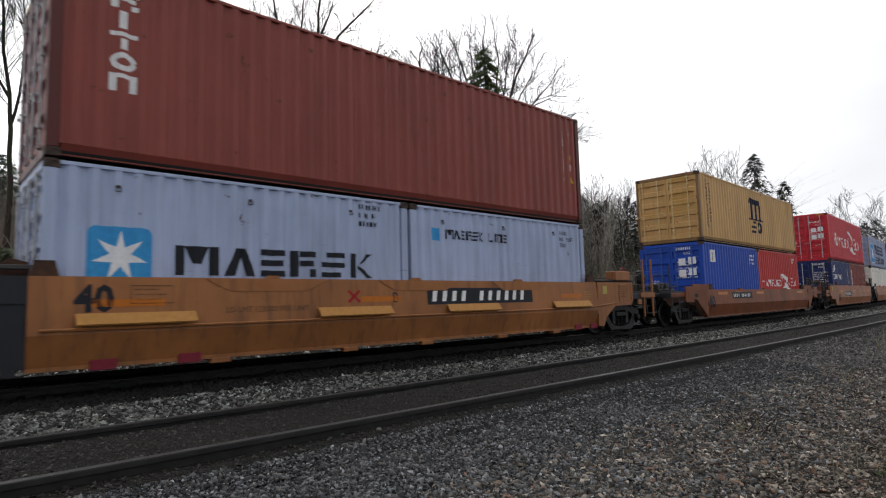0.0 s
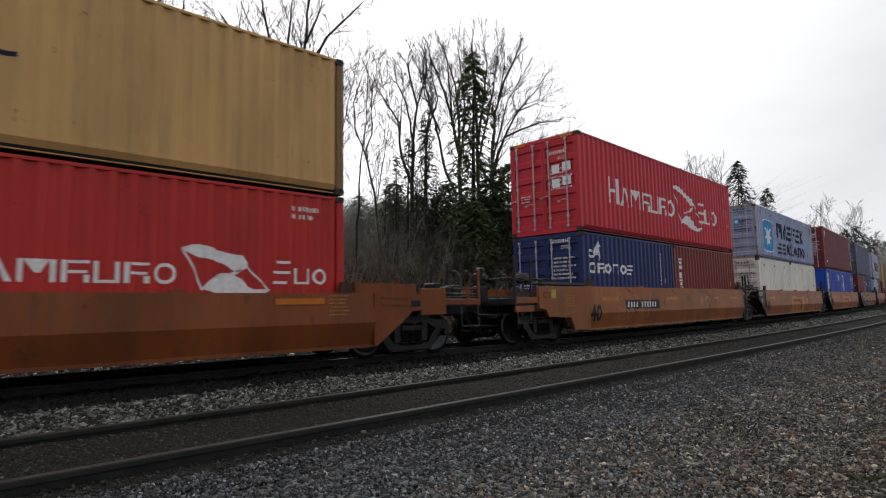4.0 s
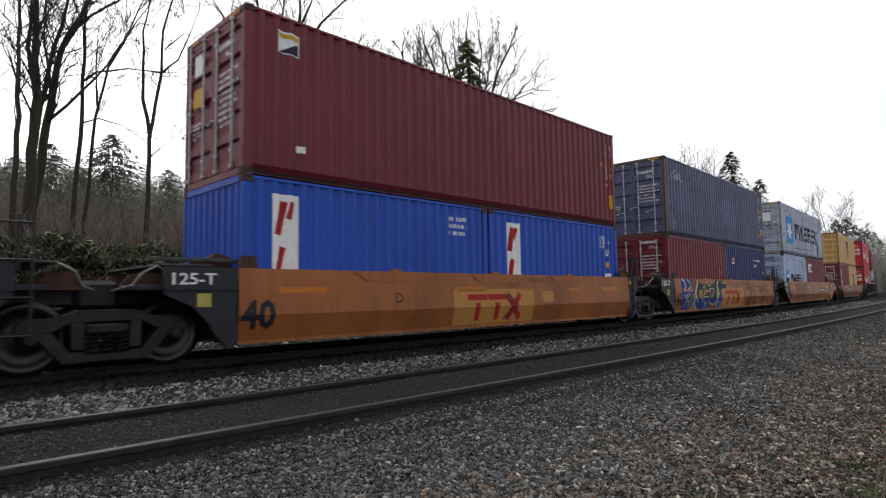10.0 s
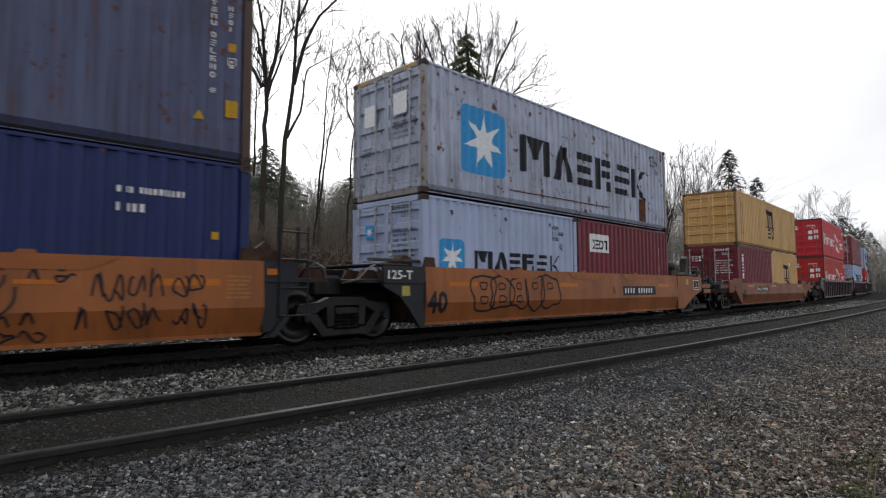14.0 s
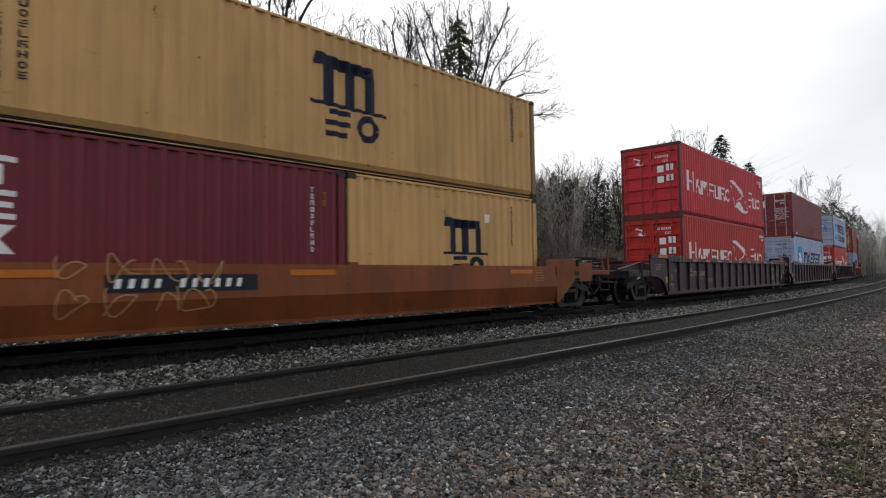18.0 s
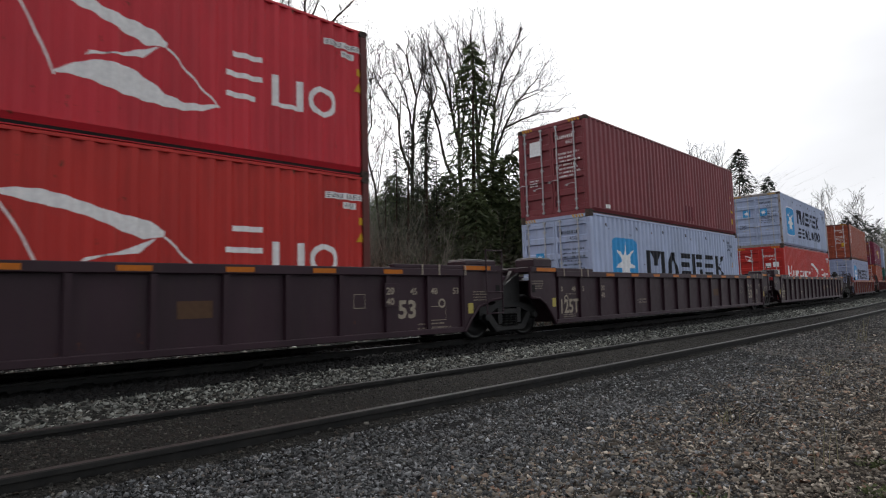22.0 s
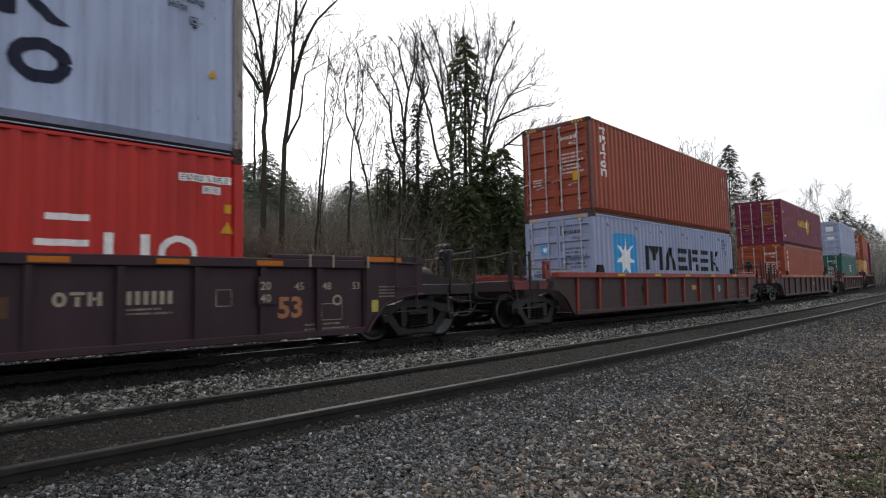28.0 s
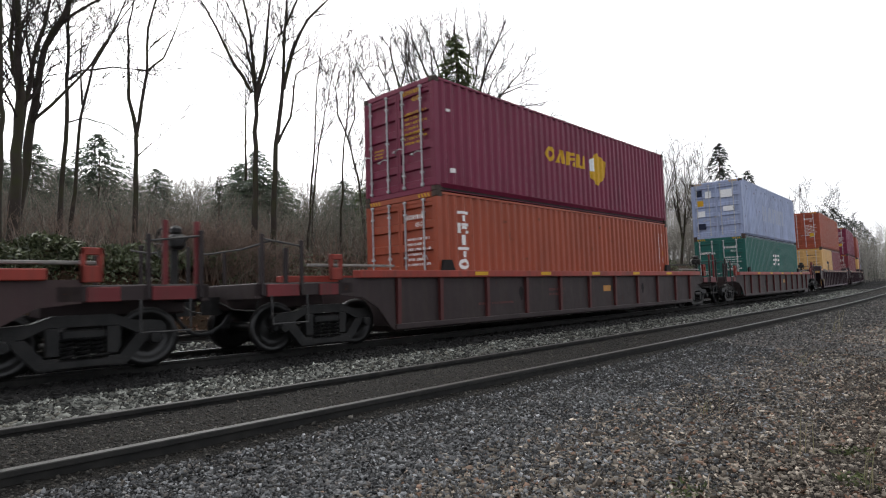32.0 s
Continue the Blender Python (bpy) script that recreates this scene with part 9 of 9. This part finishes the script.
    stem_tree("bare_tree", grove, 40.07, 33, [(0.16, [(0, 3.0), (-0.04, 6.34), (-0.03, 10.03), (0.19, 12.05), (-0.19, 13.5), (-0.36, 14.6)]), (0.1, [(-0.01, 7.16), (-0.7, 9.18), (-0.86, 11.03), (-1.44, 11.86), (-2.02, 12.8)]), (0.07, [(-0.03, 10.03), (-0.44, 12.21), (-1.03, 13.5), (-1.19, 14.6)]), (0.07, [(0.19, 12.05), (0.56, 13.5), (0.53, 14.6)]), (0.05, [(-0.78, 10.17), (-0.69, 12.05), (-0.61, 13.6)])], 12, 0.3, 1.4, 2, 0.0085, 0.8)
    stem_tree("bare_tree", grove, 41.28, 32, [(0.12, [(0, 3.1), (-0.02, 6.18), (0.05, 9.77), (0.27, 11.56), (-0.05, 13.0), (0.03, 14.2)]), (0.06, [(0.1, 10.25), (0.68, 12.07), (0.36, 13.3), (0.28, 14.2)])], 14, 0.35, 1.4, 2, 0.0085, 0.8)
    stem_tree("bare_tree", maple, 4.75, 22, [(0.1, [(0, 2.8), (0.02, 4.6), (-0.03, 6.2), (-0.12, 7.3), (-0.3, 8.6), (-0.42, 11)]), (0.05, [(-0.05, 6.3), (0.16, 7.4), (0.2, 9.2), (0.1, 11.5)]), (0.05, [(-0.1, 7.2), (-0.6, 8.1), (-0.9, 9.6)])], 13, 0.4, 1.2)
    # the fine rounded crown round the middle fir: three trees that share it
    fine = "broad leafless maple with fine fanning crown behind the fir"
    stem_tree("bare_tree", fine, 44.86, 34, [(0.17, [(0, 3.2), (-0.07, 6.49), (-0.13, 9.41), (-0.64, 12.03), (-1.23, 13.81), (-1.8, 15.2)]), (0.1, [(-0.23, 7.0), (-0.91, 8.4), (-1.59, 11.53), (-2.19, 13.11), (-2.44, 14.2)]), (0.1, [(-0.09, 9.58), (-0.2, 12.03), (-0.37, 13.8), (-1.0, 15.8)]), (0.09, [(-0.05, 8.73), (0.23, 12.03), (-0.01, 14.68), (-0.18, 15.9)]), (0.06, [(-0.55, 11.8), (-0.8, 14.31), (-0.87, 15.7)]), (0.06, [(-1.25, 10.81), (-1.76, 12.05), (-1.84, 13.82)])], 21, 0.35, 1.5, 2, 0.0085, 0.85)
    stem_tree("bare_tree", fine, 46.58, 36, [(0.17, [(0, 3.3), (0.03, 7.34), (-0.07, 10.83), (-0.19, 13.6), (-0.33, 15.8), (-0.44, 17.0)]), (0.1, [(-0.03, 10.6), (0.35, 13.56), (0.55, 15.6), (0.3, 16.8)]), (0.08, [(-0.01, 9.53), (0.8, 13.2), (1.1, 15.4), (1.21, 16.6)]), (0.07, [(-0.06, 11.73), (-0.74, 14.14), (-0.9, 16.2)])], 22, 0.35, 1.5, 2, 0.0085, 0.85)
    stem_tree("bare_tree", fine, 48.16, 35, [(0.17, [(0, 3.2), (-0.05, 7.13), (-0.12, 9.83), (0.08, 12.3), (0.63, 14.28), (1.26, 15.6)]), (0.1, [(-0.08, 8.57), (0.59, 10.7), (1.49, 12.46), (2.2, 13.3), (2.7, 13.9)]), (0.09, [(-0.03, 7.48), (1.11, 9.24), (2.34, 10.2), (3.13, 10.35), (3.7, 10.4)]), (0.08, [(0.59, 10.7), (1.66, 11.2), (2.71, 11.6), (3.5, 11.7)]), (0.07, [(-0.09, 9.27), (0.43, 11.4), (0.79, 12.84), (1.69, 14.4)]), (0.05, [(1.31, 12.29), (2.2, 12.62), (3.0, 12.95)]), (0.05, [(1.28, 9.34), (2.16, 9.25), (3.0, 9.75)]), (0.06, [(0.17, 12.5), (0.64, 15.0), (0.65, 16.0)])], 23, 0.35, 1.7, 2, 0.0088, 0.9)
    low = "leafless roadside tree beyond the train"
    c = dome_tree("bare_tree", low, 23, 13, 0.25, 0.42, 6, 3, 0.75, 0.0165)
    place_all(c, 12.6, ((66.9, 62, 0.215), (68.3, 66, 0.21), (65.2, 60, 0.2), (59.2, 54, 0.18), (56.8, 50, 0.19), (61.5, 58, 0.17)))
    d = dome_tree("bare_tree", "broad leafless tree beside the far end of the line", 24, 15, 0.2, 1.0, 10, 3, 1.0, 0.017, 0.45)
    place_all(d, 14.4, ((77.2, 120, 0.135), (75.9, 124, 0.1)))


def build_firs():
    green = "dark green fir with drooping boughs behind the tracks"
    f0 = fir_tree("fir_tree", "tall dark fir with tufted top and drooping boughs", 1, 14, 3.4, FIR_GREEN, 0.18, 0.5, 0.03, 10.0, 1.75, 0.5, (0.5, 0.7, 1.75))
    place_all(f0, 14, ((46.1, 31, 0.424),))
    f1 = fir_tree("fir_tree", green, 4, 9, 4.3, FIR_GREEN, 0.03, 0.5, 0.03, 11.0, 1.9, 0.45)
    place_all(f1, 9, ((49.6, 32, 0.225), (43.3, 31, 0.19), (51.4, 34, 0.175), (47.8, 31, 0.2), (45.0, 29, 0.17), (46.3, 28, 0.16), (50.6, 30, 0.15), (41.8, 31, 0.14), (38.2, 36, 0.19), (40.6, 36, 0.17)))
    f2 = fir_tree("fir_tree", green, 2, 12, 8.6, FIR_BACK, 0.02, 0.66, 0.02, 9.0, 2.0, 0.22)
    place_all(f2, 12, ((13.75, 38, 0.219), (4.3, 40, 0.19), (2.9, 42, 0.18), (9.23, 38, 0.195), (7.0, 40, 0.17), (18.19, 46, 0.173), (26.8, 40, 0.213), (25.2, 43, 0.19), (28.4, 43, 0.18), (34.74, 48, 0.167), (38.2, 44, 0.17), (11.5, 44, 0.165), (36.6, 46, 0.15)))
    iv = fir_tree("ivy_covered_tree", "slim bare trunk wrapped in dark climbing ivy", 5, 10, 0.75, IVY_DARK, 0.1, 0.3, 0.02, 9.0, 1.0, 0.3)
    place_all(iv, 10, ((39.6, 29, 0.27), (38.4, 30, 0.24), (41.3, 29.5, 0.31), (42.4, 30, 0.22), (37.4, 31, 0.2), (40.5, 30.5, 0.2), (31.9, 28, 0.16), (23.4, 30, 0.17)))
    far = "distant dark fir with pointed top beyond the train"
    f3 = fir_tree("fir_tree", far, 3, 18, 5.6, FIR_FAR, 0.1, 0.85, 0.03, 4.5, 2.7, 0.16)
    place_all(f3, 18, ((70.29, 76, 0.208), (72.46, 94, 0.1615), (57.5, 66, 0.15), (59.5, 70, 0.155), (61.3, 74, 0.145), (62.8, 78, 0.15), (64.4, 84, 0.14), (55.4, 62, 0.16), (54.2, 52, 0.15), (55.9, 54, 0.142), (56.8, 53, 0.15), (58.3, 55, 0.138), (60.2, 58, 0.146), (53.4, 50, 0.16),
                       (77.9, 190, 0.095), (78.66, 196, 0.098), (79.2, 205, 0.086), (79.6, 210, 0.081), (80.0, 216, 0.078), (80.4, 225, 0.075), (80.8, 235, 0.064), (81.2, 240, 0.052), (82.0, 250, 0.045), (83.2, 255, 0.045)))


build_bare()
build_firs()


def thicket(name, label, n, deg, dist, height, seed, mat, droop=0.25, reps=9, fine=0.0085, rise=None):
    """A brake of thin bare stems with side twigs, in one heap."""
    rng = np.random.default_rng(seed)
    a = np.radians(rng.uniform(*deg, n))
    d = dist[0] + (dist[1] - dist[0]) * rng.uniform(0, 1, n) ** 0.8
    x, y = np.sin(a) * d, np.cos(a) * d
    z = ground_z(x, y)
    h = rng.uniform(*height, n) * (0.7 + 0.5 * rng.uniform(0, 1, n))
    if rise:
        h = np.maximum(1.0, 1.288 + (rise[0] + (rise[1] - rise[0]) * rng.uniform(0, 1, n)) * d - z)
    lean = rng.normal(0, droop, (n, 2))
    V, F = [], []
    for r in range(reps):
        seg = 4 if r == 0 else 2
        t = np.linspace(0, 1, seg + 1)
        if r == 0:
            base = np.stack([x, y, z], 1)
            ln, hh, rad = lean, h, 0.012 + 0.0022 * h
        else:
            q = rng.uniform(0.15, 0.95, n)
            base = np.stack([x + lean[:, 0] * h * q ** 1.5, y + lean[:, 1] * h * q ** 1.5, z + h * q], 1)
            ln, hh, rad = rng.normal(0, 1.1, (n, 2)), h * rng.uniform(0.1, 0.34, n), np.full(n, fine)
        P = np.stack([base[:, 0:1] + ln[:, 0:1] * hh[:, None] * t ** 1.3, base[:, 1:2] + ln[:, 1:2] * hh[:, None] * t ** 1.3, base[:, 2:3] + hh[:, None] * t], 2)
        w = rad[:, None] * (1 - 0.7 * t)
        ring = [P + np.stack([w * math.cos(k), w * math.sin(k), 0 * w], 2) for k in (0.3, 2.4, 4.5)]
        off = sum(len(q) for q in V)
        V.append(np.stack(ring, 2).reshape(-1, 3))
        i = np.arange(n)[:, None, None] * (seg + 1) * 3 + np.arange(seg)[None, :, None] * 3
        k = np.arange(3)[None, None, :]
        k2 = (k + 1) % 3
        F.append(np.stack([i + k, i + k2, i + 3 + k2, i + 3 + k], 3).reshape(-1, 4) + off)
    tagged(new(name, mesh_arrays(name, np.concatenate(V), np.concatenate(F), mat)), label, "thicket", kind="stuff")


thicket("bare_thicket", "grey-brown bare brush and saplings behind the tracks", 3000, (-4, 60), (24, 40), (0.8, 2.8), 41, BRUSH, 0.4)
thicket("red_shoots", "dense reddish-brown bare shoots on the bank", 1300, (-4, 56), (19.5, 26), (0.6, 1.5), 47, BRUSH_RED, 0.4, 7, 0.007)
thicket("red_shoots", "thick patch of reddish bare shoots on the bank", 520, (19.8, 29.5), (19.6, 21.8), (0.7, 1.25), 49, BRUSH_RED, 0.45, 9, 0.008)
# the three far brakes wear the colour with haze painted in
thicket("bare_thicket", "bare woods on the rising ground, paled to stand for haze", 5200, (-6, 58), (42, 80), (2.6, 5.2), 42, BRUSH_FAR, 0.2, 9, 0.02, (0.085, 0.165))
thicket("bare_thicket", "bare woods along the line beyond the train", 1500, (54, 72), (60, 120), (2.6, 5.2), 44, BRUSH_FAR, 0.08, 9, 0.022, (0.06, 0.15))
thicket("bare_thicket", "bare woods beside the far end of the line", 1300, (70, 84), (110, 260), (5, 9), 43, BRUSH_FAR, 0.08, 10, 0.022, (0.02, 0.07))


def brambles():
    """Arching bare bramble canes over the bank."""
    rnd = random.Random(8)
    mb = MB()
    for _ in range(320):
        deg, dist = rnd.uniform(0, 46), rnd.uniform(18.5, 27)
        x, y, z = bearing(deg, dist)
        l, az = rnd.uniform(0.6, 1.8), rnd.uniform(0, math.tau)
        h = l * rnd.uniform(0.35, 0.7)
        mb.tube([(x + math.cos(az) * l * q, y + math.sin(az) * l * q, z + 4 * h * q * (1 - q) * (1 if q < 0.6 else 0.9)) for q in (0, 0.2, 0.45, 0.7, 0.95)], [0.011, 0.01, 0.009, 0.007, 0.005], 3, False)
    tagged(new("bramble_canes", mb.mesh("bramble_canes", BRUSH)), "arching bare bramble canes on the bank", "brambles", kind="stuff")


brambles()

# ---- motion: the train rolls past, its wheels turning ----
def motions():
    times = [0.5 * i for i in range(65)]
    for ob, offset, place in MOVERS:
        walk(ob, [(t, unit_pose(offset, t) @ place) for t in times])
    ticks = [2 * i / FPS for i in range(481)]
    for ob, x, r in ROLLERS:
        walk(ob, [(t, Matrix.Translation((x, 0, r)) @ Matrix.Rotation(math.remainder(travel(t) / r, math.tau), 4, "Y")) for t in ticks])


motions()
